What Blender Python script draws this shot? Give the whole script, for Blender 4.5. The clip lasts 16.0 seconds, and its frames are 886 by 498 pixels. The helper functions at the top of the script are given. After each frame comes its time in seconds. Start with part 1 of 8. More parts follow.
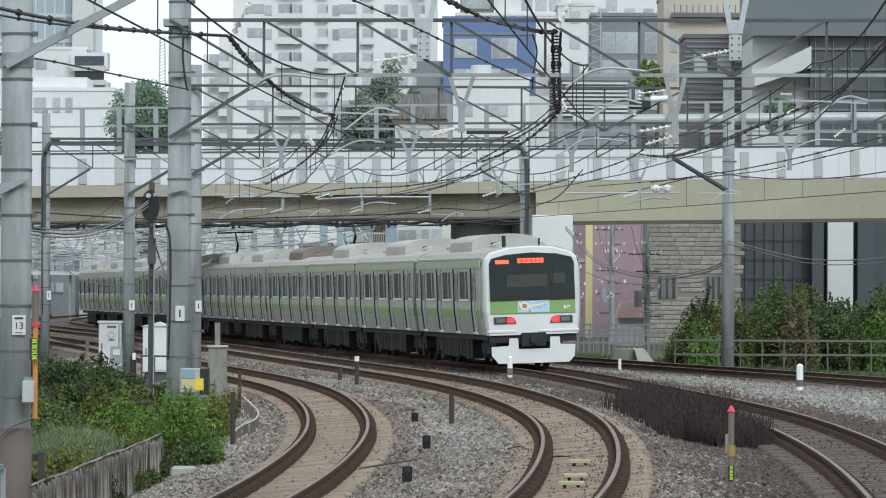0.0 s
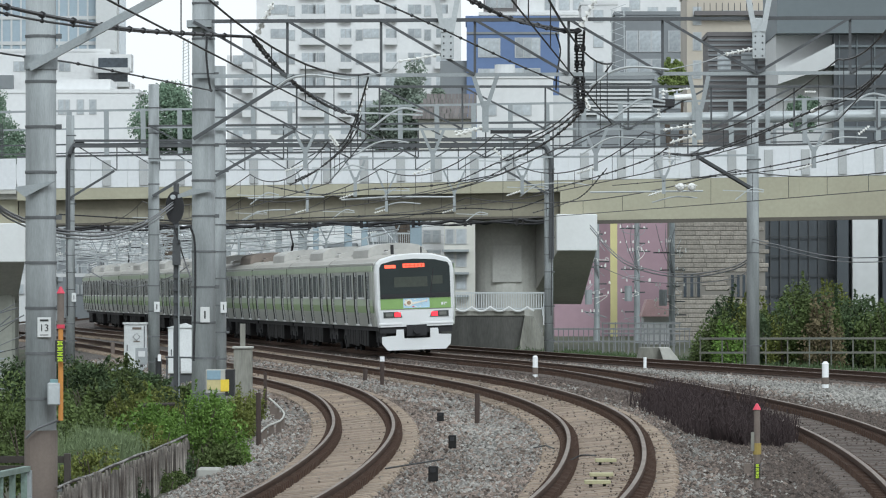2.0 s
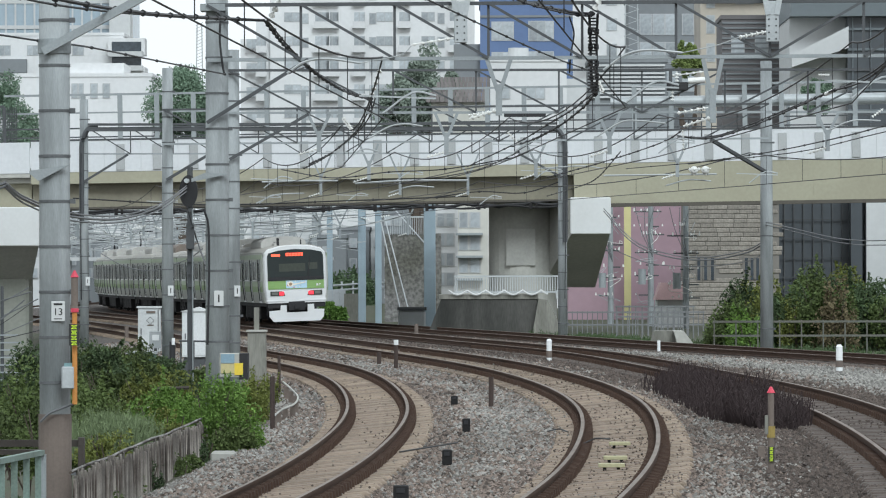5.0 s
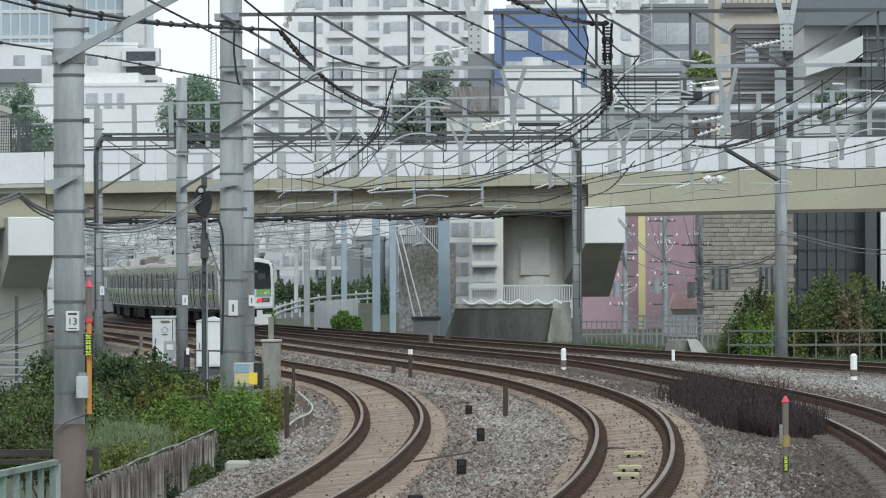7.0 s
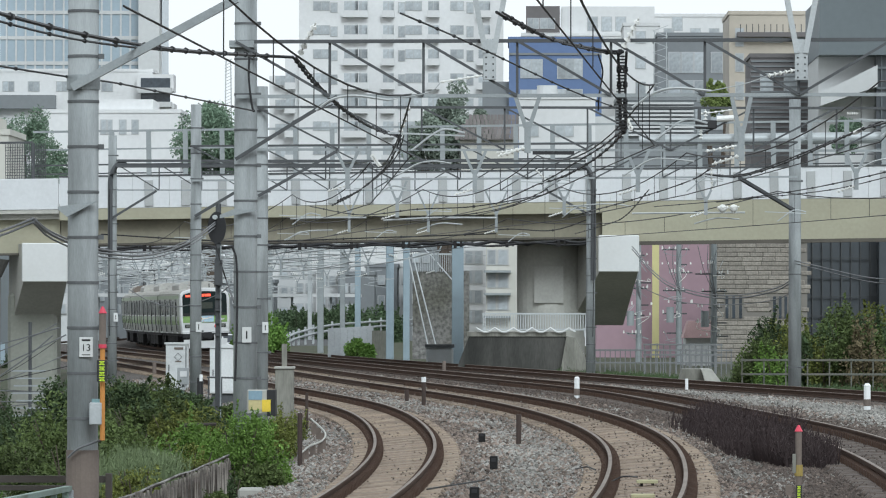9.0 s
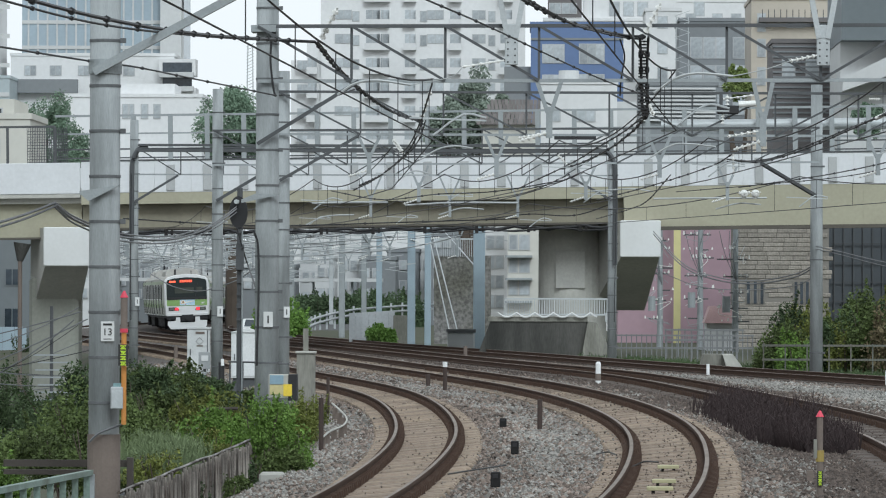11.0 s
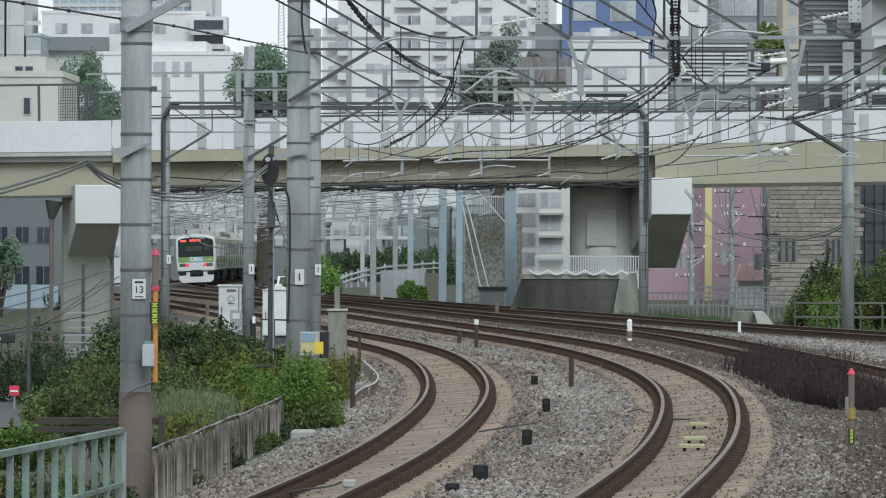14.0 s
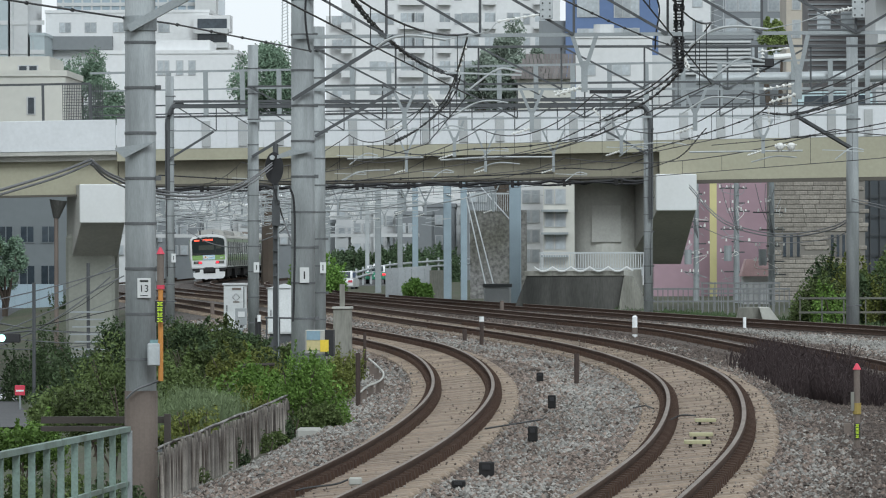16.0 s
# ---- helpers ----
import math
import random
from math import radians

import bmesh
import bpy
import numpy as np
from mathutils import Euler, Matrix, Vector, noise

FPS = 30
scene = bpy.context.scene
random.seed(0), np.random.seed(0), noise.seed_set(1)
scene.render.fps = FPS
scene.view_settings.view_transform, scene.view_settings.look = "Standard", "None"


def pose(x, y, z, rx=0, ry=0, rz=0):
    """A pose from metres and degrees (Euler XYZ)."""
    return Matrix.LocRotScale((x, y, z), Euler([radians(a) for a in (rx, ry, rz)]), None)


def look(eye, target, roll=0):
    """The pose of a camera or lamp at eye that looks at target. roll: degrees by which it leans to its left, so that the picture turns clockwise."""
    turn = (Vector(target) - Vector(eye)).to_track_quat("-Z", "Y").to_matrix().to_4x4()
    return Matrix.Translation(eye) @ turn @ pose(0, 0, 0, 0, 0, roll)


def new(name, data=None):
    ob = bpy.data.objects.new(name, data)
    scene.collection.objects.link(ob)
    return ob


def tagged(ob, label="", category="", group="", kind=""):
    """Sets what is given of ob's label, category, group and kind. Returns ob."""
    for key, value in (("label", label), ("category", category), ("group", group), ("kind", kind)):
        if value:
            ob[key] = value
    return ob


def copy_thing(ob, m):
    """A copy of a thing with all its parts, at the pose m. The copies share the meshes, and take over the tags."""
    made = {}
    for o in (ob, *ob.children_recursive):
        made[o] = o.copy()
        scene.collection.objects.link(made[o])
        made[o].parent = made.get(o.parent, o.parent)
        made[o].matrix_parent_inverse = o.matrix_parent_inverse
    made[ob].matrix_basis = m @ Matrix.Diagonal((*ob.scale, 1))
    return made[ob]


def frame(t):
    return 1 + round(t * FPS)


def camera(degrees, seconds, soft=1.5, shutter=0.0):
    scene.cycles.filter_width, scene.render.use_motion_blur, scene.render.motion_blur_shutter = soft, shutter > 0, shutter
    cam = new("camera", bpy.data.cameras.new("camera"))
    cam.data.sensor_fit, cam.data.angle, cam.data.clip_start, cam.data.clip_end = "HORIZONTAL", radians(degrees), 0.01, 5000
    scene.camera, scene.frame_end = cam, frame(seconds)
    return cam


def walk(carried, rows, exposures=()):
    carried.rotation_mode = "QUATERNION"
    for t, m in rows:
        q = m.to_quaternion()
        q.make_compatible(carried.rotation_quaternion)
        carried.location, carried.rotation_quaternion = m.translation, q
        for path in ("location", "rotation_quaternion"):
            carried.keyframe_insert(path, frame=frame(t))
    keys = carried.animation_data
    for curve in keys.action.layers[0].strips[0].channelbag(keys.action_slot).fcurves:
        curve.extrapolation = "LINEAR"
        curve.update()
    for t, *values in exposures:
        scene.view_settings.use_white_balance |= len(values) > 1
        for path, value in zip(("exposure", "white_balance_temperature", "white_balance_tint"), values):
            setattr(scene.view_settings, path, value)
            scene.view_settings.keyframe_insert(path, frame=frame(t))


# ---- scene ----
EYE = (0.0, 0.0, 2.35)
cam = camera(9.957, 16.0, soft=1.1)


def aim(across, up, lean):
    """The pose of the camera on its stand, towards a point 100 m down the line."""
    return look(EYE, (across, 100.0, EYE[2] + up), lean)


walk(cam, [
    (0.0, aim(-0.0060, 0.8264, 0.277)),
    (0.5, aim(0.0948, 0.8744, 0.229)),
    (1.0, aim(-0.0714, 0.8179, 0.213)),
    (1.5, aim(-0.1521, 0.7545, 0.002)),
    (2.0, aim(-0.4905, 0.8211, -0.060)),
    (2.5, aim(-0.3048, 0.7146, -0.006)),
    (3.0, aim(-0.3205, 0.5271, 0.005)),
    (3.5, aim(-0.4752, 0.3232, -0.006)),
    (4.0, aim(-0.5868, 0.2489, -0.061)),
    (4.2, aim(-0.5454, 0.3235, -0.080)),
    (6.3, aim(-1.2095, 0.5509, -0.218)),
    (6.5, aim(-1.1533, 0.4860, -0.221)),
    (7.0, aim(-1.0418, 0.6816, -0.165)),
    (7.5, aim(-1.3213, 0.8518, -0.143)),
    (8.0, aim(-1.3617, 0.9827, -0.086)),
    (8.2, aim(-1.3039, 1.2347, 0.056)),
    (10.3, aim(-1.3367, 1.1376, 0.101)),
    (10.5, aim(-1.4535, 0.9900, 0.099)),
    (11.0, aim(-1.7361, 0.9305, 0.180)),
    (11.5, aim(-1.7307, 0.7479, 0.024)),
    (12.0, aim(-1.7403, 0.6266, 0.028)),
    (12.5, aim(-1.8950, 0.3549, 0.008)),
    (13.0, aim(-2.0674, 0.2030, 0.035)),
    (13.5, aim(-2.0894, 0.3918, 0.086)),
    (14.0, aim(-2.3493, 0.0940, 0.155)),
    (14.5, aim(-2.4585, 0.1174, 0.035)),
    (15.0, aim(-2.1339, 0.0785, -0.039)),
    (15.5, aim(-2.2520, 0.2071, -0.088)),
    (16.0, aim(-2.4441, 0.0418, -0.149)),
], exposures=[(0, 0.18), (8, 0.18), (10.5, 0.06), (16, 0.03)])

# ---- light: bright overcast ----
world = bpy.data.worlds.new("overcast_sky")
scene.world = world
world.use_nodes = True
wn, wl = world.node_tree.nodes, world.node_tree.links
sky = wn.new("ShaderNodeTexSky")
sky.sky_type, sky.sun_disc = "NISHITA", False
sky.sun_elevation, sky.sun_rotation = radians(37), radians(166)
sky.dust_density, sky.air_density = 4.0, 1.2
veil = wn.new("ShaderNodeMixRGB")
veil.inputs[0].default_value = 0.93
veil.inputs[2].default_value = (9.0, 9.8, 10.35, 1)
wl.new(sky.outputs[0], veil.inputs[1])
wl.new(veil.outputs[0], wn["Background"].inputs["Color"])
wn["Background"].inputs["Strength"].default_value = 0.1
sun = new("sun", bpy.data.lights.new("sun", "SUN"))
sun.data.energy, sun.data.angle, sun.data.color = 1.5, radians(20), (0.89, 1.0, 1.06)
sun.matrix_world = look((45, -70, 130), (0, 100, 0))


# ---- materials ----
def mat(name, col, rough=0.7, metal=0.0, vary=0.09, grain=3.0, stain=0.4, bump=0.15, col2=None, spec=None, emit=0.0, rand=0.0, coord="Object", stretch=None):
    """A surface with variation at two scales: fine grain and broad stains towards col2."""
    m = bpy.data.materials.new(name)
    m.use_nodes = True
    n, k = m.node_tree.nodes, m.node_tree.links
    b = n["Principled BSDF"]
    b.inputs["Roughness"].default_value, b.inputs["Metallic"].default_value = rough, metal
    if spec is not None:
        b.inputs["Specular IOR Level"].default_value = spec
    tc = n.new("ShaderNodeTexCoord")
    src = tc.outputs[coord]
    if stretch:
        mp = n.new("ShaderNodeMapping")
        mp.inputs["Scale"].default_value = stretch
        k.new(src, mp.inputs[0])
        src = mp.outputs[0]
    fine, broad = n.new("ShaderNodeTexNoise"), n.new("ShaderNodeTexNoise")
    fine.inputs["Scale"].default_value, fine.inputs["Detail"].default_value = grain * 8, 5
    broad.inputs["Scale"].default_value, broad.inputs["Detail"].default_value = grain * 0.35, 6
    k.new(src, fine.inputs["Vector"]), k.new(src, broad.inputs["Vector"])
    ramp = n.new("ShaderNodeValToRGB")
    ramp.color_ramp.elements[0].position, ramp.color_ramp.elements[1].position = 0.38, 0.68
    k.new(broad.outputs[0], ramp.inputs[0])
    two = n.new("ShaderNodeMixRGB")
    c2 = col2 or tuple(c * 0.6 for c in col)
    two.inputs[1].default_value, two.inputs[2].default_value = (*col, 1), (*c2, 1)
    amt = n.new("ShaderNodeMath")
    amt.operation = "MULTIPLY"
    amt.inputs[1].default_value = stain
    k.new(ramp.outputs[0], amt.inputs[0]), k.new(amt.outputs[0], two.inputs[0])
    hsv = n.new("ShaderNodeHueSaturation")
    val = n.new("ShaderNodeMapRange")
    val.inputs[1].default_value, val.inputs[2].default_value = 0.25, 0.75
    val.inputs[3].default_value, val.inputs[4].default_value = 1 - vary, 1 + vary
    k.new(fine.outputs[0], val.inputs[0])
    out = val.outputs[0]
    if rand:
        oi = n.new("ShaderNodeObjectInfo")
        geo = n.new("ShaderNodeNewGeometry")
        add = n.new("ShaderNodeMath")
        add.operation = "ADD"
        k.new(oi.outputs["Random"], add.inputs[0]), k.new(geo.outputs["Random Per Island"], add.inputs[1])
        rr = n.new("ShaderNodeMapRange")
        rr.inputs[1].default_value, rr.inputs[2].default_value = 0.2, 1.8
        rr.inputs[3].default_value, rr.inputs[4].default_value = 1 - rand, 1 + rand
        k.new(add.outputs[0], rr.inputs[0])
        mul = n.new("ShaderNodeMath")
        mul.operation = "MULTIPLY"
        k.new(out, mul.inputs[0]), k.new(rr.outputs[0], mul.inputs[1])
        out = mul.outputs[0]
    k.new(out, hsv.inputs["Value"]), k.new(two.outputs[0], hsv.inputs["Color"])
    k.new(hsv.outputs[0], b.inputs["Base Color"])
    if bump:
        bp = n.new("ShaderNodeBump")
        bp.inputs["Strength"].default_value, bp.inputs["Distance"].default_value = bump, 0.02
        k.new(fine.outputs[0], bp.inputs["Height"]), k.new(bp.outputs[0], b.inputs["Normal"])
    if emit:
        b.inputs["Emission Color"].default_value, b.inputs["Emission Strength"].default_value = (*col, 1), emit
    return m


CONCRETE = mat("pole_concrete", (0.325, 0.346, 0.350), 0.8, vary=0.12, grain=7, stretch=(1.5, 1.5, 0.22), stain=0.9, col2=(0.165, 0.178, 0.180))
BAND = mat("pole_band", (0.13, 0.135, 0.14), 0.7, 0.2)
RUSTY = mat("rust_brown_sleeve", (0.172, 0.138, 0.118), 0.85, col2=(0.10, 0.08, 0.07), grain=4)
STEEL_DARK = mat("dark_galvanised_steel", (0.085, 0.09, 0.095), 0.6, 0.3)
STEEL = mat("galvanised_steel", (0.306, 0.332, 0.340), 0.55, 0.3, grain=4)
STEEL_PALE = mat("pale_galvanised_steel", (0.442, 0.468, 0.476), 0.5, 0.2)
STEEL_BLUE = mat("blue_grey_painted_steel", (0.30, 0.38, 0.43), 0.55, 0.0, stain=0.3)
BLACK = mat("black_rubber", (0.018, 0.018, 0.02), 0.6)
PORCELAIN = mat("porcelain", (0.75, 0.75, 0.72), 0.3)
RAIL_SIDE = mat("rusty_rail_side", (0.075, 0.047, 0.035), 0.95, 0.0, spec=0.15, col2=(0.045, 0.029, 0.024), grain=6)
RAIL_TOP = mat("worn_rail_head", (0.215, 0.178, 0.150), 0.6, 0.1, spec=0.25, col2=(0.110, 0.082, 0.066), stain=0.7, grain=2)
SLEEPER = mat("dusty_concrete_sleeper", (0.285, 0.222, 0.165), 0.9, rand=0.3, vary=0.22, grain=2, col2=(0.165, 0.122, 0.095), stain=0.75)
SAND = mat("sandy_brake_dust", (0.290, 0.225, 0.160), 0.95, vary=0.28, grain=1.5, stain=0.8, bump=0.4, col2=(0.190, 0.140, 0.108))
BALLAST = mat("ballast_bed", (0.085, 0.074, 0.066), 0.95, vary=0.55, grain=5, stain=0.6, bump=1.0, col2=(0.060, 0.046, 0.040))
STONE = mat("ballast_stone", (0.208, 0.200, 0.184), 0.95, vary=0.3, rand=0.85, grain=1.0, stain=0.6, col2=(0.150, 0.118, 0.098), coord="Generated")
BROWN_STONE = mat("rust_dusted_ballast_stone", (0.200, 0.158, 0.133), 0.95, vary=0.3, rand=0.85, grain=1.0, stain=0.7, col2=(0.100, 0.066, 0.052), coord="Generated")
RUST_STONE = mat("rusty_dark_ballast_stone", (0.085, 0.066, 0.056), 0.95, vary=0.25, rand=0.75, grain=1.0, stain=0.7, col2=(0.05, 0.038, 0.033), coord="Generated")
RUST_BED = mat("rusty_dark_ballast_bed", (0.06, 0.046, 0.04), 0.95, vary=0.5, grain=5, stain=0.6, bump=1.0)
DARK_SLEEPER = mat("rust_stained_sleeper", (0.10, 0.078, 0.066), 0.9, rand=0.2, stain=0.6)
EARTH = mat("earth_and_grass", (0.042, 0.054, 0.024), 0.95, vary=0.4, grain=1, stain=0.8, col2=(0.072, 0.060, 0.042), bump=0.6)
ASPHALT = mat("asphalt", (0.075, 0.075, 0.078), 0.85, vary=0.2, grain=2)
WHITE_PAINT = mat("white_paint", (0.78, 0.79, 0.79), 0.5, vary=0.04, stain=0.15)
WHITE_PANEL = mat("white_parapet_panel", (0.63, 0.645, 0.66), 0.6, vary=0.05, stain=0.5, col2=(0.49, 0.50, 0.505), grain=0.8)
GREY_RIB = mat("grey_parapet_rib", (0.40, 0.41, 0.41), 0.65, rand=0.1)
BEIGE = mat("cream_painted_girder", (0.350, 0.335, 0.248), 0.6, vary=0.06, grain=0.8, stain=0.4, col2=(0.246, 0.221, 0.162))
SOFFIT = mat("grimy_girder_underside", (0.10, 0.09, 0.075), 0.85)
BRIDGE_CONC = mat("bridge_concrete", (0.470, 0.465, 0.425), 0.85, grain=0.8, stain=0.6, col2=(0.231, 0.226, 0.210))
PALE_CONC = mat("pale_bridge_concrete", (0.62, 0.63, 0.625), 0.75, vary=0.03, grain=0.8, stain=0.5, col2=(0.5, 0.5, 0.48))
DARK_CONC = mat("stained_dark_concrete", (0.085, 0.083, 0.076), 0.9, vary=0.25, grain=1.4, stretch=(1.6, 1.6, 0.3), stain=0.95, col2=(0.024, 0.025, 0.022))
DULL_WALL = mat("dull_grey_sheet", (0.36, 0.38, 0.392), 0.7, rand=0.15, grain=1.2, stain=0.5)
YOUNG_LEAF = mat("fresh_green_leaves", (0.150, 0.270, 0.062), 0.75, spec=0.15, vary=0.2, rand=0.35, grain=0.6, bump=0)
GREY_WALL = mat("grey_sheet_panel", (0.40, 0.42, 0.43), 0.6)
OLIVE_CONC = mat("olive_grey_concrete", (0.255, 0.262, 0.228), 0.85, grain=0.8, stain=0.6, col2=(0.165, 0.168, 0.145))
WEATHERED = mat("weathered_mossy_concrete", (0.250, 0.245, 0.215), 0.9, vary=0.2, grain=1.6, stretch=(1.5, 1.5, 0.3), stain=0.9, col2=(0.085, 0.085, 0.070))
LEAF = mat("green_leaves", (0.088, 0.122, 0.042), 0.75, spec=0.2, vary=0.2, rand=0.55, stain=0.6, col2=(0.050, 0.070, 0.020), grain=0.6, bump=0)
LEAF_BRIGHT = mat("bright_leaves", (0.115, 0.200, 0.040), 0.7, spec=0.25, vary=0.2, rand=0.5, stain=0.5, col2=(0.048, 0.092, 0.024), grain=0.6, bump=0)
LEAF_YELLOW = mat("yellowish_leaves", (0.135, 0.155, 0.040), 0.75, spec=0.2, vary=0.2, rand=0.5, stain=0.5, col2=(0.080, 0.095, 0.030), grain=0.6, bump=0)
LEAF_DARK = mat("dark_leaves", (0.055, 0.084, 0.038), 0.75, spec=0.2, vary=0.2, rand=0.5, grain=0.6, bump=0)
LEAF_SILVER = mat("pale_backed_leaves", (0.140, 0.200, 0.095), 0.5, rand=0.5, vary=0.2, bump=0)
# Leaves of far trees: haze of distance mixed into paler, greyer greens.
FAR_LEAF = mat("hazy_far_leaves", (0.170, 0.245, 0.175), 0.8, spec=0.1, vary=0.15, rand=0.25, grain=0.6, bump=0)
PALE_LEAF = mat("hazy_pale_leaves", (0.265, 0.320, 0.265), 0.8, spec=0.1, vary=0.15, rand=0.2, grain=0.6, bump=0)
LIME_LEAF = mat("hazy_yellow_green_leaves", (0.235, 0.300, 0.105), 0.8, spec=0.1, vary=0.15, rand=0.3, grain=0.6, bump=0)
LEAF_BROWN = mat("withered_brown_leaves", (0.135, 0.112, 0.066), 0.85, spec=0.1, vary=0.2, rand=0.5, grain=0.6, bump=0)
# Same cream paint, darkened: shade under the edge beam put into the colour.
SHADE_BEIGE = mat("grimy_cream_girder", (0.27, 0.252, 0.19), 0.7, grain=0.8, stain=0.6, col2=(0.15, 0.135, 0.10))
WEED = mat("dead_brown_weed", (0.030, 0.019, 0.019), 0.9, rand=0.4, bump=0)
BARK = mat("bark", (0.09, 0.07, 0.055), 0.95)
GRASS = mat("tall_grass", (0.112, 0.150, 0.070), 0.8, rand=0.4, bump=0)
PLANK = mat("weathered_grey_planks", (0.300, 0.275, 0.245), 0.9, vary=0.35, rand=0.8, grain=6, stretch=(3, 3, 0.9), stain=1.0, col2=(0.048, 0.036, 0.030))
FENCE_GREEN = mat("pale_green_paint", (0.175, 0.245, 0.215), 0.65, stain=0.9, grain=4, vary=0.2, col2=(0.085, 0.105, 0.080))
YELLOW = mat("yellow_paint", (0.72, 0.52, 0.05), 0.55)
LIME = mat("fluorescent_yellow_green", (0.62, 0.85, 0.05), 0.5, vary=0.03)
ORANGE = mat("orange_paint", (0.52, 0.22, 0.05), 0.65)
RED = mat("red_cap", (0.62, 0.05, 0.09), 0.5)
CAB_WHITE = mat("cabinet_white_paint", (0.630, 0.648, 0.648), 0.5, stain=0.3)
CAB_BLUE = mat("faded_blue_green_paint", (0.16, 0.27, 0.28), 0.6)
BOX_BLUE = mat("sky_blue_paint", (0.210, 0.315, 0.385), 0.6)
# Distant panes: base colour paled to carry the haze before them.
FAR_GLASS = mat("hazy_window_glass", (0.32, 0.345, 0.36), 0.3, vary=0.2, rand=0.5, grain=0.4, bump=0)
GLASS = mat("dark_window_glass", (0.035, 0.045, 0.055), 0.12, vary=0.3, rand=0.4, grain=0.4, bump=0)
INK = mat("black_ink", (0.02, 0.02, 0.02), 0.6)


# ---- building helpers ----
def part(name, bm, material, parent=None, label="", smooth=False):
    """Links a bmesh as one mesh object, under a thing or a part."""
    me = bpy.data.meshes.new(name)
    bm.normal_update()
    bm.to_mesh(me)
    bm.free()
    me.materials.append(material)
    if smooth:
        me.polygons.foreach_set("use_smooth", [True] * len(me.polygons))
    ob = new(name, me)
    if parent:
        ob.parent = parent
    if label:
        ob["label"] = label
    return ob


def twin(ob, m, parent=None):
    """A piece on the same mesh as ob."""
    c = new(ob.name.split(".")[0], ob.data)
    c.parent = parent or ob.parent
    c.matrix_basis = m
    return c


def thing(name, m=None, label="", category="", group="", kind=""):
    e = new(name)
    e.empty_display_size = 0.2
    if m is not None:
        e.matrix_basis = m
    return tagged(e, label, category, group, kind)


def box(bm, x0, x1, y0, y1, z0, z1, bevel=0.0):
    vs = bmesh.ops.create_cube(bm, size=1)["verts"]
    bmesh.ops.scale(bm, verts=vs, vec=(abs(x1 - x0), abs(y1 - y0), abs(z1 - z0)))
    bmesh.ops.translate(bm, verts=vs, vec=((x0 + x1) / 2, (y0 + y1) / 2, (z0 + z1) / 2))
    if bevel:
        es = list({e for v in vs for e in v.link_edges})
        bmesh.ops.bevel(bm, geom=es, offset=bevel, segments=1, affect="EDGES")
    return bm


def boxes(*rows, bevel=0.0):
    bm = bmesh.new()
    for r in rows:
        box(bm, *r, bevel=bevel)
    return bm


def rod(bm, a, b, r0, r1=None, seg=8):
    """A round bar from a to b."""
    a, b = Vector(a), Vector(b)
    d = b - a
    m = Matrix.Translation((a + b) / 2) @ d.to_track_quat("Z", "Y").to_matrix().to_4x4()
    bmesh.ops.create_cone(bm, cap_ends=True, segments=seg, radius1=r0, radius2=r0 if r1 is None else r1, depth=d.length, matrix=m)
    return bm


def beam(bm, a, b, w, h=None):
    """A square bar from a to b."""
    a, b = Vector(a), Vector(b)
    d = b - a
    m = Matrix.Translation((a + b) / 2) @ d.to_track_quat("Z", "Y").to_matrix().to_4x4() @ Matrix.Diagonal((w, h or w, d.length, 1))
    bmesh.ops.create_cube(bm, size=1, matrix=m)
    return bm


def tube(bm, pts, r, seg=6):
    """A round tube along a polyline."""
    pts = [Vector(p) for p in pts]
    rings = []
    for i, p in enumerate(pts):
        d = (pts[min(i + 1, len(pts) - 1)] - pts[max(i - 1, 0)]).normalized()
        u = d.orthogonal() if abs(d.z) > 0.95 else d.cross(Vector((0, 0, 1)))
        u.normalize()
        w = d.cross(u)
        rings.append([bm.verts.new(p + r * (math.cos(t) * u + math.sin(t) * w)) for t in [2 * math.pi * j / seg for j in range(seg)]])
    for a, b in zip(rings, rings[1:]):
        for j in range(seg):
            bm.faces.new((a[j], a[(j + 1) % seg], b[(j + 1) % seg], b[j]))
    bm.faces.new(rings[0][::-1]), bm.faces.new(rings[-1])
    return bm


def curve_through(knots, n=8):
    """A smooth line through the knots (Catmull-Rom)."""
    k = [Vector(p) for p in knots]
    k = [2 * k[0] - k[1]] + k + [2 * k[-1] - k[-2]]
    out = []
    for i in range(1, len(k) - 2):
        a, b, c, d = k[i - 1:i + 3]
        for j in range(n):
            t = j / n
            out.append(0.5 * (2 * b + (c - a) * t + (2 * a - 5 * b + 4 * c - d) * t * t + (3 * b - a - 3 * c + d) * t ** 3))
    return out + [k[-2]]


def sag(a, b, drop, n=12):
    a, b = Vector(a), Vector(b)
    return [a.lerp(b, i / n) - Vector((0, 0, 4 * drop * (i / n) * (1 - i / n))) for i in range(n + 1)]


def prism(outline, y0, y1):
    """An outline in x, z drawn out from y0 to y1."""
    bm = bmesh.new()
    a = [bm.verts.new((x, y0, z)) for x, z in outline]
    b = [bm.verts.new((x, y1, z)) for x, z in outline]
    bm.faces.new(a), bm.faces.new(b[::-1])
    for i in range(len(a)):
        j = (i + 1) % len(a)
        bm.faces.new((a[j], a[i], b[i], b[j]))
    bmesh.ops.recalc_face_normals(bm, faces=bm.faces[:])
    return bm


def mesh_from(name, verts, faces, material, smooth=False):
    me = bpy.data.meshes.new(name)
    me.from_pydata(verts, [], faces)
    me.materials.append(material)
    if smooth:
        me.polygons.foreach_set("use_smooth", [True] * len(me.polygons))
    return me


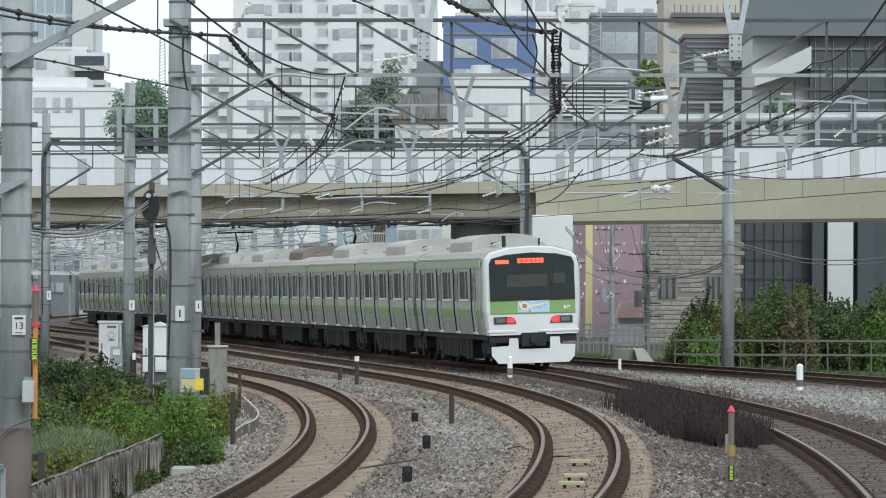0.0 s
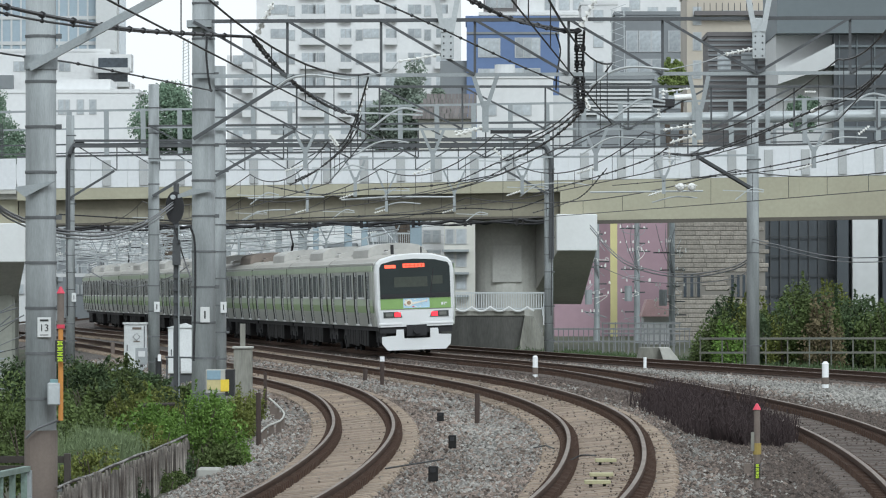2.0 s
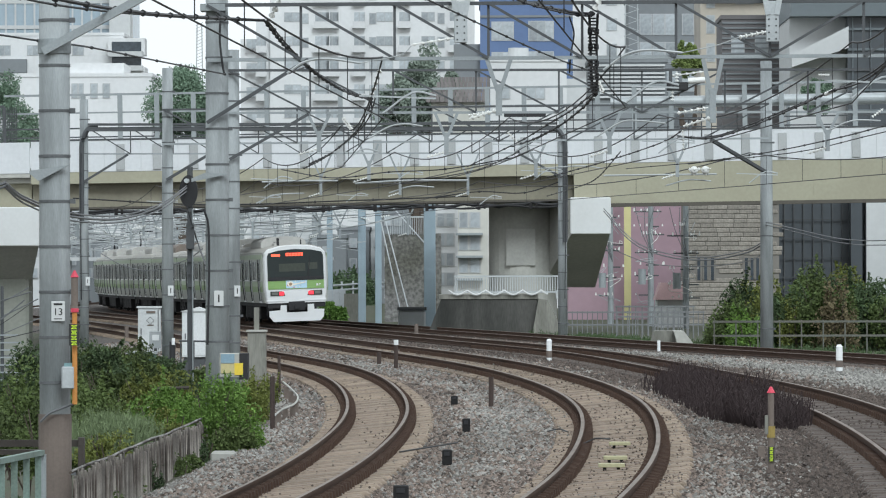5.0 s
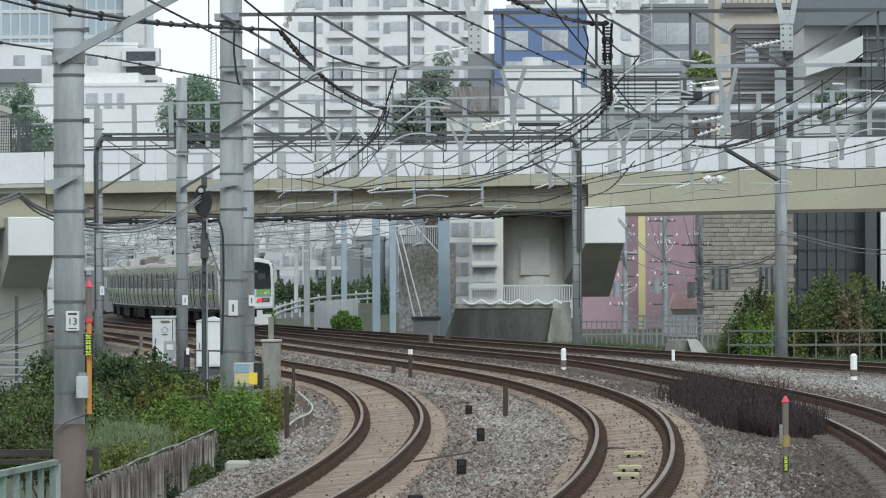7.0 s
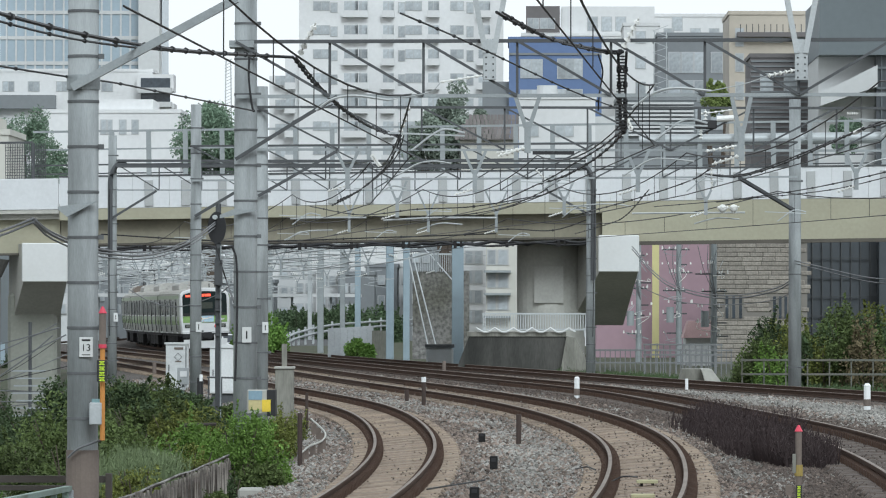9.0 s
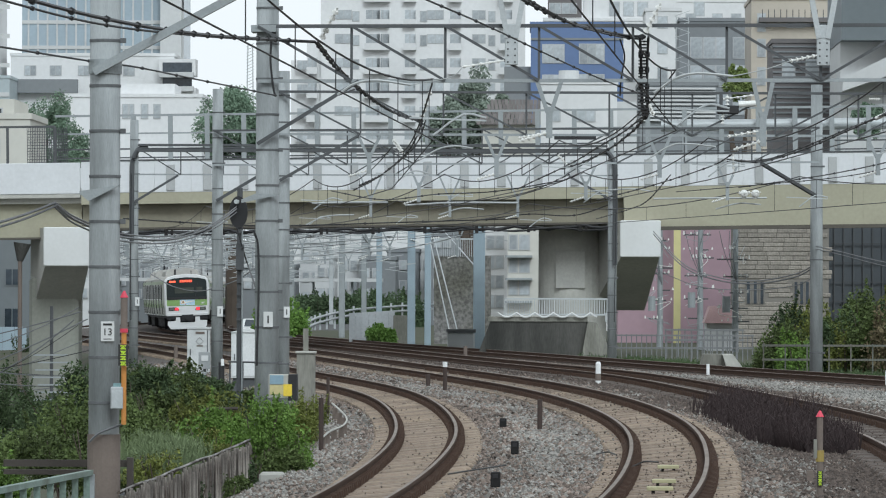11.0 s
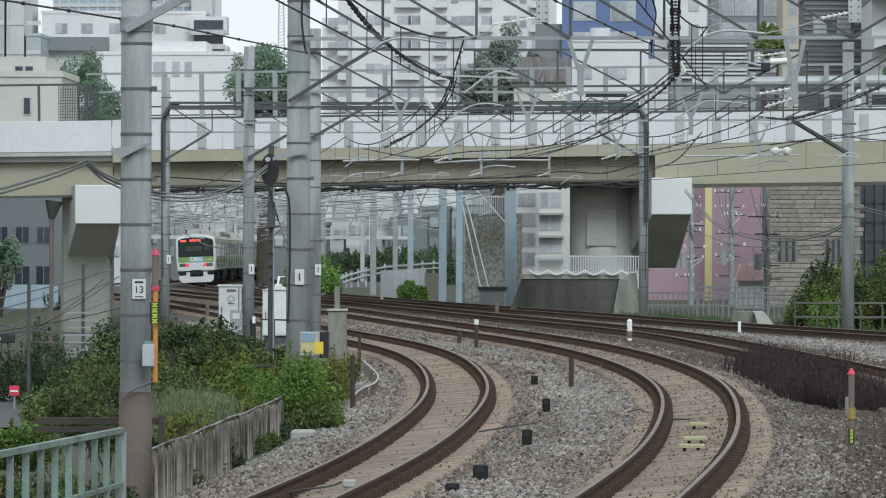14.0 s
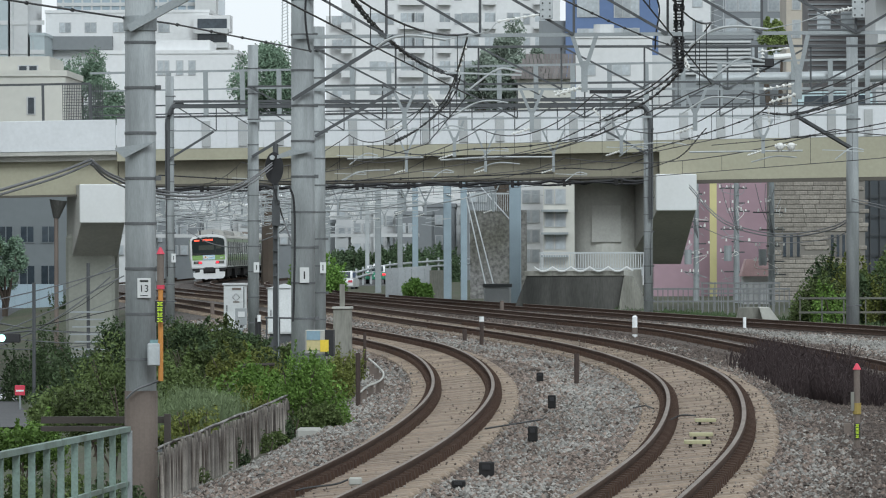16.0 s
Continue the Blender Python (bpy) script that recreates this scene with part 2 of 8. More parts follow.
# ---- the lines of the four tracks: how far they lie across, against the way down the line ----
def spline(ky, kx):
    ky, kx = np.array(ky, float), np.array(kx, float)
    n, h = len(ky), np.diff(ky)
    a, b = np.eye(n), np.zeros(n)
    for i in range(1, n - 1):
        a[i, i - 1:i + 2] = h[i - 1], 2 * (h[i - 1] + h[i]), h[i]
        b[i] = 6 * ((kx[i + 1] - kx[i]) / h[i] - (kx[i] - kx[i - 1]) / h[i - 1])
    m = np.linalg.solve(a, b)

    def at(y):
        y = np.asarray(y, float)
        i = np.clip(np.searchsorted(ky, y) - 1, 0, n - 2)
        u, hh = y - ky[i], h[i]
        return kx[i] + u * ((kx[i + 1] - kx[i]) / hh - hh * (2 * m[i] + m[i + 1]) / 6) + u * u * m[i] / 2 + u ** 3 * (m[i + 1] - m[i]) / 6 / hh
    return at


FAR_Y = [321, 345, 370, 396, 430, 470, 510, 560, 620]
FAR_X = [-21.6, -24.4, -26.6, -27.9, -28.7, -29.0, -29.3, -30.4, -32.4]
LINES = [
    (spline([45, 60, 75, 90, 110, 135, 165, 207, 264] + FAR_Y, [-3.15, -2.35, -1.94, -1.89, -2.43, -4.04, -7.72, -13.0, -20.9] + [x - 8.0 for x in FAR_X]), -0.127, 0.105),
    (spline([45, 60, 75, 90, 110, 135, 170, 210, 264] + FAR_Y, [0.34, 1.4, 2.02, 2.26, 1.79, 0.0, -4.22, -9.17, -16.9] + [x - 3.9 for x in FAR_X]), 0.044, 0.106),
    (spline([45, 65, 80, 95, 115, 135, 150, 167, 207, 264] + FAR_Y, [4.7, 5.67, 6.03, 5.96, 5.09, 3.94, 2.72, 0.42, -5.2, -13.2] + FAR_X), 0.11, 0.035),
    (spline([110, 137, 150, 168, 185, 210, 250, 306] + FAR_Y[1:], [16.6, 12.3, 10.1, 6.7, 3.8, -0.2, -6.8, -15.0] + [x + 4.0 for x in FAR_X[1:]]), 0.0, 0.05),
]


def bed_height(x, y):
    """The height of the ground at x, y."""
    y = np.clip(y, 45, 600)
    c = [line(y) for line, z, cant in LINES]
    left, right = c[0] - 2.3, c[3] + 2.6
    xs, zs = [], []
    for (line, z, cant), cx in zip(LINES, c):
        xs += [cx - 1.0, cx + 1.0]
        zs += [z - 0.255 - cant * 0.85, z - 0.24 + cant * 0.85]
    far = min(1.0, max(0.0, (y - 240) / 60))
    low = -4.0 * (1 - far) - 0.7 * far
    xs = [left - 6.0, left - 0.6] + [left + 0.3] + xs + [right, right + 1.5]
    zs = [low, -0.75, zs[0] - 0.05] + zs + [-0.3, -0.35]
    return float(np.interp(x, xs, zs))


# ---- ground ----
def build_ground():
    ys = [-600, -300, -150, -60, -20, 0, 10] + list(np.arange(20, 110, 1.0)) + list(np.arange(110, 300, 4.0)) + list(np.arange(300, 640, 12.0)) + [700, 900, 1400, 2500, 4200]
    offs = [-2500, -600, -200, -80, -40, -20, -14] + list(np.arange(-11, 18, 0.35)) + [20, 26, 40, 80, 200, 600, 2500]
    verts, faces = [], []
    for y in ys:
        mid = float(LINES[1][0](min(max(y, 45), 600)))
        for o in offs:
            x = mid + o
            z = bed_height(x, y) + 0.03 * noise.noise((x * 0.8, y * 0.3, 0))
            verts.append((x, y, z))
    w = len(offs)
    for j in range(len(ys) - 1):
        for i in range(w - 1):
            faces.append((j * w + i, j * w + i + 1, (j + 1) * w + i + 1, (j + 1) * w + i))
    me = mesh_from("ground", verts, faces, EARTH, True)
    me.materials.append(BALLAST)
    me.materials.append(RUST_BED)
    for p in me.polygons:
        cx, cy = p.center.x, min(max(p.center.y, 45), 600)
        if LINES[0][0](cy) - 2.5 < cx < LINES[3][0](cy) + 2.4:
            p.material_index = 2 if -2.0 < cx - LINES[2][0](cy) < 1.8 else 1
    tagged(new("ground", me), "railway land with grey-brown crushed-stone bed between grassy banks", "ground", kind="structure")


def build_stones():
    """Loose ballast stones over the bed where it lies near."""
    rng = np.random.default_rng(5)
    base = np.array([(1, 0, 0), (-1, 0, 0), (0, 1, 0), (0, -1, 0), (0, 0, 1), (0, 0, -1)], float)
    tri = np.array([(0, 2, 4), (2, 1, 4), (1, 3, 4), (3, 0, 4), (2, 0, 5), (1, 2, 5), (3, 1, 5), (0, 3, 5)])
    sets = {STONE: ([], []), BROWN_STONE: ([], []), RUST_STONE: ([], [])}
    for y0, y1, per, size in ((46, 62, 165, 0.036), (62, 82, 115, 0.042), (82, 110, 72, 0.05), (110, 150, 36, 0.062), (150, 210, 14, 0.08)):
        for y in np.arange(y0, y1, 1.0):
            c = [float(line(max(y, 45))) for line, z, cant in LINES]
            lo, hi = c[0] - 2.4, min(c[3] + 1.6, 0.098 * y + 0.6)
            for _ in range(int((hi - lo) * per)):
                x, yy = rng.uniform(lo, hi), y + rng.uniform(0, 1)
                near = min((abs(x - float(line(yy))), i) for i, (line, z, cant) in enumerate(LINES))
                if near[0] < 0.98 and rng.random() < (0.985 if near[1] == 0 and noise.noise((x * 1.5, yy * 0.35, 9.0)) < 0.25 else 0.93 if noise.noise((x * 1.2, yy * 0.5, 2.0)) < 0.1 else 0.80):
                    continue
                if 0.50 < near[0] < 0.68:
                    continue
                q = base * rng.uniform(0.55, 1.25, (6, 1)) * size * rng.uniform(0.6, 1.35) * np.array([1, 1, 0.8])
                a = rng.uniform(0, 6.28)
                q = q @ np.array([(math.cos(a), math.sin(a), 0), (-math.sin(a), math.cos(a), 0), (0, 0, 1)])
                t = rng.uniform(-0.6, 0.6)
                q = q @ np.array([(1, 0, 0), (0, math.cos(t), math.sin(t)), (0, -math.sin(t), math.cos(t))])
                lift = 0.075 if near[0] < 0.98 else 0.0
                edge = 0.9 * noise.noise((x * 0.6, yy * 0.15, 3.0)) + rng.normal(0, 0.4)
                dark = -2.15 - edge < x - float(LINES[2][0](yy)) < 2.5 + edge
                dusty = near[0] < 1.75 + 1.3 * noise.noise((x * 0.35, yy * 0.12, 5.0)) + rng.normal(0, 0.9)
                verts, faces = sets[RUST_STONE if dark else BROWN_STONE if dusty else STONE]
                faces.append(tri + 6 * len(verts))
                verts.append(q * (0.42 if lift else 1.0) + np.array([x, yy, bed_height(x, yy) + size * 0.35 + lift]))
    for m, label in ((STONE, "loose crushed grey ballast stones"), (BROWN_STONE, "rust-dusted brown ballast stones beside the rails"), (RUST_STONE, "dark rust-stained ballast stones along a track")):
        verts, faces = sets[m]
        me = mesh_from("ballast_stones", np.concatenate(verts).tolist(), np.concatenate(faces).tolist(), m)
        tagged(new("ballast_stones", me), label, "ballast", kind="stuff")


RAIL_PROFILE = [(-0.065, -0.155), (0.065, -0.155), (0.065, -0.14), (0.012, -0.12), (0.010, -0.045), (0.034, -0.035), (0.034, -0.004), (0.028, 0.0), (-0.028, 0.0), (-0.034, -0.004), (-0.034, -0.035), (-0.010, -0.045), (-0.012, -0.12), (-0.065, -0.14)]


def frame_on(line, z, cant, y, side=0.0):
    """The middle of a track at y, its heading and its tilt."""
    x, dx = float(line(y)), float(line(y + 0.5) - line(y - 0.5))
    m = Matrix.Translation((x, y, z)) @ Matrix.Rotation(-math.atan(dx), 4, "Z") @ Matrix.Rotation(-math.atan(cant / 1.13), 4, "Y")
    return m @ Matrix.Translation((side, 0, 0))


PITCH = 0.46  # from sleeper to sleeper


def build_track(i):
    line, z, cant = LINES[i]
    y0 = 40 if i < 3 else 112
    t = thing("railway_track", label="curved railway track with rusty rails on dusty concrete sleepers", category="railway track", group="railway tracks")
    ys = np.concatenate([np.arange(y0, 130, 0.8), np.arange(130, 300, 2.5), np.arange(300, 560, 6)])
    for side in (-0.566, 0.566):
        bm = bmesh.new()
        rows = []
        for y in ys:
            m = frame_on(line, z, cant, y, side)
            rows.append([bm.verts.new(m @ Vector((px, 0, pz))) for px, pz in RAIL_PROFILE])
        k = len(RAIL_PROFILE)
        for a, b in zip(rows, rows[1:]):
            for j in range(k):
                bm.faces.new((a[j], a[(j + 1) % k], b[(j + 1) % k], b[j]))
        bmesh.ops.recalc_face_normals(bm, faces=bm.faces[:])
        ob = part("rail", bm, RAIL_SIDE, t)
        ob.data.materials.append(RAIL_TOP)
        for p in ob.data.polygons:
            if p.index % k == 7:
                p.material_index = 1
    # sleepers with their rail clips
    sl = boxes((-1.0, 1.0, -0.145, 0.145, -0.33, -0.172), bevel=0.03)
    first = None
    near_end = 108 if i < 2 else 150
    y = y0 + 2.0 if i < 3 else 122
    while y < near_end:
        m = frame_on(line, z, cant, y)
        if first is None:
            first = part("sleeper", sl, DARK_SLEEPER if i > 1 else SLEEPER, t)
            first.matrix_basis = m
        else:
            twin(first, m @ Matrix.Rotation(0.012 * math.sin(y * 37.0), 4, "Z") @ Matrix.Translation((0.03 * math.sin(y * 23.0), 0, 0.006 * math.sin(y * 51.0))))
        y += PITCH
    bm = bmesh.new()
    while y < 300:
        bmesh.ops.create_cube(bm, size=1, matrix=frame_on(line, z, cant, y) @ Matrix.Translation((0, 0, -0.25)) @ Matrix.Diagonal((2.0, 0.24, 0.156, 1)))
        y += PITCH if y < 190 else 2 * PITCH
    tagged(part("far_sleeper", bm, DARK_SLEEPER if i > 1 else SLEEPER, t), kind="stuff")
    if i < 2:
        # dust and sand packed between the sleepers
        v, f = [], []
        for y in np.arange((66, 80)[i], 132, 0.8):
            m = frame_on(line, z, cant, y)
            for j in range(9):
                x = -0.98 + 0.245 * j
                v.append(tuple(m @ Vector((x, 0, -0.180 + 0.022 * noise.noise((x * 3.0, y * 1.2, i))))))
        for r in range(len(v) // 9 - 1):
            f += [(9 * r + j, 9 * r + j + 1, 9 * r + j + 10, 9 * r + j + 9) for j in range(8)]
        ob = new("dust_fill", mesh_from("dust_fill", v, f, SAND, True))
        ob.parent = t
        ob["label"] = "sandy brown dust packed between the sleepers"
    if i < 3:
        bm = bmesh.new()
        y = y0 + 2.0
        while y < 168:
            for side in (-0.566, 0.566):
                for s in (-0.085, 0.085):
                    bmesh.ops.create_cube(bm, size=1, matrix=frame_on(line, z, cant, y, side + s) @ Matrix.Translation((0, 0, -0.125)) @ Matrix.Diagonal((0.13, 0.13, 0.10, 1)))
            y += PITCH
        tagged(part("rail_clip", bm, RAIL_SIDE, t), kind="stuff")


build_ground()
for index in range(4):
    build_track(index)
build_stones()


# ---- the train ----
STAINLESS = mat("brushed_stainless", (0.42, 0.435, 0.40), 0.42, 0.65, vary=0.08, grain=2, stretch=(1, 0.6, 1.5), stain=0.5, col2=(0.30, 0.305, 0.275))
TRAIN_GREEN = mat("yellow_green_stripe", (0.22, 0.37, 0.12), 0.5, vary=0.04, stain=0.25)
SIDE_GREEN = mat("dulled_green_stripe", (0.235, 0.330, 0.150), 0.5, vary=0.04, stain=0.25)
TRAIN_GREEN_PALE = mat("weathered_green_stripe", (0.36, 0.43, 0.30), 0.5, vary=0.05, stain=0.3)
ROOF_GREY = mat("grey_roof_sheet", (0.37, 0.355, 0.325), 0.7, stain=0.5, grain=0.8, col2=(0.30, 0.285, 0.26))
UNIT_GREY = mat("pale_roof_unit", (0.43, 0.42, 0.395), 0.65, stain=0.5, grain=0.8)
UNIT_BROWN = mat("rusty_brown_roof_unit", (0.20, 0.165, 0.14), 0.8, stain=0.6, grain=0.8)
JAMB = mat("dark_door_rubber", (0.05, 0.052, 0.05), 0.8, spec=0.1)
UNDER = mat("black_underframe", (0.022, 0.022, 0.024), 0.8)
UNDER_GREY = mat("dusty_underfloor_box", (0.022, 0.021, 0.021), 0.85, spec=0.2, rand=0.4)
TRAIN_WHITE = mat("white_front_shell", (0.66, 0.67, 0.67), 0.35, vary=0.03, stain=0.1)
FRONT_GLASS = mat("black_front_glass", (0.016, 0.024, 0.024), 0.08, spec=0.30, vary=0.2, bump=0)
CAB_SHADE = mat("blue_grey_sun_blind", (0.055, 0.075, 0.080), 0.5, vary=0.2, grain=1.0, bump=0)
CAB_TINT = mat("dim_cab_partition", (0.040, 0.048, 0.036), 0.6, vary=0.3, grain=1.0, bump=0)
CAR_GLASS = mat("car_window_glass", (0.014, 0.017, 0.018), 0.2, spec=0.05, rand=0.5, vary=0.2, bump=0)
# Light grey base stands in for the bright reflection on the door panes.
DOOR_GLASS = mat("bright_door_glass", (0.20, 0.22, 0.225), 0.2, rand=0.4, vary=0.1, bump=0)
DOOR_STEEL = mat("door_stainless", (0.50, 0.51, 0.50), 0.4, 0.3, vary=0.05)
SIGN_RED = mat("red_sign_light", (1.0, 0.10, 0.05), 0.5, emit=1.3, vary=0)
TAIL_RED = mat("red_tail_light", (1.0, 0.03, 0.05), 0.4, emit=1.1, vary=0)
LAMP_DARK = mat("dark_lamp_glass", (0.05, 0.055, 0.05), 0.15)
CREAM_LAMP = mat("headlamp_glass", (0.16, 0.165, 0.15), 0.2)
STICKER = [mat("sticker_pale_blue", (0.45, 0.65, 0.78), 0.5), mat("sticker_cream", (0.80, 0.76, 0.66), 0.5), mat("sticker_red", (0.65, 0.10, 0.12), 0.5), mat("sticker_pink", (0.72, 0.35, 0.50), 0.5), mat("sticker_brown", (0.35, 0.22, 0.13), 0.5)]

BODY_RING = [(-1.40, 1.02), (-1.475, 1.75), (-1.475, 2.95), (-1.40, 3.30), (-1.25, 3.46), (-0.80, 3.60), (0, 3.655), (0.80, 3.60), (1.25, 3.46), (1.40, 3.30), (1.475, 2.95), (1.475, 1.75), (1.40, 1.02)]
HALF = 9.78
SKIN = 0.035
SHORT = 0.77  # the length of these cars against a full-sized one of 20 m


def side_x(z):
    return 1.475 if z > 1.75 else 1.40 + 0.075 * (z - 1.02) / 0.73


def side_panel(bm, s, y0, y1, z0, z1, out):
    """A thin panel on the car's side s, following its tuck-in."""
    zs = sorted({z0, z1} | ({1.75} if z0 < 1.75 < z1 else set()))
    for a, b in zip(zs, zs[1:]):
        v = []
        for o in (0.0, out):
            for y, z in ((y0, a), (y1, a), (y1, b), (y0, b)):
                v.append(bm.verts.new((s * (side_x(z) + o), y, z)))
        for q in ((4, 5, 6, 7), (0, 3, 2, 1), (0, 1, 5, 4), (1, 2, 6, 5), (2, 3, 7, 6), (3, 0, 4, 7)):
            bm.faces.new([v[i] for i in q])
    return bm


def build_car(name, end):
    """A car 19.5 m long; y runs back from the camera's end. end: with the driver's front."""
    car = thing(name, label=("stainless commuter train end car with green stripes and white front" if end else "stainless commuter train car with green stripes"), category="train car", group="cars of the commuter train")
    y0 = -HALF + (0.45 if end else 0.0)
    part("body", prism(BODY_RING[:4] + [(-1.36, 3.34), (1.36, 3.34)] + BODY_RING[-4:], y0, HALF), STAINLESS, car)
    part("roof", prism([(-1.41, 3.28)] + BODY_RING[4:9] + [(1.41, 3.28)], y0 + 0.02, HALF - 0.02), ROOF_GREY, car, smooth=False)
    doors = [-7.4, -2.47, 2.47, 7.4]
    edges = [y0 + 0.12] + [d + o for d in doors for o in (-0.72, 0.72)] + [HALF - 0.05]
    for s in (-1, 1):
        # the skin stands proud of the doors, which lie in recesses
        for a, b in zip(edges[0::2], edges[1::2]):
            part("side_skin", side_panel(bmesh.new(), s, a, b, 1.03, 3.00, SKIN), STAINLESS, car)
            part("stripe", side_panel(bmesh.new(), s, a, b, 1.52, 1.78, SKIN + 0.004), SIDE_GREEN, car, "yellow-green waist stripe")
            part("stripe", side_panel(bmesh.new(), s, a, b, 1.784, 1.99, SKIN + 0.004), TRAIN_GREEN_PALE, car, "pale upper waist stripe")
            bm = bmesh.new()
            for z in (1.22, 1.40, 2.0):
                side_panel(bm, s, a, b, z, z + 0.025, SKIN + 0.014)
            part("bead", bm, STAINLESS, car)
            w0, w1 = (a + 0.55, b - 0.55) if b - a > 2.6 else (a + 0.32, b - 0.32)
            if b - a < 1.2:
                continue
            win = part("side_window", side_panel(bmesh.new(), s, w0, w1, 2.07, 2.90, SKIN + 0.006), CAR_GLASS, car)
            for c, d in ((w0 - 0.07, w0), (w1, w1 + 0.07), (w0 + (w1 - w0) * 0.30, w0 + (w1 - w0) * 0.30 + 0.09)):
                part("window_frame", side_panel(bmesh.new(), s, c, d, 2.03, 2.94, SKIN + 0.022), DOOR_STEEL, win)
            # Added white strip that paints the bright reflections along the window foot.
            part("window_sill", side_panel(bmesh.new(), s, w0 - 0.07, w1 + 0.07, 2.03, 2.08, SKIN + 0.024), WHITE_PAINT, win, "white strip standing in for bright reflections below the window")
        part("stripe", side_panel(bmesh.new(), s, y0 + 0.1, HALF - 0.05, 3.02, 3.22, SKIN), TRAIN_GREEN_PALE, car, "pale green cantrail stripe")
        for d in doors:
            door = part("door", side_panel(bmesh.new(), s, d - 0.70, d + 0.70, 1.08, 2.99, 0.006), DOOR_STEEL, car, "plain stainless sliding double door")
            bm = bmesh.new()
            for o in (-0.34, 0.34):
                side_panel(bm, s, d + o - 0.22, d + o + 0.22, 2.02, 2.84, 0.009)
            part("door_window", bm, DOOR_GLASS, door)
            for a, b in ((-0.715, -0.66), (0.66, 0.715), (-0.015, 0.015)):
                part("door_jamb", side_panel(bmesh.new(), s, d + a, d + b, 1.06, 2.995, 0.012 if abs(a) < 0.1 else SKIN + 0.008), JAMB, door)
            part("step", side_panel(bmesh.new(), s, d - 0.66, d + 0.66, 1.03, 1.10, SKIN + 0.02), WHITE_PAINT, door, "pale door sill step")
        part("gutter", boxes((s * 1.39, s * 1.45, y0, HALF, 3.26, 3.32)), UNIT_GREY, car)
        part("end_seam", side_panel(bmesh.new(), s, HALF - 0.10, HALF, 1.02, 3.25, SKIN + 0.012), JAMB, car)
    # roof units
    for y, l, w, h in ((0.0, 6.4, 2.1, 0.44), (-6.4, 1.6, 1.5, 0.2), (6.4, 1.6, 1.5, 0.2)):
        n = 14
        ring = [(-w / 2, 3.5)] + [(-w / 2 * math.cos(math.pi * j / n), 3.6 + h * math.sin(math.pi * j / n) ** 0.5) for j in range(0, n + 1)] + [(w / 2, 3.5)]
        part("roof_unit", prism(ring, y - l / 2, y + l / 2), UNIT_GREY, car, "pale air-conditioning unit")
    part("roof_vent", boxes((-0.5, 0.5, -4.4, -3.5, 3.6, 3.78), (-0.5, 0.5, 3.5, 4.4, 3.6, 3.78), bevel=0.03), UNDER_GREY, car)
    # underframe
    part("underframe", boxes((-1.28, 1.28, y0 + 0.3, HALF, 0.86, 1.03)), UNDER, car)
    # Added dark core that closes the light gaps between bogies and boxes.
    part("underframe", boxes((-1.0, 1.0, -8.6, 8.6, 0.42, 0.9)), UNDER, car)
    rng = random.Random(3)
    y = -4.6
    while y < 4.6:
        l = rng.uniform(0.7, 1.7)
        for s in (-1, 1):
            part("equipment_box", boxes((s * 0.45, s * 1.27, y, y + l - 0.15, rng.uniform(0.18, 0.34), 0.95), bevel=0.02), UNDER_GREY, car)
        y += l
    for by in (-6.85, 6.85):
        bm = bmesh.new()
        for s in (-1, 1):
            box(bm, s * 0.78, s * 0.95, by - 1.5, by + 1.5, 0.42, 0.62)
            box(bm, s * 0.80, s * 1.02, by - 0.35, by + 0.35, 0.5, 0.9)
            for w in (-1.05, 1.05):
                box(bm, s * 0.80, s * 1.04, by + w - 0.16, by + w + 0.16, 0.28, 0.6)
        box(bm, -0.9, 0.9, by - 0.25, by + 0.25, 0.45, 0.75)
        bogie = part("bogie", bm, UNDER, car)
        for w in (-1.05, 1.05):
            bm = bmesh.new()
            rod(bm, (-0.70, by + w, 0.43), (0.70, by + w, 0.43), 0.08)
            for s in (-1, 1):
                rod(bm, (s * 0.505, by + w, 0.43), (s * 0.63, by + w, 0.43), 0.43, seg=20)
            part("wheelset", bm, UNDER_GREY, bogie)
    part("coupling", boxes((-0.12, 0.12, HALF, HALF + 0.48, 0.75, 0.98)), UNDER, car)
    part("gangway", boxes((-0.5, 0.5, HALF, HALF + 0.46, 1.05, 3.1)), UNDER, car)
    if end:
        build_front(car, y0)
    done = set()
    for ob in car.children_recursive:
        if ob.data.name not in done:
            done.add(ob.data.name)
            if ob.name.startswith("wheelset"):
                mid = sum(v.co.y for v in ob.data.vertices) / len(ob.data.vertices)
                ob.data.transform(Matrix.Translation((0, (SHORT - 1) * mid, 0)))
            else:
                ob.data.transform(Matrix.Diagonal((1, SHORT, 1, 1)))
    return car


def pantograph(car, y):
    """A single-arm current collector folded up on a car's roof."""
    p = part("pantograph", boxes((-0.6, 0.6, y - 0.5, y + 0.5, 3.72, 3.80), (-0.55, -0.45, y - 0.5, y + 0.5, 3.6, 3.74), (0.45, 0.55, y - 0.5, y + 0.5, 3.6, 3.74)), UNDER, car, "dark roof pantograph")
    part("lower_arm", beam(bmesh.new(), (0, y + 0.4, 3.8), (0, y - 0.7, 4.35), 0.09), UNDER, p)
    part("upper_arm", beam(bmesh.new(), (0, y - 0.7, 4.35), (0, y + 0.3, 4.95), 0.06), UNDER, p)
    part("contact_bow", beam(bmesh.new(), (-0.85, y + 0.3, 4.97), (0.85, y + 0.3, 4.97), 0.07), UNDER, p)


